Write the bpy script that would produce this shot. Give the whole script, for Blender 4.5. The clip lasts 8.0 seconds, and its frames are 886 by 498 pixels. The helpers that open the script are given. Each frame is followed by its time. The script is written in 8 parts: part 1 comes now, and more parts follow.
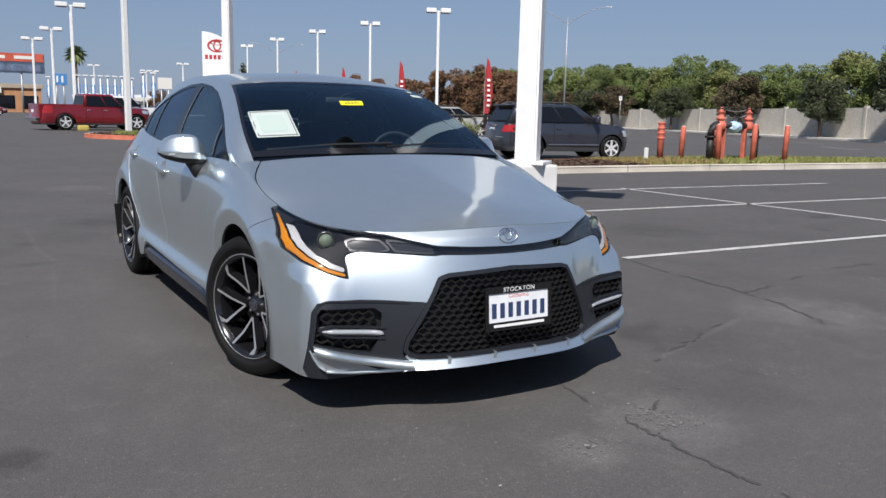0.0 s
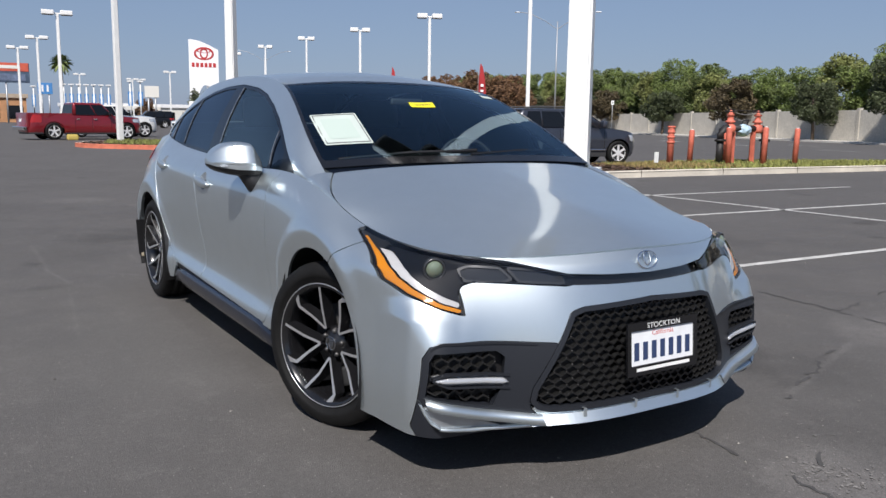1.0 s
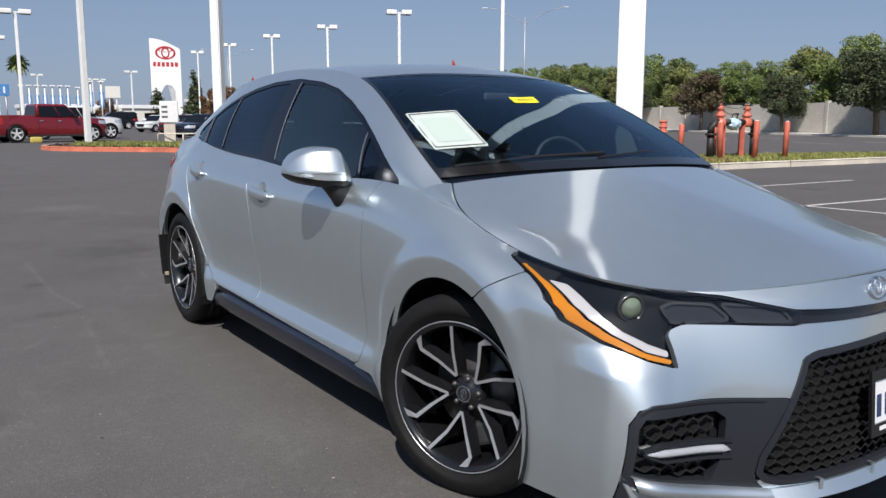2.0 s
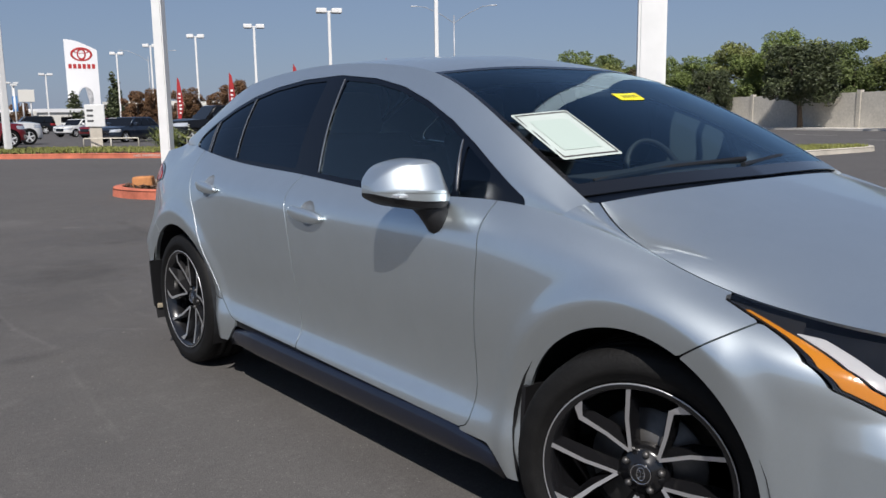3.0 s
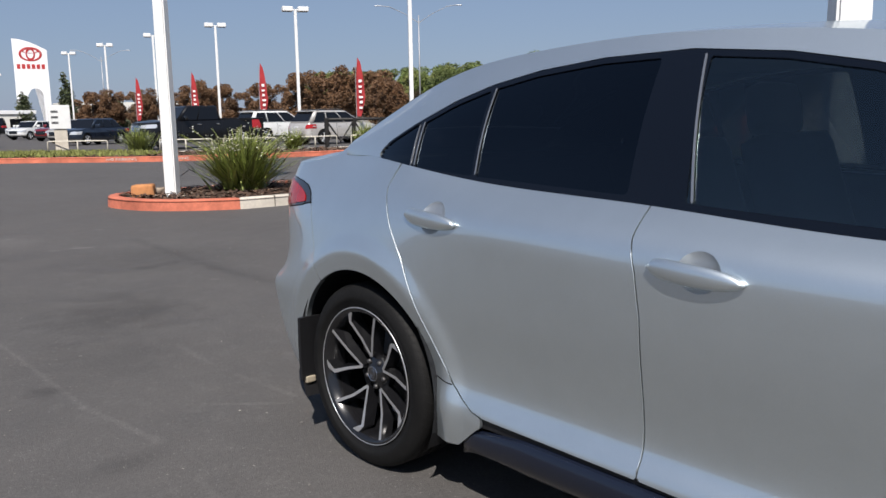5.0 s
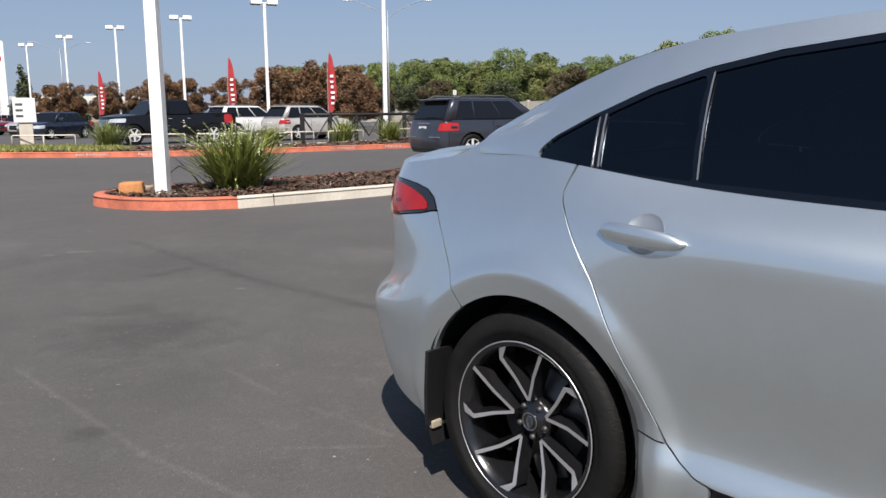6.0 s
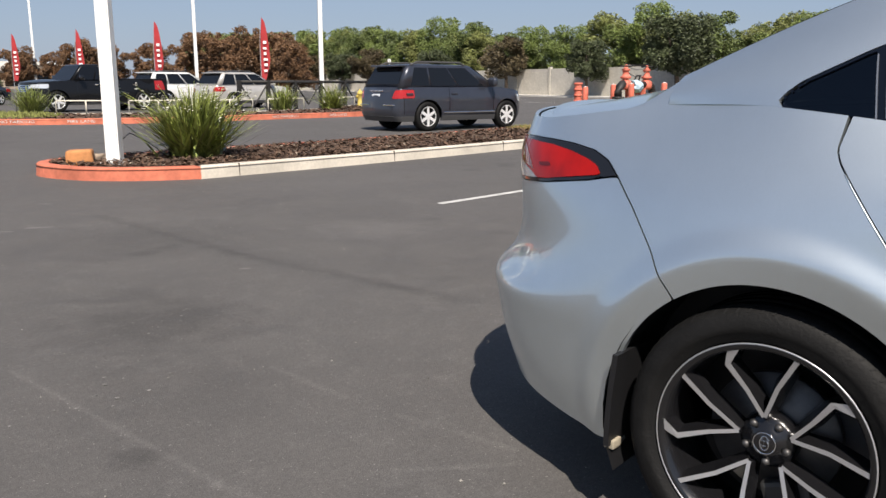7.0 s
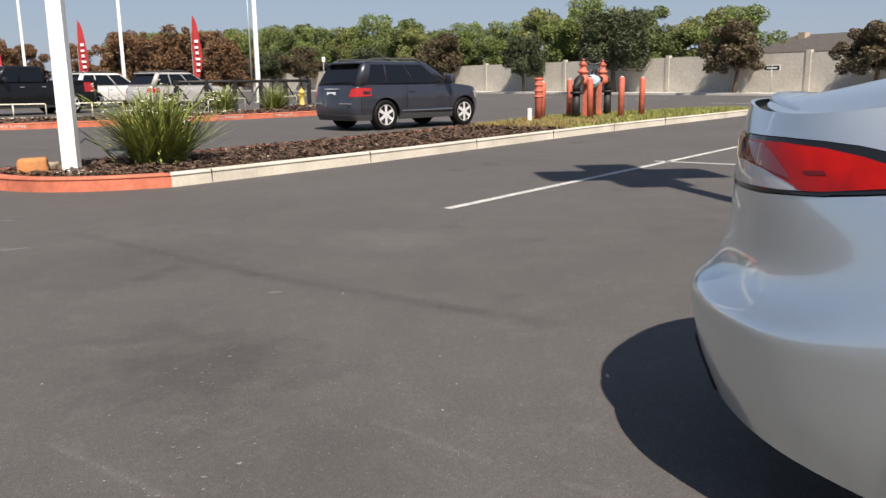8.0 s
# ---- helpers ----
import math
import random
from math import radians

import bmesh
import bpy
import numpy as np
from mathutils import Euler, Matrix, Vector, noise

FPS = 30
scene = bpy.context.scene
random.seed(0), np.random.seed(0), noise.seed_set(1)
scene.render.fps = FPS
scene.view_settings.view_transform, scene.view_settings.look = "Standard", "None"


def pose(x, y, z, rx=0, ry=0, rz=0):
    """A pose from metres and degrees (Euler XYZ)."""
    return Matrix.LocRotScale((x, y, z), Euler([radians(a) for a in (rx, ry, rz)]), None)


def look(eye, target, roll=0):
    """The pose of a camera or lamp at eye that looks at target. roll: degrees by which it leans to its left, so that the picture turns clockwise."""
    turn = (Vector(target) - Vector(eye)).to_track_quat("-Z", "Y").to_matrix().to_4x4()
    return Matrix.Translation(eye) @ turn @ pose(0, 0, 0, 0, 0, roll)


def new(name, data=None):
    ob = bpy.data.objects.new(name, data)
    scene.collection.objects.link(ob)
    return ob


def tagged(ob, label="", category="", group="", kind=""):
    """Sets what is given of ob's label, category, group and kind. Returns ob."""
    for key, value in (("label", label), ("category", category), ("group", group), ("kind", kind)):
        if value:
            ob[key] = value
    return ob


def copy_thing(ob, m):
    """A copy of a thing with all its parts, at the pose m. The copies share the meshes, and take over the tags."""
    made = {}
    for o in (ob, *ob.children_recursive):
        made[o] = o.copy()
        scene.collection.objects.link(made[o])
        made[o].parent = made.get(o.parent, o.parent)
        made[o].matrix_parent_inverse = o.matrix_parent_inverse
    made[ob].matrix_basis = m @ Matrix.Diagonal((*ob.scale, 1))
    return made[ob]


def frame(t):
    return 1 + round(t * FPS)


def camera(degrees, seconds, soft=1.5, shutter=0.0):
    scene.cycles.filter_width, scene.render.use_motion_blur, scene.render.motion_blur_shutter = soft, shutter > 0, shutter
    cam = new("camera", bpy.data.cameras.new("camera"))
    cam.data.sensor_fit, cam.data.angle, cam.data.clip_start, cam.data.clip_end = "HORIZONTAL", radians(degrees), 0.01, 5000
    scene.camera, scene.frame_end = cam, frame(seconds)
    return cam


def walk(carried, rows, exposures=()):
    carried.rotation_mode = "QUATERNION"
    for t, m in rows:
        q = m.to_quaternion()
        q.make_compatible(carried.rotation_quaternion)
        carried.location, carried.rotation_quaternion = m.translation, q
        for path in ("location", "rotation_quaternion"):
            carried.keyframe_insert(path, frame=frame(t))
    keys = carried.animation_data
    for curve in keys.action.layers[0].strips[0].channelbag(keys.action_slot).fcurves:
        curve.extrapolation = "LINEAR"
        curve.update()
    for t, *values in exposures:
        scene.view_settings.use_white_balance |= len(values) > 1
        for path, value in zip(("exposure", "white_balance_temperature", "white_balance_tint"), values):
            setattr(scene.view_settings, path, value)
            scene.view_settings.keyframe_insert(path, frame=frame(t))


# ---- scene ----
# ---------------------------------------------------------------- camera
cam = camera(57.0, 8.0)
PATH = [
    (0, (-1.938, -3.486, 1.184), (-0.914, -1.799, 0.86), 1.3),
    (0.5, (-1.961, -3.13, 1.173), (-0.926, -1.448, 0.858), 1.0),
    (1, (-2.048, -2.758, 1.16), (-0.998, -1.084, 0.851), 0.8),
    (1.5, (-2.178, -2.368, 1.166), (-1.106, -0.708, 0.854), 0.2),
    (1.7, (-2.190, -2.19, 1.158), (-1.108, -0.538, 0.843), 0.2),
    (2.8, (-2.345, -1.292, 1.174), (-1.106, 0.246, 0.86), -0.7),
    (3, (-2.344, -1.113, 1.176), (-1.091, 0.413, 0.857), -0.8),
    (3.5, (-2.346, -0.684, 1.171), (-1.072, 0.825, 0.852), -0.7),
    (4, (-2.374, -0.252, 1.181), (-1.081, 1.24, 0.863), -0.9),
    (5.5, (-2.479, 0.924, 1.183), (-1.125, 2.36, 0.859), -0.8),
    (6, (-2.524, 1.325, 1.173), (-1.13, 2.721, 0.846), -0.5),
    (6.5, (-2.613, 1.737, 1.129), (-1.143, 3.053, 0.805), 0.1),
    (7, (-2.567, 2.16, 1.101), (-1.065, 3.42, 0.704), -0.0),
    (7.5, (-2.575, 2.587, 1.09), (-1.039, 3.803, 0.688), -0.5),
    (8, (-2.556, 3.024, 1.092), (-0.956, 4.155, 0.688), -0.8),
]
EXPOSURE = [(0, .16), (.5, .22), (1.5, .22), (3, .05), (3.5, -.08), (4, -.05), (5.5, .38), (6.5, .46), (7, .50), (8, .50)]
BALANCE = [(0, 6350, 11.5), (5.5, 6550, 11.5), (7, 6900, 11.5), (8, 7150, 12.5)]
walk(cam, [(t, look(eye, target, roll)) for t, eye, target, roll in PATH], [(t, e, float(np.interp(t, [b[0] for b in BALANCE], [b[1] for b in BALANCE])), float(np.interp(t, [b[0] for b in BALANCE], [b[2] for b in BALANCE]))) for t, e in EXPOSURE])

# ---------------------------------------------------------------- light
SUN_WAY = Vector((-0.58, -0.64, 1.0)).normalized()
world = bpy.data.worlds.new("sky")
scene.world = world
world.use_nodes = True
wn = world.node_tree
wn.nodes.clear()
sky = wn.nodes.new("ShaderNodeTexSky")
sky.sky_type = "NISHITA"
sky.sun_disc = False
sky.sun_elevation = math.asin(SUN_WAY.z)
sky.sun_rotation = math.atan2(SUN_WAY.x, SUN_WAY.y)
sky.altitude = 10
sky.air_density = 1.0
sky.dust_density = .6
sky.ozone_density = 3.0
bgn = wn.nodes.new("ShaderNodeBackground")
bgn.inputs["Strength"].default_value = 0.066
wout = wn.nodes.new("ShaderNodeOutputWorld")
# an even valley haze over the whole sky
haze = wn.nodes.new("ShaderNodeBackground")
haze.inputs["Color"].default_value = (.215, .285, .44, 1)
haze.inputs["Strength"].default_value = 1.0
veil = wn.nodes.new("ShaderNodeMixShader")
# thick along the horizon, thinner overhead
way = wn.nodes.new("ShaderNodeTexCoord")
axes = wn.nodes.new("ShaderNodeSeparateXYZ")
fade = wn.nodes.new("ShaderNodeMapRange")
fade.inputs["From Min"].default_value, fade.inputs["From Max"].default_value = 0.0, .6
fade.inputs["To Min"].default_value, fade.inputs["To Max"].default_value = .70, .22
wn.links.new(way.outputs["Generated"], axes.inputs[0])
wn.links.new(axes.outputs["Z"], fade.inputs["Value"])
wn.links.new(fade.outputs[0], veil.inputs[0])
wn.links.new(sky.outputs[0], bgn.inputs[0])
wn.links.new(bgn.outputs[0], veil.inputs[1])
wn.links.new(haze.outputs[0], veil.inputs[2])
wn.links.new(veil.outputs[0], wout.inputs[0])

sun_data = bpy.data.lights.new("sun", "SUN")
sun_data.energy = 5.0
sun_data.angle = radians(0.53)
sun_data.color = (1.0, 0.955, 0.90)
sun = new("sun", sun_data)
sun.matrix_world = look(SUN_WAY * 80, (0, 0, 0))

# ---------------------------------------------------------------- tools
R = random.Random(7)


def mat(name, color, rough=0.5, metal=0.0, scale=0.0, vary=0.0, bump=0.0, bump_scale=60.0, coat=0.0, spec=0.5, fine=0.0, fine_scale=200.0, rvary=0.0, per_piece=0.0):
    """A Principled material with colour variation at two scales, roughness variation and fine relief."""
    m = bpy.data.materials.new(name)
    m.use_nodes = True
    nt = m.node_tree
    b = nt.nodes["Principled BSDF"]
    b.inputs["Base Color"].default_value = (*color, 1)
    b.inputs["Roughness"].default_value = rough
    b.inputs["Metallic"].default_value = metal
    b.inputs["Specular IOR Level"].default_value = spec
    if coat:
        b.inputs["Coat Weight"].default_value = coat
        b.inputs["Coat Roughness"].default_value = 0.03
    tc = nt.nodes.new("ShaderNodeTexCoord")
    last = None
    for sc, amount, detail in ((scale, vary, 4), (fine_scale, fine, 2)):
        if amount and sc:
            n = nt.nodes.new("ShaderNodeTexNoise")
            n.inputs["Scale"].default_value = sc
            n.inputs["Detail"].default_value = detail
            n.inputs["Roughness"].default_value = 0.62
            nt.links.new(tc.outputs["Object"], n.inputs["Vector"])
            r = nt.nodes.new("ShaderNodeMapRange")
            r.inputs["From Min"].default_value, r.inputs["From Max"].default_value = 0.3, 0.7
            r.inputs["To Min"].default_value, r.inputs["To Max"].default_value = 1 - amount, 1 + amount
            nt.links.new(n.outputs["Fac"], r.inputs["Value"])
            mul = nt.nodes.new("ShaderNodeVectorMath")
            mul.operation = "SCALE"
            if last is None:
                mul.inputs[0].default_value = color
            else:
                nt.links.new(last, mul.inputs[0])
            nt.links.new(r.outputs[0], mul.inputs["Scale"])
            last = mul.outputs[0]
            if rvary:
                rr = nt.nodes.new("ShaderNodeMapRange")
                rr.inputs["From Min"].default_value, rr.inputs["From Max"].default_value = 0.3, 0.7
                rr.inputs["To Min"].default_value, rr.inputs["To Max"].default_value = max(0, rough - rvary), min(1, rough + rvary)
                nt.links.new(n.outputs["Fac"], rr.inputs["Value"])
                nt.links.new(rr.outputs[0], b.inputs["Roughness"])
    if per_piece:
        oi = nt.nodes.new("ShaderNodeNewGeometry")
        r = nt.nodes.new("ShaderNodeMapRange")
        r.inputs["To Min"].default_value, r.inputs["To Max"].default_value = 1 - per_piece, 1 + per_piece
        nt.links.new(oi.outputs["Random Per Island"], r.inputs["Value"])
        mul = nt.nodes.new("ShaderNodeVectorMath")
        mul.operation = "SCALE"
        if last is None:
            mul.inputs[0].default_value = color
        else:
            nt.links.new(last, mul.inputs[0])
        nt.links.new(r.outputs[0], mul.inputs["Scale"])
        last = mul.outputs[0]
    if last is not None:
        nt.links.new(last, b.inputs["Base Color"])
    if bump:
        n = nt.nodes.new("ShaderNodeTexNoise")
        n.inputs["Scale"].default_value = bump_scale
        n.inputs["Detail"].default_value = 3
        nt.links.new(tc.outputs["Object"], n.inputs["Vector"])
        bn = nt.nodes.new("ShaderNodeBump")
        bn.inputs["Strength"].default_value = bump
        bn.inputs["Distance"].default_value = 0.01
        nt.links.new(n.outputs["Fac"], bn.inputs["Height"])
        nt.links.new(bn.outputs[0], b.inputs["Normal"])
    return m


def tint_glass(name, tint, see, rough=0.0, ior=1.5, sheen=(1, 1, 1)):
    """A thin tinted pane: sharp reflection over a see-through tint."""
    m = bpy.data.materials.new(name)
    m.use_nodes = True
    nt = m.node_tree
    nt.nodes.clear()
    out = nt.nodes.new("ShaderNodeOutputMaterial")
    tr = nt.nodes.new("ShaderNodeBsdfTransparent")
    tr.inputs[0].default_value = (*[c * see for c in tint], 1)
    gl = nt.nodes.new("ShaderNodeBsdfGlossy")
    gl.inputs["Roughness"].default_value = rough
    gl.inputs["Color"].default_value = (*sheen, 1)
    fr = nt.nodes.new("ShaderNodeFresnel")
    fr.inputs["IOR"].default_value = ior
    mix = nt.nodes.new("ShaderNodeMixShader")
    nt.links.new(fr.outputs[0], mix.inputs[0])
    nt.links.new(tr.outputs[0], mix.inputs[1])
    nt.links.new(gl.outputs[0], mix.inputs[2])
    nt.links.new(mix.outputs[0], out.inputs[0])
    return m


def thing(name, place, label, category, group="", kind="", turn=0.0):
    """An Empty at a thing's base, which carries its tags."""
    e = new(name)
    e.empty_display_size = 0.2
    e.matrix_world = pose(*place, 0, 0, turn)
    return tagged(e, label, category, group, kind)


def raw(name, verts, faces, material, parent=None, label="", smooth=False):
    """One mesh object out of vertices and faces."""
    me = bpy.data.meshes.new(name)
    me.from_pydata([tuple(map(float, v)) for v in verts], [], [tuple(map(int, f)) for f in faces])
    if material is not None:
        me.materials.append(material)
    if smooth:
        me.shade_smooth()
    me.update()
    ob = new(name, me)
    if parent is not None:
        ob.parent = parent
    if label:
        tagged(ob, label)
    return ob


def part(name, bm, material, parent=None, label="", smooth=False):
    """Links a bmesh as one mesh object under a thing or under a part."""
    me = bpy.data.meshes.new(name)
    bmesh.ops.recalc_face_normals(bm, faces=bm.faces)
    bm.to_mesh(me)
    bm.free()
    if material is not None:
        me.materials.append(material)
    if smooth:
        me.shade_smooth()
    ob = new(name, me)
    if parent is not None:
        ob.parent = parent
    if label:
        tagged(ob, label)
    return ob


def box_bm(bm, lo, hi, bevel=0.0, m=None):
    lo, hi = Vector(lo), Vector(hi)
    r = bmesh.ops.create_cube(bm, size=1.0, matrix=(m or Matrix()) @ Matrix.Translation((lo + hi) / 2) @ Matrix.Diagonal((*(hi - lo), 1)))
    if bevel:
        es = list({e for v in r["verts"] for e in v.link_edges})
        bmesh.ops.bevel(bm, geom=es, offset=bevel, segments=2, affect="EDGES", profile=0.6)
    return bm


def box(name, lo, hi, material, parent=None, label="", bevel=0.0, m=None):
    return part(name, box_bm(bmesh.new(), lo, hi, bevel, m), material, parent, label)


def tube_bm(bm, points, radius, sides=8, cap=True):
    """A tube along points; radius is one number or one for each point."""
    pts = [Vector(p) for p in points]
    rad = radius if isinstance(radius, (list, tuple)) else [radius] * len(pts)
    rings = []
    up = Vector((0.31, 0.17, 0.93))
    for i, p in enumerate(pts):
        d = (pts[min(i + 1, len(pts) - 1)] - pts[max(i - 1, 0)]).normalized()
        a = d.cross(up)
        if a.length < 0.05:
            a = d.cross(Vector((1, 0, 0)))
        a.normalize()
        b = d.cross(a).normalized()
        rings.append([bm.verts.new(p + (a * math.cos(2 * math.pi * k / sides) + b * math.sin(2 * math.pi * k / sides)) * rad[i]) for k in range(sides)])
    for r0, r1 in zip(rings, rings[1:]):
        for k in range(sides):
            bm.faces.new((r0[k], r0[(k + 1) % sides], r1[(k + 1) % sides], r1[k]))
    if cap:
        bm.faces.new(rings[0][::-1])
        bm.faces.new(rings[-1])
    return bm


def tube(name, points, radius, material, parent=None, label="", sides=8):
    return part(name, tube_bm(bmesh.new(), points, radius, sides), material, parent, label, smooth=sides > 6)


def lathe_bm(bm, profile, sides=48, m=None, closed=False):
    """Turns (radius, height) pairs about z."""
    m = m or Matrix()
    rings = []
    for r, h in profile:
        rings.append([bm.verts.new(m @ Vector((r * math.cos(2 * math.pi * k / sides), r * math.sin(2 * math.pi * k / sides), h))) for k in range(sides)])
    pairs = list(zip(rings, rings[1:]))
    if closed:
        pairs.append((rings[-1], rings[0]))
    for r0, r1 in pairs:
        for k in range(sides):
            bm.faces.new((r0[k], r0[(k + 1) % sides], r1[(k + 1) % sides], r1[k]))
    if not closed:
        if profile[0][0] > 1e-4:
            bm.faces.new(rings[0][::-1])
        if profile[-1][0] > 1e-4:
            bm.faces.new(rings[-1])
    return bm


def lathe(name, profile, material, parent=None, label="", sides=48, m=None, closed=False, smooth=True):
    return part(name, lathe_bm(bmesh.new(), profile, sides, m, closed), material, parent, label, smooth)


def prism_bm(bm, outline, z0, z1, m=None):
    """An upright prism over a plan outline."""
    m = m or Matrix()
    a = [bm.verts.new(m @ Vector((x, y, z0))) for x, y in outline]
    b = [bm.verts.new(m @ Vector((x, y, z1))) for x, y in outline]
    n = len(outline)
    for i in range(n):
        bm.faces.new((a[i], a[(i + 1) % n], b[(i + 1) % n], b[i]))
    bm.faces.new(a[::-1])
    bm.faces.new(b)
    return bm


def text_mesh(words, size, name, material, parent, m, stretch=1.0, depth=0.0):
    """Built-in font lettering turned into a mesh."""
    cu = bpy.data.curves.new(name, "FONT")
    cu.body = words
    cu.size = size
    cu.align_x, cu.align_y = "CENTER", "CENTER"
    cu.resolution_u = 3
    cu.extrude = depth
    tmp = bpy.data.objects.new(name, cu)
    scene.collection.objects.link(tmp)
    me = bpy.data.meshes.new_from_object(tmp.evaluated_get(bpy.context.evaluated_depsgraph_get()))
    bpy.data.objects.remove(tmp)
    me.transform(m @ Matrix.Diagonal((stretch, 1, 1, 1)))
    me.materials.clear()
    me.materials.append(material)
    ob = new(name, me)
    ob.parent = parent
    return ob


# ---- smooth surfaces, cut along smooth lines
def spline_matrix(knots, at):
    """Weights of a natural cubic spline with these knots at the places given: values = weights @ control values."""
    k = np.asarray(knots, float)
    n = len(k)
    h = np.diff(k)
    A = np.zeros((n, n))
    B = np.zeros((n, n))
    A[0, 0] = A[-1, -1] = 1
    for i in range(1, n - 1):
        A[i, i - 1], A[i, i], A[i, i + 1] = h[i - 1], 2 * (h[i - 1] + h[i]), h[i]
        B[i, i - 1], B[i, i], B[i, i + 1] = 6 / h[i - 1], -6 / h[i - 1] - 6 / h[i], 6 / h[i]
    M = np.linalg.solve(A, B)
    at = np.asarray(at, float)
    j = np.clip(np.searchsorted(k, at) - 1, 0, n - 2)
    a = (k[j + 1] - at) / h[j]
    b = (at - k[j]) / h[j]
    E = np.eye(n)
    return a[:, None] * E[j] + b[:, None] * E[j + 1] + ((a ** 3 - a) * h[j] ** 2 / 6)[:, None] * M[j] + ((b ** 3 - b) * h[j] ** 2 / 6)[:, None] * M[j + 1]


class Net:
    """A smooth surface through a net of design lines (first index: line, second: station)."""

    def __init__(self, lines, mirror_ends=True):
        P = np.array(lines, float)
        self.first = 0
        if mirror_ends:
            f = np.array((-1, 1, 1))
            P = np.concatenate([(P[:, 1:6] * f)[:, ::-1], P, (P[:, -6:-1] * f)[:, ::-1]], axis=1)
            self.first = 5
        self.P = P
        mid = P[len(P) // 2]
        c = np.concatenate([[0], np.cumsum(np.linalg.norm(np.diff(P, axis=1), axis=2).mean(0))])
        self.tk = c - c[self.first]
        d = np.concatenate([[0], np.cumsum(np.linalg.norm(np.diff(P, axis=0), axis=2).mean(1))])
        self.vk = d
        self.stations = self.tk[self.first:len(self.tk) - self.first]

    def __call__(self, t, v):
        return self.at(t, v)

    def at(self, t, v):
        t, v = np.asarray(t, float), np.asarray(v, float)
        s = np.sign(t) if self.first else np.ones_like(t)
        W = spline_matrix(self.tk, np.abs(t) if self.first else t)
        V = spline_matrix(self.vk, v)
        out = np.einsum("nk,nj,jkc->nc", W, V, self.P)
        if self.first:
            out[:, 0] *= np.where(s < 0, -1, 1)
        return out


def poly_sd(points):
    """Signed distance to a polygon in the plane, negative inside."""
    P = np.array(points, float)
    Q = np.roll(P, -1, axis=0)

    def f(a, b):
        X = np.stack([np.asarray(a, float), np.asarray(b, float)], 1)
        best = np.full(len(X), 1e9)
        inside = np.zeros(len(X), bool)
        for p, q in zip(P, Q):
            e = q - p
            w = X - p
            u = np.clip((w @ e) / (e @ e), 0, 1)
            best = np.minimum(best, np.linalg.norm(w - u[:, None] * e, axis=1))
            c = ((p[1] > X[:, 1]) != (q[1] > X[:, 1])) & (X[:, 0] < (q[0] - p[0]) * (X[:, 1] - p[1]) / (q[1] - p[1] + 1e-12) + p[0])
            inside ^= c
        return np.where(inside, -best, best)

    return f


def cut_sheet(S, ts, vs, sd=None, lift=0.0):
    """A grid over the surface S, kept where sd(points, t, v) < 0 and cut smoothly along its zero line. Gives vertices, faces and normals."""
    T, V = np.meshgrid(ts, vs, indexing="ij")
    nt, nv = T.shape
    t, v = T.ravel(), V.ravel()
    P = S(t, v)
    f = sd(P, t, v) if sd is not None else np.full(len(t), -1.0)
    tl, vl = list(t), list(v)
    index, edge, faces = {}, {}, []

    def corner(i):
        return index.setdefault(i, ("c", i))

    keys, order = {}, []

    def key(k):
        if k not in keys:
            keys[k] = len(order)
            order.append(k)
        return keys[k]

    for i in range(nt - 1):
        for j in range(nv - 1):
            q = (i * nv + j, (i + 1) * nv + j, (i + 1) * nv + j + 1, i * nv + j + 1)
            g = [f[c] for c in q]
            if min(g) >= 0:
                continue
            if max(g) < 0:
                faces.append([key((c, c, 0.0)) for c in q])
                continue
            poly = []
            for a in range(4):
                c, d = q[a], q[(a + 1) % 4]
                if f[c] < 0:
                    poly.append(key((c, c, 0.0)))
                if (f[c] < 0) != (f[d] < 0):
                    lo, hi = min(c, d), max(c, d)
                    poly.append(key((lo, hi, round(float(f[lo] / (f[lo] - f[hi])), 6))))
            if len(poly) > 2:
                faces.append(poly)
    if not order:
        return np.zeros((0, 3)), [], np.zeros((0, 3))
    a = np.array([k[0] for k in order])
    b = np.array([k[1] for k in order])
    w = np.array([k[2] for k in order])
    tt = t[a] * (1 - w) + t[b] * w
    vv = v[a] * (1 - w) + v[b] * w
    X = S(tt, vv)
    e = 1e-3
    n = np.cross(S(tt + e, vv) - S(tt - e, vv), S(tt, vv + e) - S(tt, vv - e))
    n /= np.maximum(np.linalg.norm(n, axis=1), 1e-9)[:, None]
    return X + n * lift, faces, n


def with_rim(X, faces, n, depth):
    """Gives a cut sheet edges that turn inwards by depth."""
    count = {}
    for f in faces:
        for a, b in zip(f, f[1:] + f[:1]):
            if (b, a) in count:
                count[(b, a)] += 1
            else:
                count[(a, b)] = count.get((a, b), 0) + 1
    X = list(X)
    out = list(faces)
    top, low = {}, {}
    for (a, b), c in count.items():
        if c == 1:
            for k in (a, b):
                if k not in top:
                    top[k] = len(X)
                    X.append(X[k] + 0.0)
                    low[k] = len(X)
                    X.append(X[k] - n[k] * depth)
            out.append([top[b], top[a], low[a], low[b]])
    return X, out


def panel(name, S, ts, vs, sd, material, parent, label="", depth=0.012, flip=False, side=0, lift=0.0, smooth=True):
    """A panel cut out of a surface. side -1: the mirrored one."""
    X, F, n = cut_sheet(S, ts, vs, sd, lift)
    if not F:
        return None
    if depth:
        X, F = with_rim(X, F, n * (-1 if flip else 1), depth)
    X = np.array(X)
    if side < 0:
        X = X * np.array((-1, 1, 1))
    if flip != (side < 0):
        F = [list(f)[::-1] for f in F]
    return raw(name, X, F, material, parent, label, smooth)


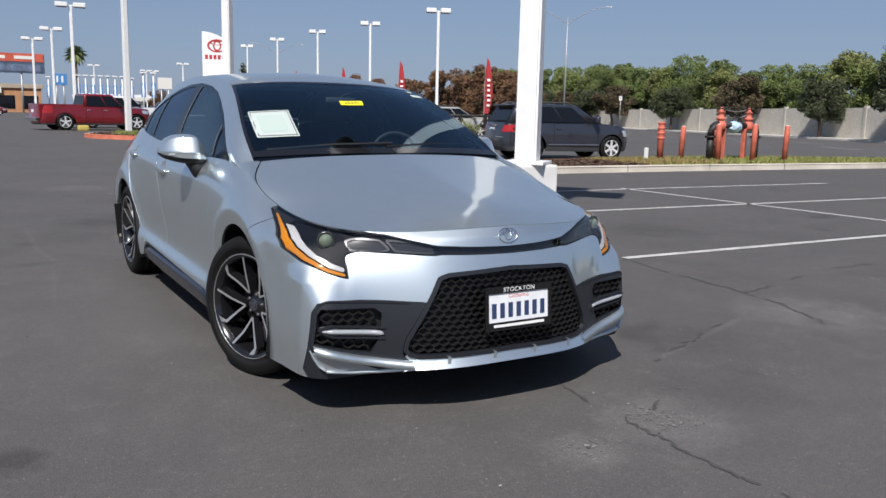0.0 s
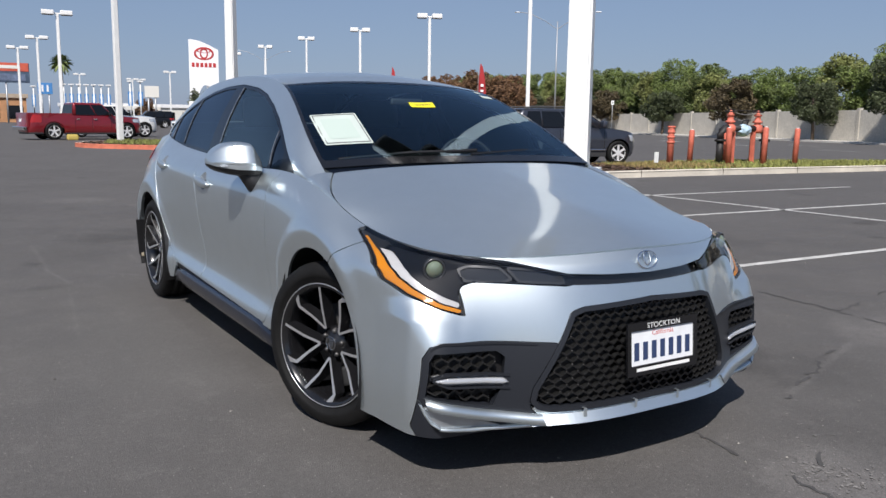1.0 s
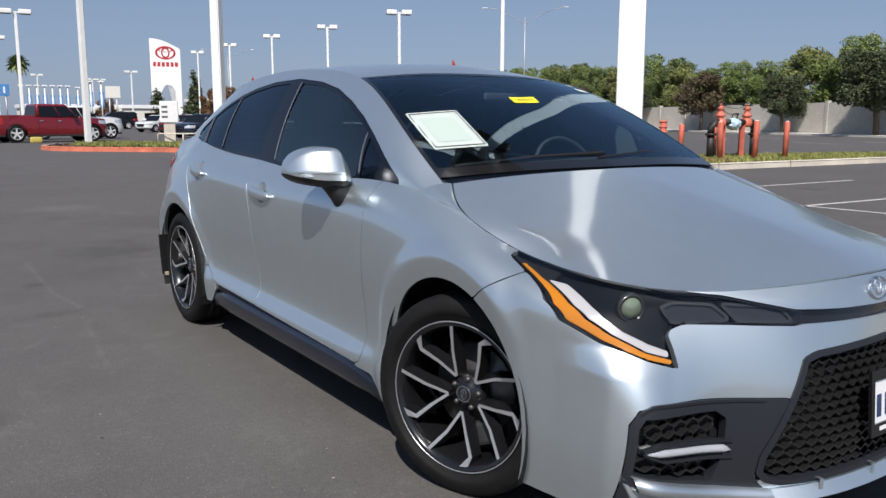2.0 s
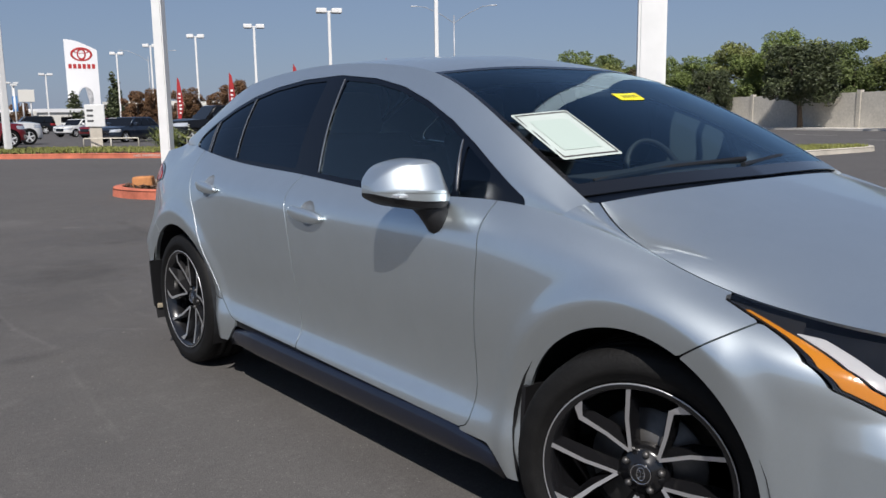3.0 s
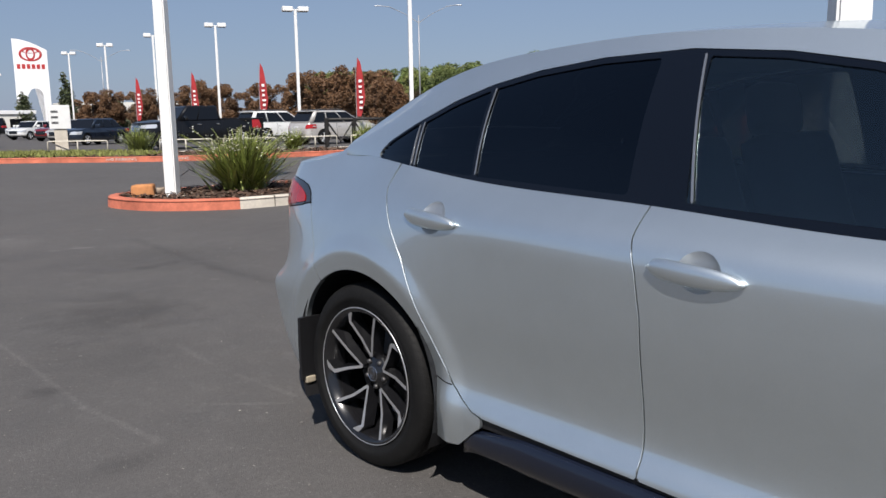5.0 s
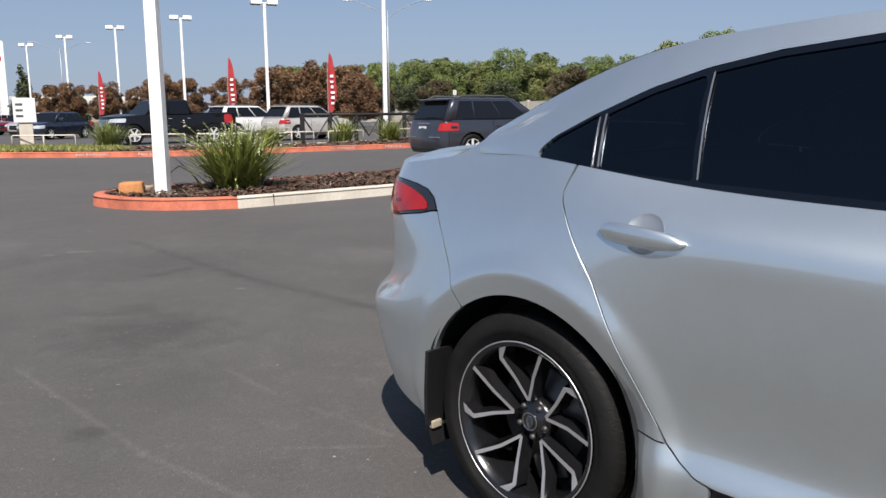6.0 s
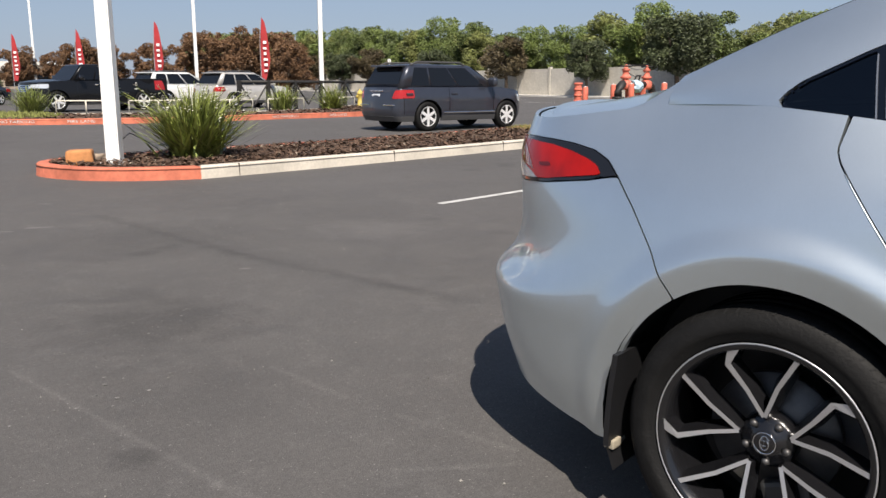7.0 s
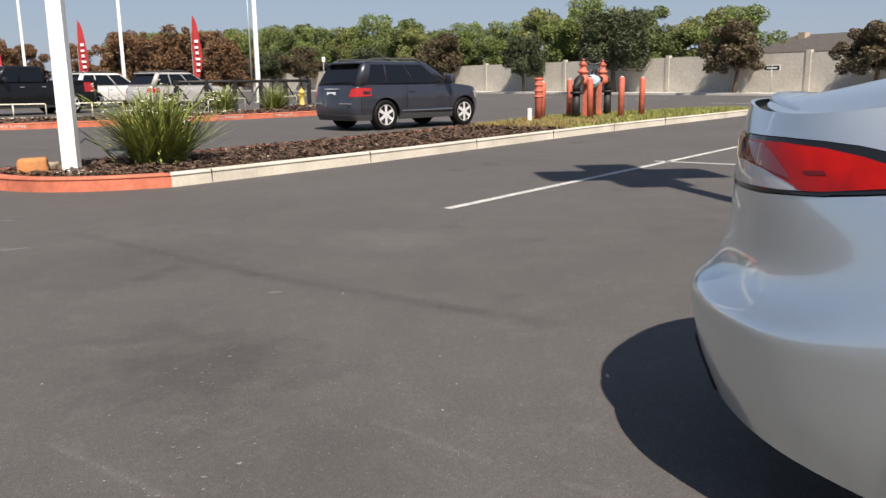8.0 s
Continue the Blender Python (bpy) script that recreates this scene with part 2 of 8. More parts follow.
def coons(c0, c1, d0, d1):
    """A surface between four edge curves: c0, c1 over u (at w = 0 and 1), d0, d1 over w (at u = 0 and 1)."""

    def S(u, w):
        u, w = np.asarray(u, float), np.asarray(w, float)
        s = np.sign(u)
        u = np.abs(u)
        U, W = u[:, None], w[:, None]
        z, o = np.zeros_like(u), np.ones_like(u)
        P = (1 - W) * c0(u) + W * c1(u) + (1 - U) * d0(w) + U * d1(w)
        P -= (1 - U) * (1 - W) * c0(z) + U * (1 - W) * c0(o) + (1 - U) * W * c1(z) + U * W * c1(o)
        P = P + 0.0
        P[:, 0] *= np.where(s < 0, -1, 1)
        return P

    return S


def curve3(points):
    """A smooth curve through points, over 0..1."""
    P = np.array(points, float)
    k = np.concatenate([[0], np.cumsum(np.linalg.norm(np.diff(P, axis=0), axis=1))])
    k = k / k[-1]
    return lambda u: spline_matrix(k, np.asarray(u, float)) @ P

# ---------------------------------------------------------------- materials
M = {}
M["paint"] = mat("silver_paint", (.672, .73, .742), .46, .92, coat=.6, scale=9, vary=.02, fine=.06, fine_scale=900)
M["paint"].node_tree.nodes["Principled BSDF"].inputs["Coat IOR"].default_value = 1.5


def add_gloss(m, share, color, rough):
    """Lays a sharp reflecting share over a material, as flakes lying flat under clear lacquer give."""
    nt = m.node_tree
    g = nt.nodes.new("ShaderNodeBsdfGlossy")
    g.inputs["Color"].default_value = (*color, 1)
    g.inputs["Roughness"].default_value = rough
    mix = nt.nodes.new("ShaderNodeMixShader")
    mix.inputs[0].default_value = share
    nt.links.new(nt.nodes["Principled BSDF"].outputs[0], mix.inputs[1])
    nt.links.new(g.outputs[0], mix.inputs[2])
    nt.links.new(mix.outputs[0], nt.nodes["Material Output"].inputs[0])


add_gloss(M["paint"], .30, (.84, .93, .985), .09)
M["black_plastic"] = mat("black_plastic", (.008, .008, .009), .5, scale=30, vary=.2, bump=.1, bump_scale=300)
M["gloss_black"] = mat("gloss_black", (.008, .008, .009), .12, coat=.5)
M["gloss_dark"] = mat("dark_grey_trim", (.017, .019, .024), .42, .1)
M["skirt"] = mat("skirt_paint", (.007, .010, .020), .25, coat=.3)
M["mesh_black"] = mat("mesh_black", (.012, .012, .012), .28, coat=.3)
# body silver toned down: the handle hollow's shade painted into the colour
M["recess"] = mat("darker_silver", (.42, .44, .46), .38, .75)
M["seal"] = mat("window_channel", (.40, .41, .42), .25, .8)
M["trim_black"] = mat("trim_black", (.004, .006, .011), .16, spec=.30)
M["chrome"] = mat("chrome", (.85, .85, .86), .08, 1.0)
M["glass_screen"] = tint_glass("screen_glass", (.80, .93, .95), .95, 0, 1.78, (.62, .84, 1.0))
M["glass_front"] = tint_glass("door_glass", (.78, .92, .88), .92, 0, 1.95, (.80, .95, 1.0))
M["glass_dark"] = tint_glass("privacy_glass", (.35, .4, .45), .08, 0, 1.56, (.72, .86, 1.0))
M["clear_cover"] = tint_glass("lamp_cover_glass", (1, 1, 1), .92)
M["lamp_black"] = mat("lamp_black", (.005, .006, .009), .5, spec=.12)
M["lamp_grey"] = mat("smoked_lens", (.022, .024, .027), .15, coat=.5)
M["lamp_rim"] = mat("lamp_rim", (.07, .072, .075), .25, .6)
M["lamp_clear"] = mat("clear_lens", (.62, .63, .64), .08, .5, coat=.8, bump=.3, bump_scale=250)
M["projector"] = mat("projector_lens", (.18, .22, .16), .03, .2, coat=1)
M["amber"] = mat("amber_lens", (.50, .19, .010), .16, coat=.6, bump=.04, bump_scale=180)
M["drl"] = mat("white_strip", (.42, .43, .45), .22)
M["red_lens"] = mat("red_lens", (.30, .004, .001), .16, coat=.35, spec=.3, scale=12, vary=.25)
M["lamp_dark_red"] = mat("dark_red", (.10, .005, .004), .2)
M["mirror_glass"] = mat("mirror_glass", (.80, .81, .82), .02, 1.0)
M["lamp_maroon"] = mat("maroon_lens", (.17, .008, .006), .12, coat=1)
M["plate_white"] = mat("plate_white", (.78, .79, .80), .35, scale=20, vary=.05)
M["plate_blue"] = mat("plate_blue", (.03, .05, .12), .5)
M["plate_red"] = mat("plate_red", (.55, .04, .03), .5)
M["white_paint"] = mat("white_paint", (.80, .80, .78), .5, scale=3, vary=.04)
M["paper"] = mat("paper", (.47, .53, .49), .7, scale=15, vary=.04)
M["sheet_line"] = mat("sheet_line", (.06, .05, .05), .6)
M["print_green"] = mat("print_green", (.42, .50, .45), .7)
M["yellow_sticker"] = mat("yellow_sticker", (.80, .72, .02), .5)
M["seat"] = mat("seat_cloth", (.045, .045, .048), .9, bump=.2, bump_scale=400)
M["seat_light"] = mat("seat_light", (.16, .155, .145), .85)
M["dash"] = mat("dash_plastic", (.032, .034, .038), .6, bump=.1, bump_scale=500)
M["headliner"] = mat("headliner", (.30, .295, .28), .95)
M["tyre"] = mat("tyre_rubber", (.007, .0068, .0066), .66, spec=.22, scale=20, vary=.25, bump=.15, bump_scale=120)
M["flap_tan"] = mat("dried_mud", (.30, .26, .19), .9, scale=40, vary=.3)
M["tread"] = mat("tread_dark", (.006, .006, .006), .9)
M["rim_black"] = mat("rim_black", (.008, .008, .009), .22, coat=.4)
M["machined"] = mat("machined_alloy", (.66, .66, .67), .34, .8, fine=.06, fine_scale=400)
M["steel"] = mat("steel", (.11, .107, .105), .45, .7, scale=20, vary=.2)
M["steel_dark"] = mat("steel_dark", (.06, .06, .06), .5, .5)

# ---------------------------------------------------------------- ground
def asphalt_material(name, base, patches, seams):
    m = bpy.data.materials.new(name)
    m.use_nodes = True
    nt = m.node_tree
    b = nt.nodes["Principled BSDF"]
    tc = nt.nodes.new("ShaderNodeTexCoord")

    def noise_tex(scale, detail=4, rough=.6):
        n = nt.nodes.new("ShaderNodeTexNoise")
        n.inputs["Scale"].default_value, n.inputs["Detail"].default_value, n.inputs["Roughness"].default_value = scale, detail, rough
        nt.links.new(tc.outputs["Object"], n.inputs["Vector"])
        return n.outputs["Fac"]

    def ranged(src, a, c, lo, hi):
        r = nt.nodes.new("ShaderNodeMapRange")
        for k, v in zip(("From Min", "From Max", "To Min", "To Max"), (a, c, lo, hi)):
            r.inputs[k].default_value = v
        nt.links.new(src, r.inputs["Value"])
        return r.outputs[0]

    def mult(a, c):
        k = nt.nodes.new("ShaderNodeMath")
        k.operation = "MULTIPLY"
        nt.links.new(a, k.inputs[0])
        nt.links.new(c, k.inputs[1])
        return k.outputs[0]

    f = ranged(noise_tex(.35, 5), .3, .7, 1 - patches, 1 + patches)
    f = mult(f, ranged(noise_tex(2.3, 4), .3, .7, 1 - patches * .7, 1 + patches * .7))
    f = mult(f, ranged(noise_tex(160, 2), .25, .75, .70, 1.3))
    f = mult(f, ranged(noise_tex(48, 3, .7), .3, .7, .86, 1.14))
    # pale specks of worn stone
    f = mult(f, ranged(noise_tex(95, 1), .68, .76, 1.0, 2.3))
    f = mult(f, ranged(noise_tex(34, 3, .7), .66, .80, 1.0, 1.55))
    # wheel-worn paler areas
    f = mult(f, ranged(noise_tex(7.5, 6, .72), .52, .72, 1.0, 1.22))
    # dark drips
    f = mult(f, ranged(noise_tex(1.1, 2), .64, .74, 1.0, .72))
    # drips and worn spots with places of their own
    ragged = ranged(noise_tex(5, 5, .7), 0, 1, -.9, .9)
    for x, y, radius, gain in (SPOTS if seams else ()):
        d = nt.nodes.new("ShaderNodeVectorMath")
        d.operation = "DISTANCE"
        d.inputs[1].default_value = (x, y, 0)
        nt.links.new(tc.outputs["Object"], d.inputs[0])
        k = nt.nodes.new("ShaderNodeMath")
        k.operation = "MULTIPLY_ADD"
        k.inputs[1].default_value = radius
        nt.links.new(ragged, k.inputs[0])
        nt.links.new(d.outputs["Value"], k.inputs[2])
        f = mult(f, ranged(k.outputs[0], radius * .35, radius * 1.15, gain, 1.0))
    # long worn streaks: a soft band about a straight stretch
    def vec(op, a, c=None):
        k = nt.nodes.new("ShaderNodeVectorMath")
        k.operation = op
        for slot, src in zip((0, 1), (a, c)):
            if src is None:
                continue
            if isinstance(src, tuple):
                k.inputs[slot].default_value = src
            else:
                nt.links.new(src, k.inputs[slot])
        return k

    torn = ranged(noise_tex(9, 5, .75), .3, .7, -1, 1)
    for x0, y0, x1, y1, wide, gain in (STREAKS if seams else ()):
        way = (x1 - x0, y1 - y0, 0.0)
        off = vec("SUBTRACT", tc.outputs["Object"], (x0, y0, 0.0)).outputs[0]
        along_it = vec("DOT_PRODUCT", off, way).outputs["Value"]
        share = nt.nodes.new("ShaderNodeMath")
        share.operation = "MULTIPLY"
        share.use_clamp = True
        share.inputs[1].default_value = 1 / (way[0] ** 2 + way[1] ** 2)
        nt.links.new(along_it, share.inputs[0])
        foot = vec("SCALE", way)
        nt.links.new(share.outputs[0], foot.inputs["Scale"])
        gap = vec("DISTANCE", off, foot.outputs[0]).outputs["Value"]
        k = nt.nodes.new("ShaderNodeMath")
        k.operation = "MULTIPLY_ADD"
        k.inputs[1].default_value = wide * .7
        nt.links.new(torn, k.inputs[0])
        nt.links.new(gap, k.inputs[2])
        f = mult(f, ranged(k.outputs[0], wide * .1, wide, gain, 1.0))
    sc = nt.nodes.new("ShaderNodeVectorMath")
    sc.operation = "SCALE"
    sc.inputs[0].default_value = base
    nt.links.new(f, sc.inputs["Scale"])
    nt.links.new(sc.outputs[0], b.inputs["Base Color"])
    nt.links.new(ranged(noise_tex(2.3, 4), .3, .7, .72, .9), b.inputs["Roughness"])
    b.inputs["Specular IOR Level"].default_value = .35
    bn = nt.nodes.new("ShaderNodeBump")
    bn.inputs["Strength"].default_value = .5
    bn.inputs["Distance"].default_value = .006
    nt.links.new(noise_tex(170, 3), bn.inputs["Height"])
    nt.links.new(bn.outputs[0], b.inputs["Normal"])
    return m


SPOTS = [(.45, -1.30, .30, 1.35), (-.04, -1.36, .16, 1.4), (2.68, -.41, .5, 1.4), (1.5, -.5, .5, .86), (1.0, -1.1, .35, .84), (-.59, 5.57, .5, .72), (-1.42, 4.32, .09, .7),
         (-1.82, -.53, .12, .62), (-1.0, 4.7, .5, .9), (.5, 7.5, .8, .86), (-2.3, 6.2, .6, .85), (1.8, 6.6, .5, 1.18), (5.0, -.3, .9, .85), (4.6, 2.9, .6, .8), (-1.9, 9.0, .9, .84), (-.3, 9.6, .5, 1.2)]
# x, y of both ends, half-width, gain
STREAKS = [(.80, 8.8, .60, 6.6, .09, .84), (.60, 6.6, .64, 4.7, .09, .84), (-1.33, 5.4, -1.35, 4.0, .022, 1.22), (-1.35, 4.0, -1.28, 3.4, .024, 1.20), (-1.33, 3.0, -1.44, 1.9, .020, 1.14), (-.64, 4.66, -.68, 4.2, .022, 1.17), (-.67, 3.95, -.64, 3.5, .022, 1.17),
           (-.97, 3.67, -.72, 3.44, .020, 1.2), (.14, 8.66, .30, 8.57, .022, 1.9), (.35, 6.21, .39, 6.18, .018, 1.9), (-.05, 8.65, 0, 8.60, .02, 1.8), (.81, 9.91, .86, 9.85, .03, 1.8), (1.1, -.65, 2.1, -.3, .03, 1.25)]
M["asphalt"] = asphalt_material("asphalt", (.0890, .0837, .0797), .085, True)
M["road"] = asphalt_material("road_asphalt", (.092, .0868, .0828), .10, False)
M["line_white"] = mat("line_paint", (.50, .49, .465), .7, scale=6, vary=.25, fine=.2, fine_scale=60)
M["concrete"] = mat("concrete", (.55, .50, .42), .9, scale=1.3, vary=.20, fine=.08, fine_scale=30, bump=.3, bump_scale=60)
M["kerb_red"] = mat("red_kerb_paint", (.52, .150, .088), .85, scale=2.2, vary=.30, fine=.10, fine_scale=22, bump=.2, bump_scale=50)
M["pale_concrete"] = mat("pale_concrete", (.56, .53, .48), .85, scale=.7, vary=.14, fine=.1, fine_scale=25, bump=.2, bump_scale=60)
M["mulch"] = mat("bark_mulch", (.075, .045, .030), .95, scale=14, vary=.4, fine=.3, fine_scale=70)
M["grass"] = mat("grass_ground", (.21, .20, .065), .95, scale=1.2, vary=.35, fine=.35, fine_scale=30)
M["steel_white"] = mat("white_steel", (.76, .76, .74), .45, scale=4, vary=.05)
M["red_paint"] = mat("red_paint", (.56, .14, .09), .65, scale=3, vary=.25, fine=.15, fine_scale=30)
M["wall"] = mat("sound_wall", (.50, .47, .41), .9, scale=.5, vary=.14, fine=.1, fine_scale=8)
M["leaf"] = mat("leaf_green", (.150, .195, .050), .6, scale=.5, vary=.3, per_piece=.45)
M["leaf_dark"] = mat("leaf_dark", (.056, .070, .028), .6, scale=.5, vary=.3, per_piece=.4)
M["leaf_red"] = mat("leaf_russet", (.155, .082, .038), .65, scale=.5, vary=.3, per_piece=.45)
M["bark"] = mat("bark", (.10, .075, .055), .9, scale=6, vary=.3, bump=.4, bump_scale=30)

G = 1500
raw("ground", [(-G, -G, 0), (G, -G, 0), (G, G, 0), (-G, G, 0)], [(0, 1, 2, 3)], M["asphalt"])
tagged(bpy.data.objects["ground"], "worn grey asphalt lot with oil spots and pale specks", "ground", kind="structure")


def flat(name, outline, z, material, label, category, kind="structure"):
    o = raw(name, [(x, y, z) for x, y in outline], [list(range(len(outline)))], material)
    return tagged(o, label, category, kind=kind)


# the arterial road behind, running along the block wall
ROAD = [(24.5, -40), (27.0, 8), (31.0, 34), (52, 112), (130, 390), (170, 390), (86, 112), (68.5, 70), (47.5, 18), (36, -40)]
flat("road", ROAD, .004, M["road"], "grey arterial road with white lane dashes", "road")


def stripe(name, a, b, width, z, label="white painted stall line, worn"):
    a, b = Vector((*a, 0)), Vector((*b, 0))
    s = (b - a).normalized().cross(Vector((0, 0, 1))) * width / 2
    n = max(2, int((b - a).length / .25))
    V, F = [], []
    for i in range(n + 1):
        p = a + (b - a) * (i / n)
        for k in (1, -1):
            w = 1 + .10 * noise.noise(Vector((p.x * 3.1 + k * 9, p.y * 3.3, 1)))
            q = p + s * k * w
            V.append((q.x, q.y, z))
    for i in range(n):
        F.append((2 * i, 2 * i + 1, 2 * i + 3, 2 * i + 2))
    o = raw(name, V, F, M["line_white"])
    return tagged(o, label, "stall line", group="stall lines", kind="structure")


for a, b in (((3.0, 1.63), (12.6, 1.36)), ((4.2, 4.56), (12.9, 4.12)), ((3.2, 7.04), (13.2, 6.58)), ((8.0, 7.0), (8.2, -6.0)), ((3.0, -1.2), (12.4, -1.4))):
    stripe("stall_line", a, b, .088, .004)
for k in range(16):
    for off in (8.0, 12.2):
        d = Vector((.36, .93, 0)).normalized()
        nrm = Vector((d.y, -d.x, 0))
        p = Vector((47.5, 18, 0)) - nrm * off + d * (-30 + k * 9.0)
        stripe("lane_dash", (p.x, p.y), (p.x + d.x * 3, p.y + d.y * 3), .14, .010, "white lane dash on the road")


def scar(name, points, width, material, label, seed, gaps=0.0, z=.003, wander=.05):
    """A ragged crack or scrape in the asphalt, broken where it fades."""
    rng = random.Random(seed)
    P = [Vector((*p, 0)) for p in points]
    V, F = [], []
    for a, b in zip(P, P[1:]):
        n = max(2, int((b - a).length / .03))
        s = (b - a).normalized().cross(Vector((0, 0, 1)))
        last = None
        for i in range(n + 1):
            c = a + (b - a) * (i / n) + s * (wander * noise.noise(Vector((a.x * 3 + i * .11, seed, 0))) + rng.gauss(0, width * .35))
            w = width * rng.uniform(.25, 1.0)
            if gaps and noise.noise(Vector((i * .13 + a.y * 5, seed * 3.1, 0))) < gaps - .5:
                last = None
                continue
            k = len(V)
            V += [(c.x - s.x * w / 2, c.y - s.y * w / 2, z), (c.x + s.x * w / 2, c.y + s.y * w / 2, z)]
            if last is not None:
                F.append((last, last + 1, k + 1, k))
            last = k
    return tagged(raw(name, V, F, material), label, "asphalt wear", kind="structure")


M["crack"] = mat("crack_dark", (.058, .056, .055), .95, scale=20, vary=.3)
for k, (pts, w, gaps) in enumerate((
        ([(2.97, 1.57), (2.86, 1.01), (2.83, .59), (2.77, .19), (2.71, -.16), (2.5, -.6)], .030, .15),
        ([(.36, -.75), (.32, -.99), (.31, -1.19), (.30, -1.40), (.28, -1.62), (.28, -1.80), (.30, -1.94), (.22, -2.4)], .020, .15),
        ([(1.0, -.69), (1.37, -.54), (1.82, -.37), (2.11, -.24)], .024, .45),
        ([(.30, -1.40), (.42, -1.30), (.49, -1.20), (.60, -1.12)], .022, .25),
        ([(-.06, -1.26), (-.01, -1.33), (.0, -1.41)], .020, .2),
        ([(8.3, 1.0), (6.1, .4), (4.3, .55), (2.8, .2)], .02, .5))):
    scar("asphalt_crack", pts, w, M["crack"], "thin dark crack in the asphalt", 1 + k, gaps, .003, .03)


def flakes(places, seed):
    """Broken pale crusts round the worn spots, each a low ragged plate."""
    rng = random.Random(seed)
    V, F = [], []
    for px, py, radius, count in places:
        for _ in range(count):
            r = radius * rng.random() ** .6
            a = rng.uniform(0, 6.28)
            x, y, size = px + r * math.cos(a) * 1.5, py + r * math.sin(a), rng.uniform(.003, .011) * (1.3 - r / radius)
            i, n, turn = len(V), 6, rng.uniform(0, 6.28)
            for k in range(n):
                w = size * rng.uniform(.45, 1.2)
                V.append((x + w * math.cos(turn + k * 1.047), y + w * math.sin(turn + k * 1.047), .0032))
            V.append((x, y, .0032 + size * .18))
            F += [(i + k, i + (k + 1) % n, i + n) for k in range(n)]
    return tagged(raw("asphalt_flakes", V, F, M["flake"]), "pale broken crust on worn asphalt", "asphalt wear", kind="stuff")


M["flake"] = mat("asphalt_flake", (.15, .142, .135), .9, scale=30, vary=.3, per_piece=.4)
flakes(((.0, -1.34, .11, 90), (.45, -1.32, .16, 170), (.42, -1.18, .10, 60), (1.42, -1.08, .15, 50), (2.95, -.40, .28, 90), (2.76, -.19, .18, 40), (.73, -1.03, .2, 40), (-.56, 5.5, .3, 50), (-1.2, 4.9, .4, 60)), 77)


def grit(count, seed):
    """Loose pale and dark chips lying on the lot."""
    rng = random.Random(seed)
    V, F = [], []
    for _ in range(count):
        x, y = rng.uniform(-4.5, 5), rng.uniform(-3, 12)
        s = .0026 * rng.uniform(.6, 1) / max(rng.random(), .18) ** .7
        a = rng.uniform(0, 6.28)
        i = len(V)
        for k in range(4):
            r = s * rng.uniform(.5, 1.2)
            V.append((x + r * math.cos(a + k * 1.57), y + r * math.sin(a + k * 1.57), .002 + rng.uniform(0, .0012)))
        V.append((x, y, .002 + s * .7))
        F += [(i, i + 1, i + 4), (i + 1, i + 2, i + 4), (i + 2, i + 3, i + 4), (i + 3, i, i + 4)]
    return tagged(raw("loose_grit", V, F, M["grit"]), "loose pale grit and chips on the asphalt", "grit", kind="stuff")


M["grit"] = mat("grit", (.19, .178, .16), .9, per_piece=.75)
grit(1700, 77)


def kerb_ring(name, outline, width, height, material, label, closed=True):
    """A kerb of given width along an outline (its outer top edge), with a rounded outer edge."""
    P = [Vector((*p, 0)) for p in outline]
    n = len(P)
    V, F = [], []
    prof = [(0, 0), (.012, height * .9), (.03, height), (width, height), (width, 0)]
    for i in range(n):
        a, b = P[i - 1 if (closed or i) else 0], P[(i + 1) % n if (closed or i < n - 1) else i]
        d = (b - a).normalized()
        s = Vector((-d.y, d.x, 0))
        for o, z in prof:
            q = P[i] + s * o
            V.append((q.x, q.y, z))
    m = len(prof)
    for i in range(n if closed else n - 1):
        j = (i + 1) % n
        for k in range(m - 1):
            F.append((i * m + k, j * m + k, j * m + k + 1, i * m + k + 1))
    o = raw(name, V, F, material)
    return tagged(o, label, "kerb", kind="structure")


def smooth_line(points, step=.3):
    P = np.array(points, float)
    c = curve3([(x, y, 0) for x, y in P])
    L = np.linalg.norm(np.diff(P, axis=0), axis=1).sum()
    u = np.linspace(0, 1, max(8, int(L / step)))
    return [(float(a), float(b)) for a, b, _ in c(u)]


# near island: counter-clockwise, red round its nose, bare concrete along its side
NOSE = smooth_line([(3.05, 12.95), (2.35, 12.9), (1.92, 12.5), (1.85, 11.9), (1.98, 11.4), (2.35, 10.9), (2.95, 10.5)], .12)
FLANK = smooth_line([(2.95, 10.5), (4.5, 10.38), (7.0, 10.25), (9.8, 10.2), (14.3, 10.05), (19.2, 9.7), (22.0, 9.55)], .5)
TIP = smooth_line([(22.0, 9.55), (23.4, 9.7), (24.1, 10.4), (23.6, 11.3), (22.2, 11.9)], .25)
BACK = smooth_line([(22.2, 11.9), (19.0, 13.0), (16.5, 13.3), (12.0, 12.9), (8.0, 12.75), (3.05, 12.95)], .5)
kerb_ring("kerb_red_nose", NOSE, .15, .15, M["kerb_red"], "red painted concrete kerb round the island nose", False)
kerb_ring("kerb_flank", FLANK, .15, .15, M["concrete"], "weathered bare concrete kerb along the island", False)
kerb_ring("kerb_tip", TIP, .15, .15, M["concrete"], "rounded concrete kerb end of the island", False)
kerb_ring("kerb_back", BACK, .15, .15, M["kerb_red"], "red painted kerb on the aisle side of the island", False)
NEAR = NOSE[:-1] + FLANK[:-1] + TIP[:-1] + BACK[:-1]
flat("mulch_bed", [p for p in NEAR if p[0] < 12.5], .125, M["mulch"], "dark bark mulch bed on the island", "mulch bed")
flat("grass_bed", [p for p in NEAR if p[0] > 11.8], .13, M["grass"], "dry green grass strip on the island", "grass")

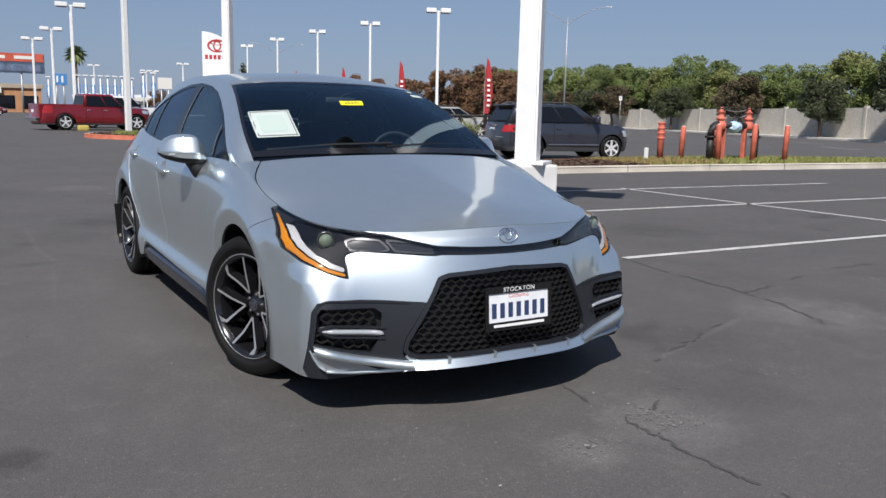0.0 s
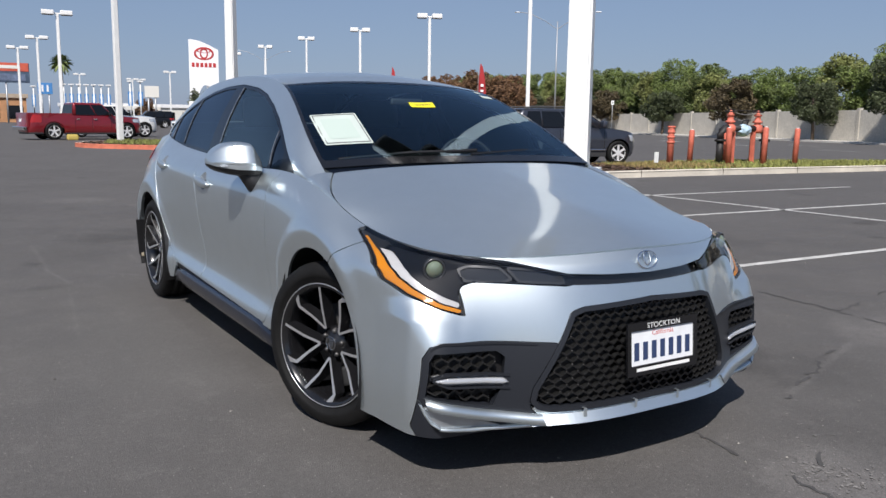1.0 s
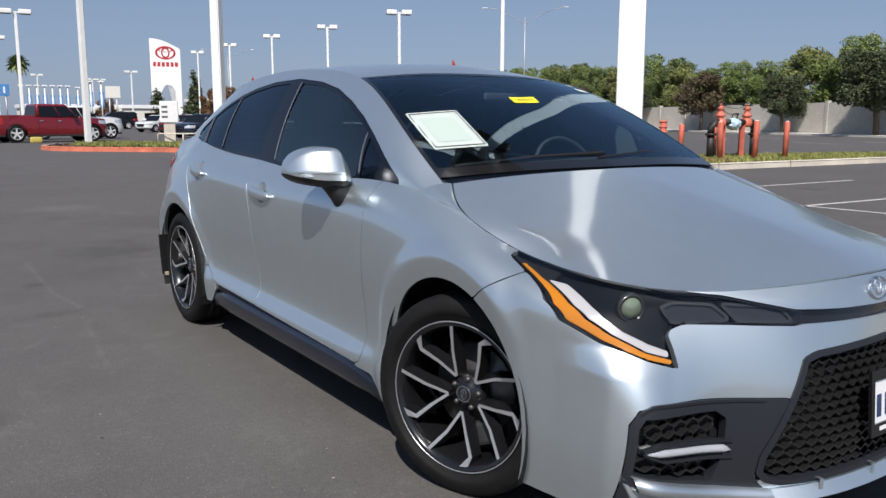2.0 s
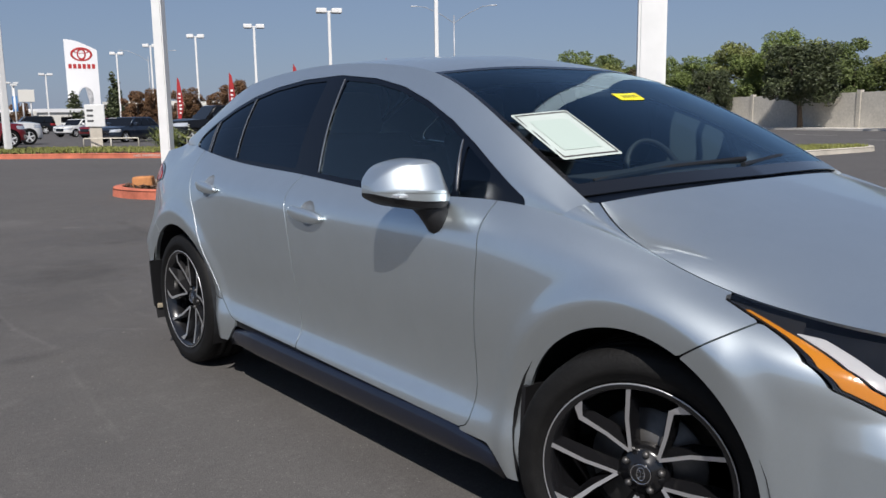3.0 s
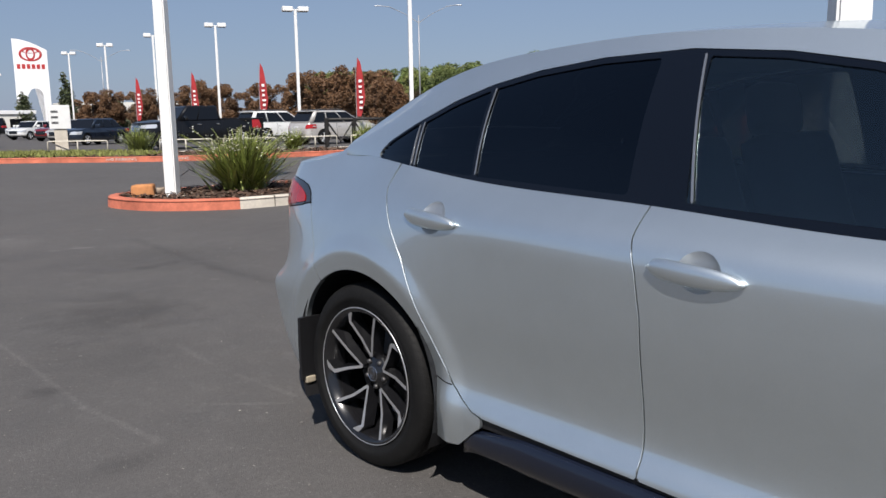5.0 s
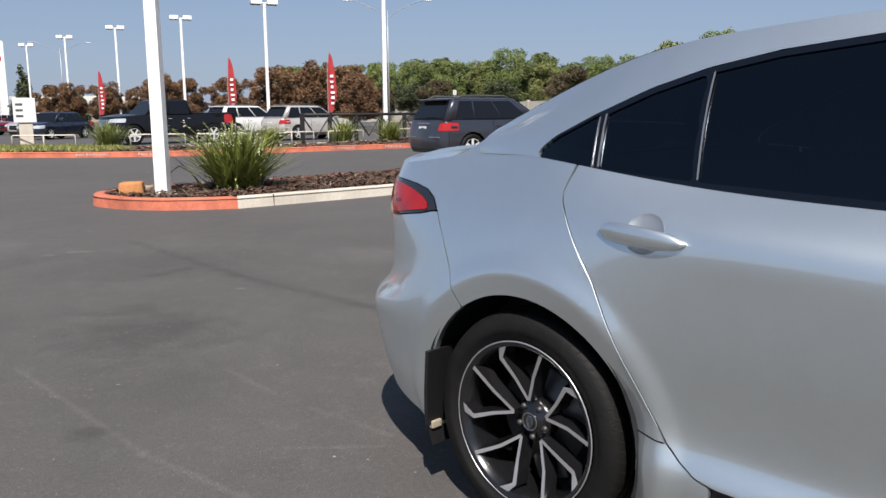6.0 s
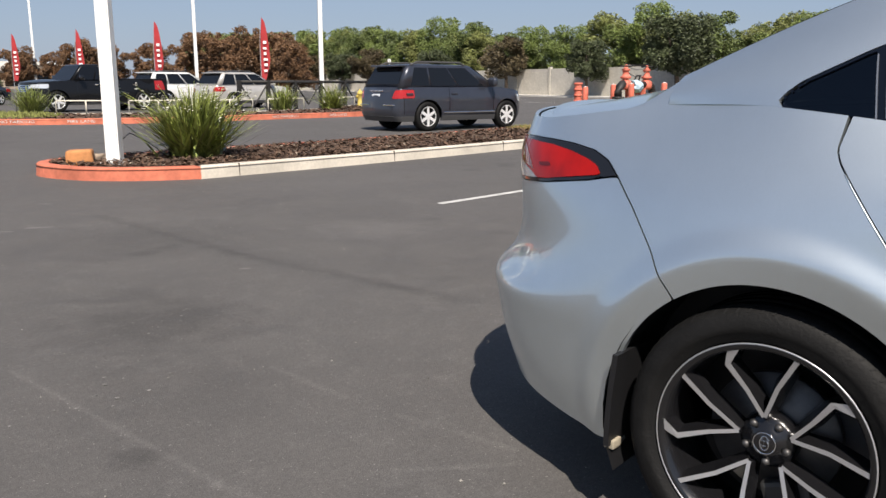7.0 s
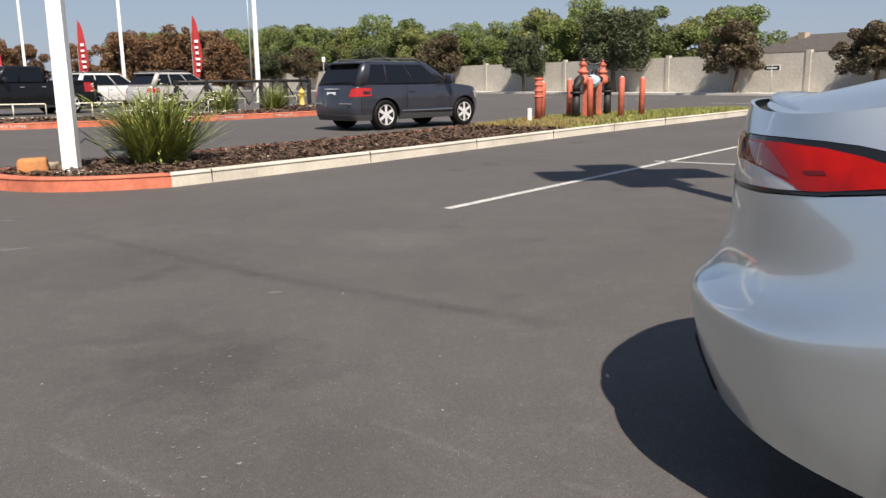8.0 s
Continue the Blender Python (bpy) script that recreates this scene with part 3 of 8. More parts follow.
def kerb_joint(p, q, height=.15, width=.15):
    """A dark joint across a kerb at p, whose line runs towards q."""
    d = Vector((q[0] - p[0], q[1] - p[1], 0)).normalized()
    m = Matrix.Translation((p[0], p[1], 0)) @ pose(0, 0, 0, 0, 0, math.degrees(math.atan2(d.y, d.x)))
    o = part("kerb_joint", box_bm(bmesh.new(), (-.005, -.0015, 0), (.005, width, height + .0015), 0, m), M["joint"])
    return tagged(o, "dark joint across the kerb", "kerb joint", group="kerb joints", kind="structure")


M["joint"] = mat("joint_dark", (.10, .088, .075), .95)
for k in (1, 6, 11, 16, 21, 26):
    if k + 1 < len(FLANK):
        kerb_joint(FLANK[k], FLANK[k + 1])

# far island beyond the aisle, red kerb all along
FAR_F = smooth_line([(2.7, 31.6), (2.9, 30.3), (3.6, 29.2), (5.4, 27.5), (7.2, 25.4), (9.4, 23.9), (13.9, 23.0), (18.0, 22.55), (22.0, 23.1), (24.6, 24.6)], .4)
FAR_B = smooth_line([(24.6, 24.6), (25.6, 27.0), (25.2, 29.5), (20.0, 27.2), (14.0, 26.6), (11.0, 28.2), (8.2, 31.2), (5.6, 34.2), (3.6, 33.6), (2.7, 31.6)], .6)
kerb_ring("kerb_fire_lane", FAR_F, .15, .16, M["kerb_red"], "red fire lane kerb across the aisle", False)
kerb_ring("kerb_far_back", FAR_B, .15, .16, M["concrete"], "concrete kerb behind the fire lane bed", False)
flat("far_bed", (FAR_F[:-1] + FAR_B[:-1]), .13, M["mulch"], "dark mulch bed behind the red kerb", "mulch bed")


# ---------------------------------------------------------------- lamp posts
def light_pole(place, height, turn=0.0, half=.09, heads=2, base=.0, label="white square steel lot light pole with flat twin heads"):
    p = thing("light_pole", (*place, base), label, "light pole", group="lot light poles", turn=turn)
    bm = bmesh.new()
    rings = []
    for z in (0, height):
        k = half if z == 0 else half * .86
        rings.append([bm.verts.new((x, y, z)) for x, y in ((-k, -k), (k, -k), (k, k), (-k, k))])
    for i in range(4):
        bm.faces.new((rings[0][i], rings[0][(i + 1) % 4], rings[1][(i + 1) % 4], rings[1][i]))
    bm.faces.new(rings[0][::-1])
    bm.faces.new(rings[1])
    bmesh.ops.bevel(bm, geom=[e for e in bm.edges if abs(e.verts[0].co.z - e.verts[1].co.z) > 1], offset=half * .18, segments=2, affect="EDGES")
    part("shaft", bm, M["steel_white"], p, "white square shaft")
    box("base_plate", (-half * 1.9, -half * 1.9, 0), (half * 1.9, half * 1.9, .03), M["steel_white"], p, "white base plate", .006)
    for k in range(heads):
        a = pose(0, 0, height, 0, 0, 360 / heads * k)
        h = part("lamp_head", box_bm(bmesh.new(), (.20, -.36, -.06), (1.02, .36, .30), .06, a), M["steel_white"], p, "white shoebox lamp head")
        part("lamp_lens", box_bm(bmesh.new(), (.27, -.29, -.075), (.95, .29, -.058), 0, a), M["lens_grey"], h, "grey lens")
        part("lamp_arm", box_bm(bmesh.new(), (0, -.05, .03), (.28, .05, .12), .01, a), M["steel_white"], p, "short arm")
    return p


M["lens_grey"] = mat("lens_grey", (.10, .10, .10), .3)

# ---------------------------------------------------------------- the silver sedan
# Axle line of the front wheels at y = 0, nose towards -y, middle of the car at x = 0.
LOW = [(0, -0.862, 0.205), (0.36, -0.815, 0.195), (0.6, -0.705, 0.175), (0.745, -0.658, 0.168), (0.795, -0.56, 0.168), (0.84, -0.36, 0.17), (0.845, 0, 0.17), (0.84, 0.42, 0.172), (0.84, 1, 0.185), (0.84, 1.65, 0.195), (0.84, 2.25, 0.205), (0.84, 2.7, 0.21), (0.805, 3.08, 0.215), (0.66, 3.44, 0.25), (0.37, 3.65, 0.265), (0, 3.7, 0.265)]
FLARE = [(0, -0.868, 0.3), (0.36, -0.82, 0.3), (0.6, -0.715, 0.3), (0.755, -0.672, 0.3), (0.805, -0.57, 0.3), (0.854, -0.36, 0.3), (0.87, 0, 0.305), (0.857, 0.42, 0.295), (0.853, 1, 0.3), (0.853, 1.65, 0.31), (0.855, 2.25, 0.32), (0.872, 2.7, 0.33), (0.838, 3.08, 0.33), (0.69, 3.455, 0.36), (0.39, 3.69, 0.37), (0, 3.745, 0.37)]
HOLLOW = [(0, -0.86, 0.44), (0.36, -0.81, 0.44), (0.6, -0.705, 0.445), (0.754, -0.664, 0.45), (0.8, -0.56, 0.45), (0.858, -0.345, 0.455), (0.883, 0, 0.465), (0.842, 0.42, 0.405), (0.822, 1, 0.382), (0.821, 1.65, 0.392), (0.836, 2.25, 0.42), (0.886, 2.7, 0.48), (0.852, 3.08, 0.475), (0.715, 3.46, 0.485), (0.41, 3.71, 0.49), (0, 3.775, 0.49)]
WAIST = [(0, -0.832, 0.585), (0.36, -0.775, 0.585), (0.6, -0.665, 0.585), (0.768, -0.578, 0.59), (0.825, -0.46, 0.595), (0.866, -0.3, 0.605), (0.886, 0, 0.62), (0.866, 0.42, 0.6), (0.853, 1, 0.595), (0.852, 1.65, 0.6), (0.861, 2.25, 0.62), (0.888, 2.7, 0.65), (0.853, 3.07, 0.605), (0.72, 3.44, 0.560), (0.42, 3.695, 0.56), (0, 3.76, 0.56)]
SIDE = [(0, -0.805, 0.69), (0.36, -0.738, 0.683), (0.6, -0.61, 0.692), (0.775, -0.50, 0.685), (0.834, -0.39, 0.69), (0.863, -0.24, 0.70), (0.876, 0.01, 0.735), (0.871, 0.42, 0.755), (0.870, 1, 0.770), (0.870, 1.65, 0.785), (0.869, 2.25, 0.805), (0.862, 2.7, 0.8), (0.820, 3.06, 0.75), (0.685, 3.4, 0.678), (0.4, 3.63, 0.68), (0, 3.69, 0.68)]
SHOULDER = [(0, -0.792, 0.716), (0.36, -0.724, 0.706), (0.6, -0.592, 0.713), (0.737, -0.465, 0.720), (0.790, -0.35, 0.733), (0.826, -0.205, 0.752), (0.846, 0.02, 0.805), (0.853, 0.42, 0.856), (0.860, 1, 0.866), (0.858, 1.65, 0.884), (0.852, 2.25, 0.905), (0.818, 2.7, 0.91), (0.768, 3.06, 0.885), (0.66, 3.43, 0.855), (0.4, 3.615, 0.872), (0, 3.67, 0.872)]
BELT = [(0, -0.775, 0.738), (0.36, -0.704, 0.726), (0.6, -0.578, 0.728), (0.700, -0.445, 0.747), (0.728, -0.325, 0.762), (0.748, -0.17, 0.788), (0.772, 0.03, 0.853), (0.775, 0.42, 0.935), (0.786, 1, 0.935), (0.771, 1.65, 0.967), (0.755, 2.25, .997), (0.720, 2.72, 1.048), (0.635, 3.06, 1.05), (0.6, 3.42, 1.01), (0.36, 3.6, 1.025), (0, 3.65, 1.03)]


def arch_gap(P, y0):
    """Distance inside the wheel opening whose axle stands at y0: positive within it."""
    if y0 < 1:
        return .358 * (1 - np.hypot((P[:, 1] - AXLE1) / .352, (P[:, 2] - ARCH_Z) / .368))
    return ARCH_R - np.hypot(P[:, 1] - y0, P[:, 2] - ARCH_Z)


ARCH_Z, ARCH_R, AXLE1, AXLE2 = 0.322, 0.366, 0.028, 2.70


class Skirt(Net):
    """The body's side, with the flared lips of the wheel arches."""

    def at(self, t, v):
        P = Net.at(self, t, v)
        for y0 in (0.0, 2.70):
            d = arch_gap(P, y0)
            front = np.clip((P[:, 1] + .34) / .12, 0, 1)
            k = np.clip((.13 + d) / .070, 0, 1)
            lip = np.clip((.060 + d) / .060, 0, 1)
            P[:, 0] += np.sign(P[:, 0]) * (.014 * k * k * (3 - 2 * k) - .020 * lip) * front
        # the folded corners of the two bumpers
        for y0, x0, way, z1, deep in ((-.575, .800, -1, .60, .028), (3.445, .725, 1, .595, .004)):
            d = np.hypot(P[:, 1] - y0, np.abs(P[:, 0]) - x0)
            k = np.clip(1 - d / .16, 0, 1) * np.clip((z1 - P[:, 2]) / .06, 0, 1) * deep
            P[:, 0] += np.sign(P[:, 0]) * k * .72
            P[:, 1] += way * k * .69
        return P


skirt = Skirt([LOW, FLARE, HOLLOW, WAIST, SIDE, SHOULDER, BELT])
ST = skirt.stations
VTOP = skirt.vk[-1]
T_END = ST[-1]


def belt_at(y):
    """The upper edge of the body's side at a length y."""
    t = np.linspace(ST[5], ST[13], 800)
    P = skirt(t, np.full(800, VTOP))
    return np.array([np.interp(y, P[:, 1], P[:, k]) for k in range(3)])


def belt_t(y):
    t = np.linspace(ST[5], ST[13], 800)
    return float(np.interp(y, skirt(t, np.full(800, VTOP))[:, 1], t))


GUTTER = [(.708, .275, .950), (.690, .46, 1.055), (.645, .70, 1.18), (.585, 1.0, 1.305), (.548, 1.35, 1.368), (.542, 1.66, 1.389), (.542, 2.2, 1.373), (.547, 2.55, 1.319), (.556, 2.80, 1.229), (.574, 3.04, 1.120)]
g_low = [belt_at(y) for y in (.31, .46, .70, 1.0, 1.35, 1.66, 2.2, 2.55, 2.78, 3.05)]
g_top = [np.array(p) for p in GUTTER]
g_mid = [[(1 - s) * a + s * b + np.array((0.022 * math.sin(math.pi * s), 0, 0)) for a, b in zip(g_low, g_top)] for s in (0.35, 0.7)]
glasshouse = Net([g_low, *g_mid, g_top], mirror_ends=False)
GT, GV = glasshouse.tk, glasshouse.vk


def gutter(y):
    """The edge between the roof and the side, at lengths y."""
    P = np.array(GUTTER)
    return spline_matrix(P[:, 1], np.atleast_1d(y)) @ P


DLO = [(.44, .90), (.70, .90), (1.0, .90), (1.66, .94), (2.25, .97), (2.55, 1.005), (2.66, 1.027), (2.725, 1.041), (2.755, 1.053), (2.763, 1.066), (2.752, 1.081), (2.722, 1.106), (2.60, 1.168), (2.45, 1.235), (2.31, 1.280), (2.14, 1.314), (1.92, 1.337), (1.65, 1.343), (1.4, 1.32), (1.2, 1.283), (1.02, 1.228), (.86, 1.166), (.714, 1.096), (.58, 1.025), (.45, .955)]
dlo = poly_sd(DLO)
FRONT_DOOR = [(.552, .93), (.54, .80), (.552, .67), (.568, .555), (.584, .40), (.596, .31), (.61, .285), (.64, .272), (1.0, .283), (1.606, .303), (1.607, .39), (1.602, .545), (1.600, .714), (1.612, .82), (1.634, .90), (1.638, 1.02), (.55, 1.02)]
REAR_DOOR = [(1.638, 1.03), (1.634, .90), (1.612, .82), (1.600, .714), (1.602, .545), (1.607, .39), (1.606, .303), (2.05, .313), (2.13, .316), (2.18, .328), (2.22, .355), (2.255, .393), (2.36, .576), (2.46, .76), (2.545, .875), (2.60, .945), (2.612, .97), (2.60, 1.06)]
FENDER = [(-.40, .85), (-.281, .762), (-.19, .705), (-.08, .632), (0, .5), (.30, .12), (.66, .12), (.64, .272), (.61, .285), (.596, .31), (.584, .40), (.568, .555), (.552, .67), (.54, .80), (.552, .93), (.55, 1.2), (-.6, 1.2)]
QUARTER = [(2.60, 1.2), (2.612, .97), (2.60, .945), (2.545, .875), (2.46, .76), (2.36, .576), (2.255, .393), (2.22, .355), (2.18, .328), (2.14, .316), (2.14, .1), (2.80, .1), (2.885, .55), (2.910, .63), (2.945, .68), (2.999, .75), (3.048, .81), (3.115, .877), (3.2, .868), (3.8, .868), (3.8, 1.2)]
LAMP_F = [(.745, .83), (.800, .750), (.834, .696), (.833, .654), (.793, .611), (.72, .574), (.648, .551), (.646, .592), (.648, .628), (.636, .642), (.60, .652), (.474, .646), (.318, .637), (.290, .668), (.485, .714), (.60, .728), (.70, .752), (.735, .785)]
GRILLE = [(.0, .586), (.28, .572), (.325, .558), (.36, .49), (.455, .315), (.463, .27), (.44, .243), (.40, .233), (.0, .24)]
GRILLE_ALL = GRILLE + [(-x, z) for x, z in GRILLE[::-1] if x > 0]
SLOT = [(.34, .640), (.17, .636), (0, .634), (-.17, .636), (-.34, .640), (-.32, .676), (-.17, .668), (0, .664), (.17, .668), (.32, .676)]
FOG = [(.372, .462), (.606, .474), (.73, .476), (.775, .466), (.793, .43), (.812, .20), (.79, .15), (.42, .15), (.42, .213), (.456, .245), (.462, .272), (.453, .317), (.407, .400)]


def build_sedan():
    car = thing("sedan_car", (0, 0, 0), "silver metallic four-door sedan with black alloy wheels, parked on the asphalt", "car")
    body = part("body_shell", underbody(), M["black_plastic"], car, "dark underbody and inner shell")
    side_t = lambda a, b, n: np.linspace(a, b, n)
    vs = np.linspace(0, VTOP, 74)
    g = 0.0019
    sd_arch = arch_gap
    sill_top = lambda y: 0.262 + 0.02 * (y - 0.64) / 1.4 - .085 * np.clip((y - 2.15) / .10, 0, 1) - .075 * np.clip((.52 - y) / .08, 0, 1)

    def clip(poly, arch=None, extra=None):
        f = poly_sd(poly)

        def sd(P, t, v):
            d = f(P[:, 1], P[:, 2]) + g
            if arch is not None:
                d = np.maximum(d, sd_arch(P, arch))
            d = np.maximum(d, sill_top(P[:, 1]) - P[:, 2])
            if extra is not None:
                d = np.maximum(d, extra(P, t, v))
            return d

        return sd

    hollow = lambda y, z: (lambda P, t, v: .046 - np.hypot((P[:, 1] - y + .005) * .86, P[:, 2] - z - .004))
    for side in (1, -1):
        panel("front_fender", skirt, side_t(ST[4] - .12, ST[8], 120), vs, clip(FENDER, 0.0, lambda P, t, v: lamp_sd(P) * -1 + 0.002), M["paint"], car, side=side)
        door = panel("front_door", skirt, side_t(ST[7], ST[9] + .12, 110), vs, clip(FRONT_DOOR, None, hollow(1.455, .836)), M["paint"], car, side=side)
        door2 = panel("rear_door", skirt, side_t(ST[9] - .12, ST[11], 100), vs, clip(REAR_DOOR, None, hollow(2.335, .886)), M["paint"], car, side=side)
        panel("quarter_panel", skirt, side_t(ST[10] - .15, ST[14], 150), vs, clip(QUARTER, AXLE2, lambda P, t, v: np.maximum(0.50 - P[:, 0], -tail_sd(P, t) + 0.002)), M["paint"], car, side=side)
        seam = poly_sd([(2.258, .391), (2.300, .396), (2.345, .404), (2.345, .4075), (2.300, .3995), (2.258, .3945)])
        panel("sill_seam", skirt, side_t(ST[10] - .1, ST[11], 160), np.linspace(0, VTOP * .5, 200), lambda P, t, v: np.maximum(seam(P[:, 1], P[:, 2]), sd_arch(P, AXLE2)), M["gloss_black"], body, side=side, lift=.0012, depth=0)
        # liner behind the gaps
        panel("inner_panel", skirt, side_t(ST[4], ST[14], 150), vs[::2], lambda P, t, v: np.maximum(np.maximum(sd_arch(P, 0) + .004, sd_arch(P, AXLE2) + .004), sill_top(P[:, 1]) - P[:, 2]), M["black_plastic"], body, side=side, lift=-0.014, depth=0)
        build_sill(car, side)
        build_glass(car, side, door, door2)
        handle(door, side, 1.455, 0.836)
        handle(door2, side, 2.335, 0.886)
        hem(door2, side, [(1.606, .32), (1.607, .39), (1.602, .545), (1.600, .714), (1.612, .82), (1.630, .89)])
        hem(car, side, [(2.255, .393), (2.36, .576), (2.46, .76), (2.545, .875), (2.595, .94)])
        mirror(car, side)
        wheel_well(body, side, AXLE1)
        wheel_well(body, side, AXLE2)
        tail_lamp(car, side)
        head_lamp(car, side)
        mud_flap(car, side, AXLE2 + 0.340, 0.838)
        mud_flap(car, side, AXLE1 + .335, 0.815)
    fascia(car, vs)
    rear_bumper(car, vs)
    top_panels(car)
    front_details(car)
    interior(car)
    stickers(car)
    # the front wheels stand turned to the left
    for y0, spin, steer in ((AXLE1 + .02, 26, 20), (AXLE2, 3, 0)):
        for side in (1, -1):
            wheel(car, (side * (0.738 if steer else .745), y0, 0.318), side, spin, steer)
    return car


def underbody():
    bm = bmesh.new()
    box_bm(bm, (-.50, -.66, .20), (.50, 3.4, .30))
    box_bm(bm, (-.80, .45, .19), (.80, 2.25, .26))
    box_bm(bm, (-.48, -.55, .30), (.48, .12, .58))
    box_bm(bm, (-.60, 2.5, .30), (.60, 3.40, .80))
    return bm


def lamp_sd(P):
    return LAMP_SD(np.abs(P[:, 0]), P[:, 2]) + np.where(P[:, 1] > -.16, 1.0, 0.0)


LAMP_SD = poly_sd(LAMP_F)
TAIL_SD = poly_sd([(.057, .879), (.14, .862), (.30, .842), (.50, .830), (.80, .824), (.80, .955), (.42, .956), (.31, .953), (.23, .947), (.15, .934), (.096, .912)])


def tail_sd(P, t):
    return TAIL_SD(np.where(t > T_END, 2 * T_END - t, t) - ST[12], P[:, 2])


def build_sill(car, side):
    """The dark side skirt below the doors."""
    prof = [(.77, .158), (.81, .160), (.842, .174), (.862, .206), (.8655, .240), (.862, .262), (.852, .272), (.80, .274)]
    V, F = [], []
    ys = np.linspace(.47, 2.235, 48)
    for y in ys:
        up = 0.024 * (y - .46) / 1.8
        e = min(1.0, (y - .47) / .20, (2.235 - y) / .26)
        for x, z in prof:
            V.append((side * (.80 + (x - .80) * (0.45 + .55 * max(e, 0) ** .5)), y, z + up - .05 * (1 - max(e, 0) ** .6) * (z > .2)))
    n = len(prof)
    for i in range(len(ys) - 1):
        for k in range(n - 1):
            q = [i * n + k, i * n + k + 1, (i + 1) * n + k + 1, (i + 1) * n + k]
            F.append(q if side < 0 else q[::-1])
    raw("side_skirt", V, F, M["skirt"], car, "dark gloss side skirt", True)


def build_glass(car, side, door, door2):
    ts = np.linspace(GT[0], GT[-1], 190)
    vs = np.linspace(0, GV[-1], 44)
    flat = lambda P: dlo(P[:, 1], P[:, 2])
    panel("roof_pillar", glasshouse, ts, vs, lambda P, t, v: -flat(P) + .001, M["paint"], car, "silver roof rail and pillars", side=side, depth=.01)
    frames = {
        "front": [(.728, .8), (1.522, .8), (1.615, 1.45), (.84, 1.45), (.778, 1.14)],
        "vent": [(.615, .8), (.70, .8), (.752, 1.14), (.70, 1.16), (.60, 1.05)],
        "rear": [(1.70, .8), (2.226, .8), (2.310, 1.4), (1.74, 1.45)],
        "small": [(2.243, .8), (2.497, .8), (2.582, 1.3), (2.326, 1.4)],
        "fixed": [(2.520, .8), (2.9, .8), (2.9, 1.3), (2.605, 1.3)],
    }
    sds = {k: poly_sd(v) for k, v in frames.items()}
    low = poly_sd([(.3, .952), (.70, .945), (1.0, .954), (1.35, .968), (1.66, .984), (2.25, 1.009), (2.55, 1.03), (2.9, 1.05), (2.9, 1.6), (.3, 1.6)])
    pane = lambda k: (lambda P, t, v: np.maximum(np.maximum(sds[k](P[:, 1], P[:, 2]), flat(P) + (.007 if k == "fixed" else .016)), low(P[:, 1], P[:, 2])))
    every = lambda P, t, v: np.min([pane(k)(P, t, v) for k in sds], axis=0)
    panel("window_trim", glasshouse, ts, vs, lambda P, t, v: np.maximum(flat(P) + .001, -every(P, t, v)), M["trim_black"], car, "black window surround", side=side, depth=.008, lift=-.001)
    for k, owner, m in (("front", door, "glass_front"), ("vent", door, "glass_dark"), ("rear", door2, "glass_dark"), ("small", door2, "glass_dark"), ("fixed", car, "glass_dark")):
        panel("side_window" if k != "fixed" else "quarter_window", glasshouse, ts, vs, lambda P, t, v, k=k: pane(k)(P, t, v) - .002, M[m], owner, side=side, depth=0, lift=-.005)
    # thin bright channels along the upright edges of the panes
    for (y0, z0), (y1, z1), w, owner in (((1.526, .975), (1.608, 1.33), .006, door), ((2.254, 1.01), (2.291, 1.285), .004, door2), ((2.536, 1.03), (2.562, 1.175), .004, door2), ((.727, .96), (.772, 1.11), .005, door), ((2.556, 1.03), (2.580, 1.165), .003, car)):
        st = poly_sd([(y0, z0), (y0 + w, z0), (y1 + w, z1), (y1, z1)])
        ta = np.interp([y0 - .03, y1 + w + .03], [p[1] for p in g_mid[0]], GT)
        panel("window_channel", glasshouse, np.linspace(ta[0], ta[1], 60), vs, lambda P, t, v, st=st: np.maximum(st(P[:, 1], P[:, 2]), flat(P) + .012), M["seal"], owner, "bright window channel", side=side, depth=.003, lift=.0015)



def handle(door, side, y, z):
    """A pull handle over a round recess."""
    bm = bmesh.new()
    n = 18
    rings = []
    for i in range(n + 1):
        s = i / n
        yy = y - .118 + .236 * s
        h = .0225 * (1 - abs(2 * s - 1) ** (6 if s > .5 else 2.3)) ** .6 + .003
        out = .010 + .022 * (1 - abs(2 * s - 1) ** 2.4)
        xs = side_x(yy, z + .02 * (s - .5))
        c = Vector((side * (xs + out * .55), yy, z + .014 * (s - .5)))
        rings.append([bm.verts.new(c + Vector((side * math.cos(a) * .011, 0, math.sin(a) * h))) for a in (2 * math.pi * k / 12 for k in range(12))])
    for r0, r1 in zip(rings, rings[1:]):
        for k in range(12):
            bm.faces.new((r0[k], r0[(k + 1) % 12], r1[(k + 1) % 12], r1[k]))
    bm.faces.new(rings[0][::-1])
    bm.faces.new(rings[-1])
    part("door_handle", bm, M["paint"], door, "silver door handle", True)
    # the hollow behind the grip, its shade put into a darker silver
    bm = bmesh.new()
    V = []
    for i in range(9):
        r = i / 8
        row = []
        for k in range(28):
            a = 2 * math.pi * k / 28
            yy, zz = y - .005 + .0545 * r * math.cos(a), z + .004 + .047 * r * math.sin(a)
            row.append(bm.verts.new((side * (side_x(yy, zz) + .0005 - .015 * (1 - r ** 3.0)), yy, zz)))
        V.append(row)
    for r0, r1 in zip(V, V[1:]):
        for k in range(28):
            bm.faces.new((r0[k], r1[k], r1[(k + 1) % 28], r0[(k + 1) % 28]))
    part("handle_recess", bm, M["recess"], door, "round recess behind the handle, toned darker for its shade", True)


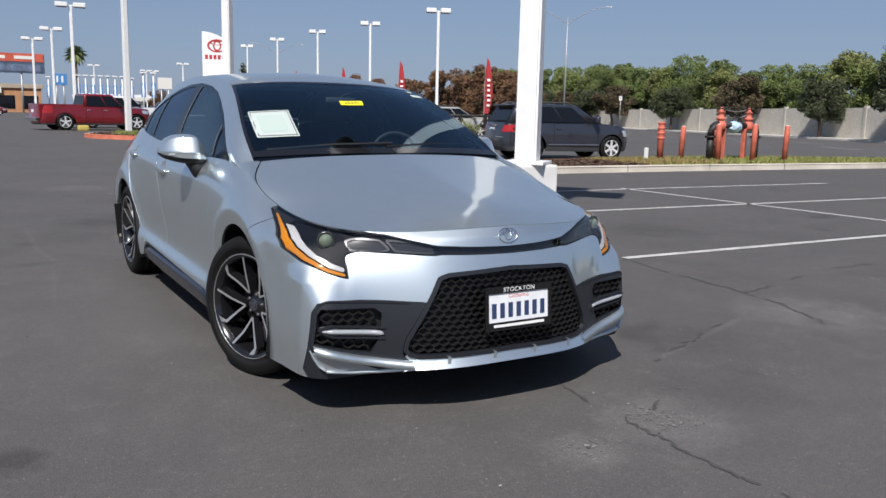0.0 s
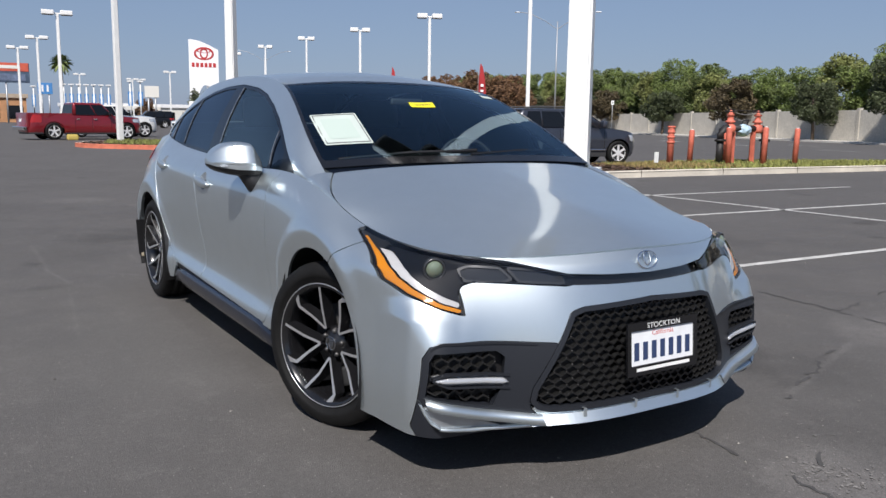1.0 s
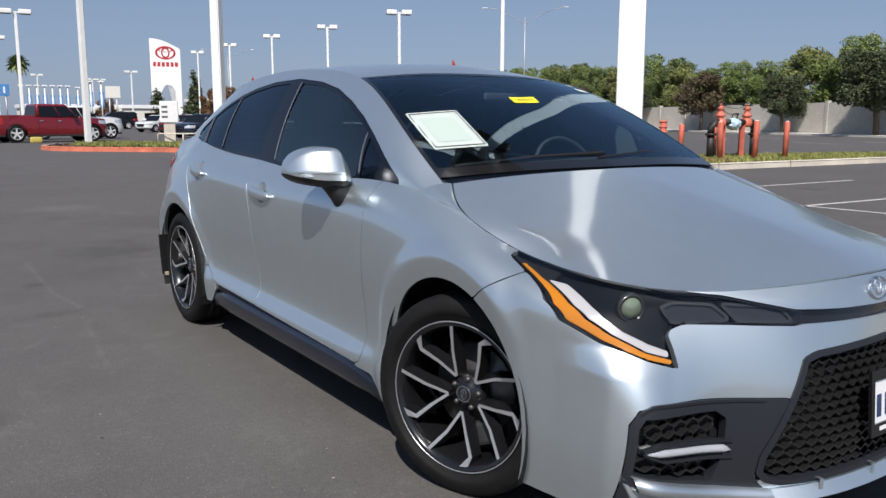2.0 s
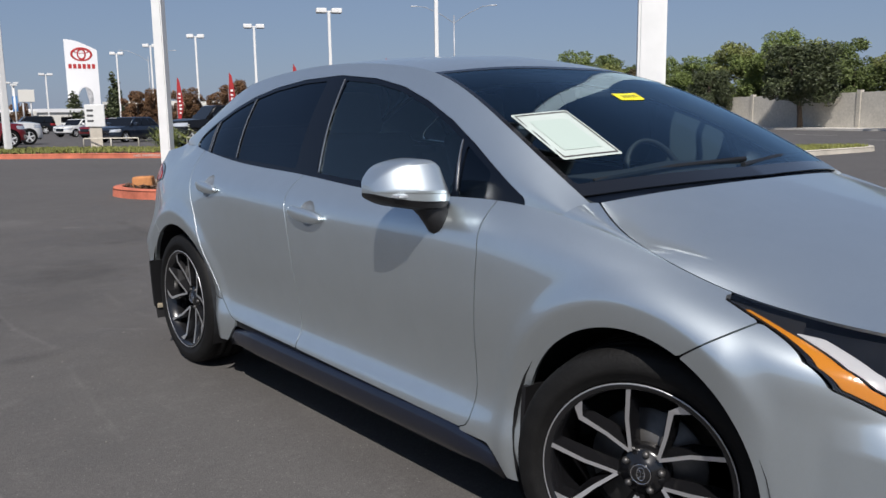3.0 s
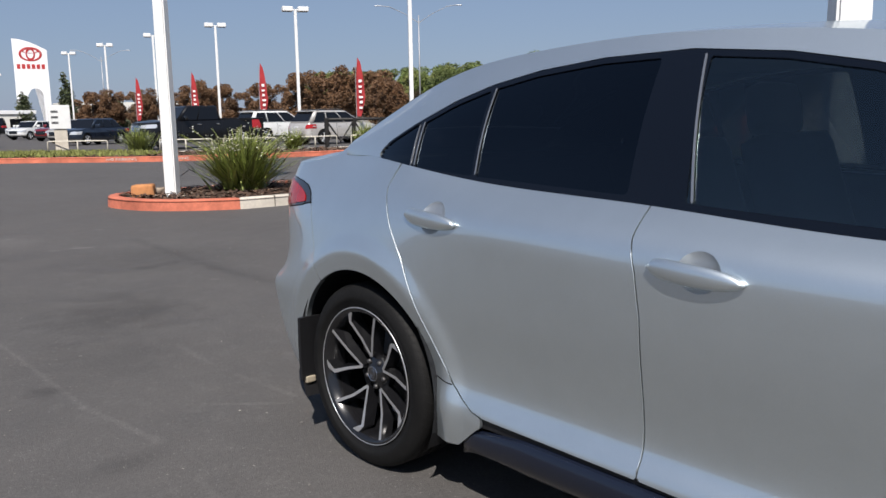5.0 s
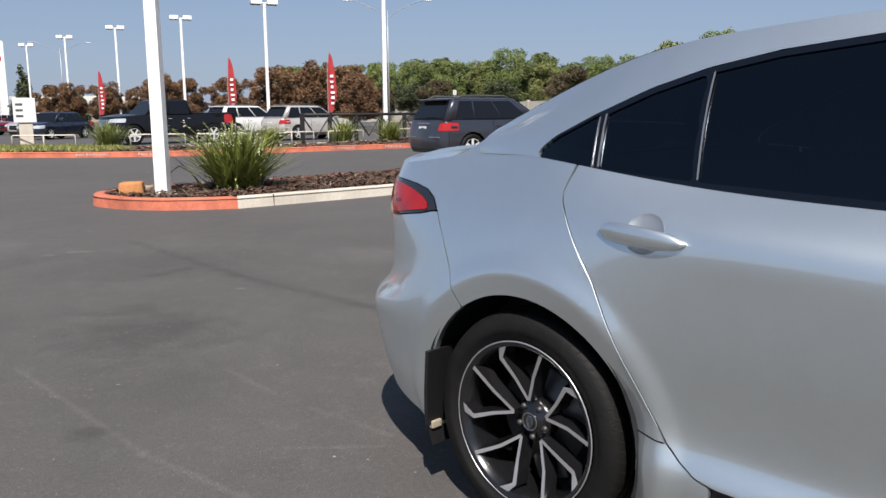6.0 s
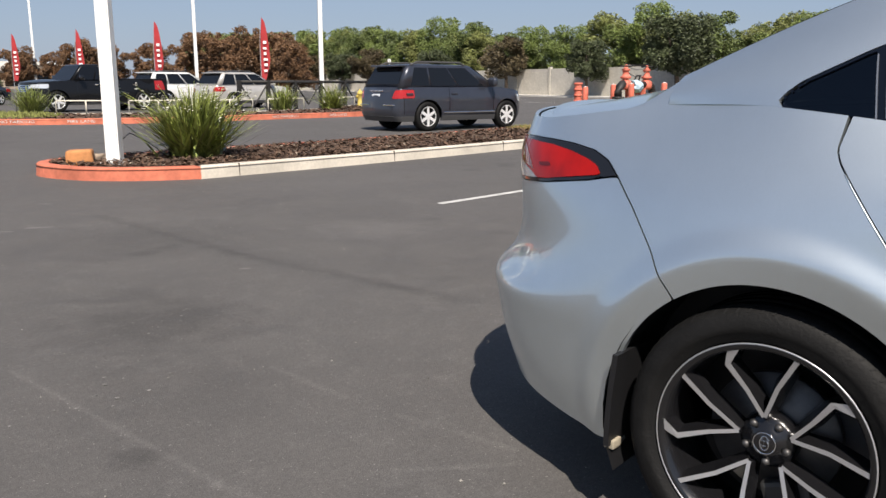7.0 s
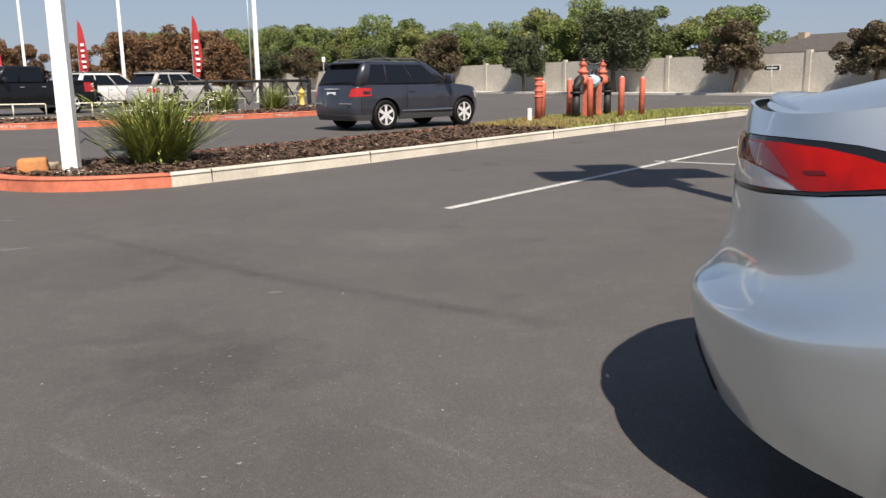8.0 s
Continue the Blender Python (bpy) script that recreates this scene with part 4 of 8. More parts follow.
def hem(owner, side, line):
    """The rounded edge of a panel along a door gap."""
    pts = []
    for (y0, z0), (y1, z1) in zip(line, line[1:]):
        for s in np.arange(0, 1, .25):
            y, z = y0 + (y1 - y0) * s, z0 + (z1 - z0) * s
            pts.append((side * (side_x(y, z) - .0004), y + .0032, z))
    tube("panel_edge", pts, .0019, M["paint"], owner, "rounded bright panel edge", 8)


def side_x(y, z):
    """Half the body's width at a length and height of the door side."""
    t = np.full(60, np.interp(y, [p[1] for p in WAIST[5:13]], ST[5:13]))
    v = np.linspace(0, VTOP, 60)
    P = skirt(t, v)
    return float(np.interp(z, P[:, 2], P[:, 0]))


def mirror(car, side):
    m = new("door_mirror")
    m.parent = car
    tagged(m, "silver door mirror with black lower shell")
    # the head: sections from the inner end out to the tip (half-width, top, bottom, front, back)
    X = [.802, .815, .840, .865, .920, .970, 1.005, 1.022]
    TOP = [.962, .992, 1.032, 1.056, 1.058, 1.044, 1.014, .985]
    BOT = [.930, .920, .914, .912, .914, .925, .942, .957]
    FRO = [.745, .712, .690, .678, .690, .724, .766, .806]
    BAK = [.795, .828, .848, .860, .875, .888, .884, .866]
    at = np.linspace(0, 7, 29)
    sections = [tuple(float(c) for c in row) for row in spline_matrix(range(8), at) @ np.array([X, TOP, BOT, FRO, BAK]).T]

    def shell(name, profile, mat_, label):
        """A faceted shell lofted over the sections; the profile runs from back (+1) over the top to the front (-1)."""
        bm = bmesh.new()
        rings = [[bm.verts.new((side * x, (yf + yb) / 2 + (yb - yf) / 2 * cy, zb + (zt - zb) * cz)) for cy, cz in profile] for x, zt, zb, yf, yb in sections]
        n = len(profile)
        for r0, r1 in zip(rings, rings[1:]):
            for k in range(n):
                bm.faces.new((r0[k], r0[(k + 1) % n], r1[(k + 1) % n], r1[k]))
        bm.faces.new(rings[0])
        bm.faces.new(rings[-1])
        bmesh.ops.recalc_face_normals(bm, faces=bm.faces)
        ob = part(name, bm, mat_, m, label, True)
        ob.data.set_sharp_from_angle(angle=radians(24))
        return ob

    shell("mirror_cap", [(1, .32), (1, .86), (.86, .96), (.55, 1.0), (-.30, .985), (-.46, .96), (-.60, .90), (-.97, .46), (-1.0, .40), (-.985, .345)], M["paint"], "silver mirror cap")
    shell("mirror_lip", [(1, .20), (1, .31), (-.985, .335), (-.95, .19)], M["paint"], "silver strip along the mirror's lower edge")
    shell("mirror_base_shell", [(1, .05), (1, .19), (-.94, .18), (-.80, .05), (-.55, 0), (.7, 0)], M["black_plastic"], "black lower mirror shell")
    raw("mirror_glass", [(side * x, yb + .004, z) for x, yb, z in ((.832, .848, .945), (.975, .890, .952), (.975, .890, 1.020), (.832, .848, 1.026))], [(0, 1, 2, 3) if side > 0 else (3, 2, 1, 0)], M["mirror_glass"], m, "mirror glass")
    # foot to the door
    bm = bmesh.new()
    pts = [((.868, .768, .940), .048), ((.856, .750, .915), .046), ((.847, .737, .885), .042), ((.838, .730, .858), .038), ((.832, .727, .840), .024)]
    tube_bm(bm, [(side * p[0][0], p[0][1], p[0][2]) for p in pts], [p[1] for p in pts], 12)
    part("mirror_foot", bm, M["black_plastic"], m, "black mirror foot", True)
    box("turn_signal", (side * .945 if side > 0 else -.995, .720, .955), (.995 if side > 0 else -.945, .760, .961), M["lamp_clear"], m, "clear turn signal strip")


def wheel_well(body, side, y0):
    V, F = [], []
    n = 26
    for i in range(n + 1):
        a = radians(-25 + 230 * i / n)
        for x in (.50, .865):
            V.append((side * x, y0 + .375 * math.cos(a), ARCH_Z + .375 * math.sin(a)))
    for i in range(n):
        F.append((2 * i, 2 * i + 1, 2 * i + 3, 2 * i + 2))
    V += [(side * .50, y0 + .376 * math.cos(radians(k * 15)), ARCH_Z + .376 * math.sin(radians(k * 15))) for k in range(24)]
    F.append(list(range(len(V) - 24, len(V))))
    raw("wheel_well", V, F, M["black_plastic"], body, "black wheel arch liner")


def mud_flap(car, side, y, x):
    bm = bmesh.new()
    z0, z1 = .225, .47
    rows = []
    for i in range(7):
        s = i / 6
        zz = z1 + (z0 - z1) * s
        yy = y + .012 - .025 * (1 - s) ** 1.6
        w = .055 + .03 * (1 - s)
        rows.append([bm.verts.new((side * (x + a), yy + b, zz)) for a, b in ((-.11, 0), (w * .6, 0), (w * .6, .014), (-.11, .014))])
    for r0, r1 in zip(rows, rows[1:]):
        for k in range(4):
            bm.faces.new((r0[k], r0[(k + 1) % 4], r1[(k + 1) % 4], r1[k]))
    bm.faces.new(rows[0])
    bm.faces.new(rows[-1])
    flap = part("mud_flap", bm, M["black_plastic"], car, "black mud flap behind the wheel")
    part("flap_clip", box_bm(bmesh.new(), (side * x - .02, y + .004, z0 - .012), (side * x + .02, y + .032, z0 + .012), .004), M["flap_tan"], flap, "pale muddy lower edge")


def fascia(car, vs):
    ts = np.linspace(-ST[6], ST[6], 210)
    f_fend = poly_sd(FENDER)
    holes = [poly_sd(GRILLE_ALL), poly_sd(SLOT), poly_sd(FOG), poly_sd([(-x, z) for x, z in FOG])]

    def sd(P, t, v):
        d = np.maximum(arch_gap(P, 0), -f_fend(P[:, 1], P[:, 2]) + .0022)
        d = np.maximum(d, -lamp_sd(P) + .002)
        for h in holes:
            d = np.maximum(d, np.where(P[:, 1] < -.05, -h(P[:, 0], P[:, 2]), -1))
        return np.maximum(d, P[:, 1] + .02)

    bumper = panel("front_bumper", skirt, ts, np.linspace(0, VTOP, 84), sd, M["paint"], car, "silver front bumper", depth=.02)
    # backing behind every opening
    panel("bumper_backing", skirt, ts[::3], vs[::3], lambda P, t, v: np.maximum(arch_gap(P, 0) + .003, P[:, 1] + .02), M["black_plastic"], bumper, "", depth=0, lift=-.05)
    # gloss frame of the main grille
    gs = poly_sd(GRILLE_ALL)
    tg = np.linspace(-ST[2] * .95, ST[2] * .95, 150)
    vg = np.linspace(0, VTOP * .62, 90)
    panel("grille_frame", skirt, tg, vg, lambda P, t, v: np.maximum(gs(P[:, 0], P[:, 2]) + .001, -gs(P[:, 0], P[:, 2]) - .017), M["gloss_dark"], bumper, "dark grey grille surround", depth=.03, lift=.004)
    honeycomb("grille_mesh", bumper, lambda x, z: gs(x, z) + .013, (-.46, .46), (.235, .585), .0225, .038)
    ss = poly_sd(SLOT)
    panel("upper_grille", skirt, tg, np.linspace(VTOP * .4, VTOP * .85, 60), lambda P, t, v: ss(P[:, 0], P[:, 2]) + .001, M["gloss_black"], bumper, "black upper grille slot", depth=0, lift=-.022)
    for s in (1, -1):
        fog(bumper, s)
    # silver lip under the grille
    lip_bits(bumper)


class FrontTable:
    """The nose as a table: y over width and height."""

    def __init__(self):
        self.x = np.linspace(0, .86, 60)
        self.z = np.linspace(.14, .83, 60)
        t = np.linspace(0, ST[6], 220)
        v = np.linspace(0, VTOP, 120)
        T, V = np.meshgrid(t, v, indexing="ij")
        P = skirt(T.ravel(), V.ravel()).reshape(220, 120, 3)
        Y = np.zeros((60, 120))
        Z = np.zeros((60, 120))
        for j in range(120):
            o = np.argsort(P[:, j, 0])
            Y[:, j] = np.interp(self.x, P[o, j, 0], P[o, j, 1])
            Z[:, j] = np.interp(self.x, P[o, j, 0], P[o, j, 2])
        self.y = np.array([np.interp(self.z, Z[i], Y[i]) for i in range(60)])

    def __call__(self, x, z):
        i = np.clip(np.abs(x) / .86 * 59, 0, 58.999)
        j = np.clip((z - .14) / .69 * 59, 0, 58.999)
        a, b = int(i), int(j)
        u, w = i - a, j - b
        y = self.y
        return float((1 - u) * (1 - w) * y[a, b] + u * (1 - w) * y[a + 1, b] + (1 - u) * w * y[a, b + 1] + u * w * y[a + 1, b + 1])


nose = FrontTable()


def ribbon(bm, pts, wz, deep, lift, tilt=0.0):
    """A bar along points of the nose (x, z), wz high and deep."""
    prev = None
    for x, z in pts:
        y = nose(x, z) - lift
        ring = [bm.verts.new((x, y - tilt, z - wz / 2)), bm.verts.new((x, y, z + wz / 2)), bm.verts.new((x, y + deep, z + wz / 2)), bm.verts.new((x, y + deep, z - wz / 2))]
        if prev:
            for k in range(4):
                bm.faces.new((prev[k], prev[(k + 1) % 4], ring[(k + 1) % 4], ring[k]))
        prev = ring


def honeycomb(name, parent, sd, xr, zr, dz, dx):
    """Rows of wavy bars joined by short uprights."""
    bm = bmesh.new()
    row = 0
    z = zr[0] + dz * .4
    while z < zr[1]:
        pts = []
        x = xr[0] + (dx / 2 if row % 2 else 0)
        k = 0
        while x < xr[1]:
            zz = z + (.006 if k % 2 else -.006)
            if sd(np.array([x]), np.array([zz]))[0] < 0:
                pts.append((x, zz))
                if k % 2 and sd(np.array([x]), np.array([zz + dz - .012]))[0] < 0:
                    ribbon(bm, [(x - .002, zz + (dz - .012) / 2), (x + .002, zz + (dz - .012) / 2)], dz - .012, .016, -.014)
            else:
                if len(pts) > 1:
                    ribbon(bm, pts, .0055, .018, -.010)
                pts = []
            x += dx / 2
            k += 1
        if len(pts) > 1:
            ribbon(bm, pts, .0055, .018, -.010)
        z += dz
        row += 1
    part(name, bm, M["mesh_black"], parent, "black honeycomb grille mesh")


def fog(bumper, s):
    fs = poly_sd([(s * x, z) for x, z in FOG])
    inner = poly_sd([(s * x, z) for x, z in ((.535, .42), (.56, .44), (.765, .445), (.778, .42), (.788, .305), (.70, .285), (.575, .262), (.545, .33))])
    ts = np.linspace(ST[1] * .8, ST[5], 110)
    vs = np.linspace(0, VTOP * .5, 80)
    panel("fog_surround", skirt, ts, vs, lambda P, t, v: np.maximum(np.maximum(fs(P[:, 0] * s, P[:, 2]) + .002, -inner(P[:, 0] * s, P[:, 2])), arch_gap(P, 0) + .02), M["gloss_dark"], bumper, "dark grey fog lamp surround", depth=.03, side=s, lift=.001)
    honeycomb("fog_mesh", bumper, lambda x, z: inner(x, z) + .002, (.52, .80) if s > 0 else (-.80, -.52), (.255, .446), .026, .040)
    # the trim bar over the opening
    bm = bmesh.new()
    ribbon(bm, [(s * x, .460 + .014 * (x - .44) / .3 - (.02 * max(0, (x - .735) / .04) ** 2)) for x in np.linspace(.44, .775, 26)], .008, .012, .006)
    part("trim_bar", bm, M["gloss_dark"], bumper, "thin dark trim bar")
    # fog lamp strip
    bm = bmesh.new()
    prev = None
    for x in np.linspace(.533, .765, 24):
        u = (x - .533) / .232
        h = .018 * min(1, (1 - u) * 6 + .25) ** .5 * min(1, u * 14 + .4) ** .5
        z = .341 + .020 * u
        y = nose(x, z)
        ring = [bm.verts.new((s * x, y - .012 + .02 * abs(a), z + a * h)) for a in (-1, -.5, 0, .5, 1)] + [bm.verts.new((s * x, y + .03, z + a * h)) for a in (1, -1)]
        if prev:
            for k in range(7):
                bm.faces.new((prev[k], prev[(k + 1) % 7], ring[(k + 1) % 7], ring[k]))
        else:
            bm.faces.new(ring[::-1])
        prev = ring
    bm.faces.new(prev)
    lamp = part("fog_lamp", bm, M["lamp_clear"], bumper, "clear fog lamp strip", True)
    bm = bmesh.new()
    for o in (.021, -.021):
        ribbon(bm, [(s * x, .342 + .020 * (x - .533) / .232 + o * min(1, (.78 - x) * 20)) for x in np.linspace(.526, .774, 22)], .006, .02, .008)
    part("fog_bezel", bm, M["gloss_dark"], lamp, "dark bezel")
    # silver blade in the corner
    bm = bmesh.new()
    for pts, w, d, l in (([(.792, .286), (.74, .274), (.67, .255), (.60, .238), (.52, .224), (.43, .213)], .030, .05, .014), ([(.802, .288), (.788, .25), (.772, .222), (.75, .206)], .012, .03, .014), ([(.752, .203), (.65, .192), (.55, .190), (.44, .197)], .010, .04, .014)):
        xs, zs = [np.interp(np.linspace(0, len(pts) - 1, 26), range(len(pts)), [p[k] for p in pts]) for k in (0, 1)]
        ribbon(bm, [(s * x, z) for x, z in zip(xs, zs)], w, d, l, w * .75)
    blade = part("corner_blade", bm, M["paint"], bumper, "silver blade under the fog lamp", True)
    vane = poly_sd([(.792, .275), (.772, .222), (.75, .205), (.54, .194), (.66, .235)])
    panel("blade_vane", skirt, ts, vs, lambda P, t, v: vane(P[:, 0], P[:, 2]), M["recess"], blade, "dull silver vane", depth=.01, side=s, lift=.006)


def lip_bits(bumper):
    bm = bmesh.new()
    ribbon(bm, [(x, .222 - .011 * (abs(x) / .46) ** 2) for x in np.linspace(-.47, .47, 50)], .030, .05, .010, .022)
    lip = part("front_lip", bm, M["paint"], bumper, "silver lower lip")
    for x in (-.30, -.10, .10, .30):
        bm = bmesh.new()
        ribbon(bm, [(x - .006, .236 - .011 * (abs(x) / .46) ** 2), (x + .006, .236 - .011 * (abs(x) / .46) ** 2)], .03, .05, .020)
        part("lip_fin", bm, M["paint"], lip)


def head_lamp(car, side):
    lamp = new("headlight")
    lamp.parent = car
    tagged(lamp, "dark headlight with amber corner and projector lens")
    ts = np.linspace(ST[0] + .25, ST[6], 150)
    vs = np.linspace(VTOP * .30, VTOP, 90)
    front = lambda P: np.where(P[:, 1] < -.165, -1.0, 1.0)
    base = lambda P: np.maximum(LAMP_SD(P[:, 0], P[:, 2]), front(P))
    panel("lamp_housing", skirt, ts, vs, lambda P, t, v: base(P) + .001, M["lamp_black"], lamp, "black lamp housing", depth=0, side=side, lift=-.03)
    amber = poly_sd([(.776, .770), (.797, .742), (.828, .694), (.827, .656), (.788, .617), (.718, .580), (.654, .561), (.654, .572), (.714, .592), (.774, .631), (.802, .664), (.806, .698), (.786, .745), (.769, .770)])
    drl = poly_sd([(.778, .745), (.799, .698), (.795, .667), (.768, .635), (.710, .597), (.655, .578), (.655, .594), (.696, .611), (.744, .641), (.768, .673), (.772, .698), (.760, .738)])
    panel("amber_lens", skirt, ts, vs, lambda P, t, v: np.maximum(amber(P[:, 0], P[:, 2]), front(P)), M["amber"], lamp, "amber corner reflector", depth=.004, side=side, lift=-.008)
    panel("light_strip", skirt, ts, vs, lambda P, t, v: np.maximum(drl(P[:, 0], P[:, 2]), front(P)), M["drl"], lamp, "white light strip", depth=.006, side=side, lift=-.012)
    for k, pl in enumerate(([(.62, .662), (.628, .69), (.60, .70), (.515, .692), (.49, .664), (.52, .654)], [(.462, .658), (.484, .692), (.40, .686), (.348, .678), (.332, .652)])):
        seg = poly_sd(pl)
        panel("lamp_segment", skirt, ts, vs, lambda P, t, v, seg=seg: np.maximum(seg(P[:, 0], P[:, 2]), front(P)), M["lamp_grey"], lamp, "smoked lamp segment", depth=.01, side=side, lift=-.016)
        panel("segment_frame", skirt, ts, vs, lambda P, t, v, seg=seg: np.maximum(np.maximum(seg(P[:, 0], P[:, 2]) - .008, -seg(P[:, 0], P[:, 2])), front(P)), M["lamp_rim"], lamp, "", depth=.006, side=side, lift=-.010)
    c = Vector((side * .690, nose(.690, .686) + .022, .686))
    d = Vector((side * .35, -.93, 0)).normalized()
    m = Matrix.Translation(c) @ d.to_track_quat("Z", "Y").to_matrix().to_4x4()
    proj = lathe("projector_lens", [(.0, .016), (.010, .015), (.020, .011), (.027, .004), (.030, -.004)], M["projector"], lamp, "round projector lens", 28, m)
    lathe("projector_ring", [(.030, -.01), (.030, .004), (.036, .004), (.040, -.01)], M["lamp_rim"], proj, "", 28, m, True)
    cover = panel("lamp_cover", skirt, ts, vs, lambda P, t, v: base(P) + .0015, M["clear_cover"], lamp, "clear lamp cover", depth=0, side=side, lift=.001)
    cover.visible_shadow = False
    panel("lamp_edge", skirt, ts, vs, lambda P, t, v: np.maximum(base(P) + .001, -base(P) - .0045), M["gloss_black"], lamp, "", depth=.01, side=side, lift=-.001)


def tail_lamp(car, side):
    lamp = new("tail_light")
    lamp.parent = car
    tagged(lamp, "red tail light wrapping round the corner with black edge")
    ts = np.linspace(ST[12] - .05, ST[14], 110)
    vs = np.linspace(VTOP * .66, VTOP, 60)
    inner = poly_sd([(.104, .876), (.16, .869), (.30, .851), (.46, .842), (.80, .836), (.80, .944), (.42, .945), (.30, .938), (.22, .926), (.16, .911), (.125, .898)])
    clear = poly_sd([(.345, .849), (.42, .845), (.80, .836), (.80, .897), (.58, .895), (.48, .884), (.40, .866)])
    panel("lamp_border", skirt, ts, vs, lambda P, t, v: np.maximum(tail_sd(P, t) + .001, -inner(t - ST[12], P[:, 2])), M["gloss_black"], lamp, "black lamp border", depth=.01, side=side, lift=.003)
    panel("red_lens", skirt, ts, vs, lambda P, t, v: np.maximum(inner(t - ST[12], P[:, 2]), -clear(t - ST[12], P[:, 2])), M["red_lens"], lamp, "glossy red lens", depth=.01, side=side, lift=.006)
    panel("clear_lens", skirt, ts, vs, lambda P, t, v: clear(t - ST[12], P[:, 2]), M["lamp_clear"], lamp, "clear reversing lens", depth=.01, side=side, lift=.005)
    shade = poly_sd([(.37, .868), (.42, .878), (.49, .890), (.58, .898), (.80, .900), (.80, .940), (.50, .940), (.45, .922), (.40, .892)])
    panel("inner_shade", skirt, ts, vs, lambda P, t, v: shade(t - ST[12], P[:, 2]), M["lamp_maroon"], lamp, "deep red inner lens", depth=0, side=side, lift=.0072)
    mark = poly_sd([(.285, .884), (.335, .882), (.350, .890), (.295, .893)])
    panel("lens_mark", skirt, ts, np.linspace(VTOP * .66, VTOP, 120), lambda P, t, v: mark(t - ST[12], P[:, 2]), M["lamp_dark_red"], lamp, "", depth=0, side=side, lift=.0075)


def rear_bumper(car, vs):
    a = ST[11] + .1
    ts = np.linspace(a, 2 * T_END - a, 200)
    q = poly_sd(QUARTER)
    sd = lambda P, t, v: np.maximum.reduce([arch_gap(P, AXLE2), np.where(P[:, 1] < 3.2, -q(P[:, 1], P[:, 2]) + .0022, -1), -tail_sd(P, t) + .002, P[:, 2] - .88, AXLE2 - P[:, 1]])
    b = panel("rear_bumper", skirt, ts, np.linspace(0, VTOP, 80), sd, M["paint"], car, "silver rear bumper", depth=.02)
    # black diffuser insert
    dif = poly_sd([(.40, .20), (.46, .33), (.40, .40), (0, .40), (-.40, .40), (-.46, .33), (-.40, .20)])
    panel("diffuser", skirt, ts[40:-40], vs[:44], lambda P, t, v: dif(P[:, 0], P[:, 2]), M["black_plastic"], b, "black lower insert", depth=.012, lift=.008)
    # trunk face above the bumper
    panel("trunk_face", skirt, np.linspace(ST[13], 2 * T_END - ST[13], 60), vs, lambda P, t, v: np.maximum(-tail_sd(P, t) + .002, .883 - P[:, 2]), M["paint"], b, "", depth=.01)


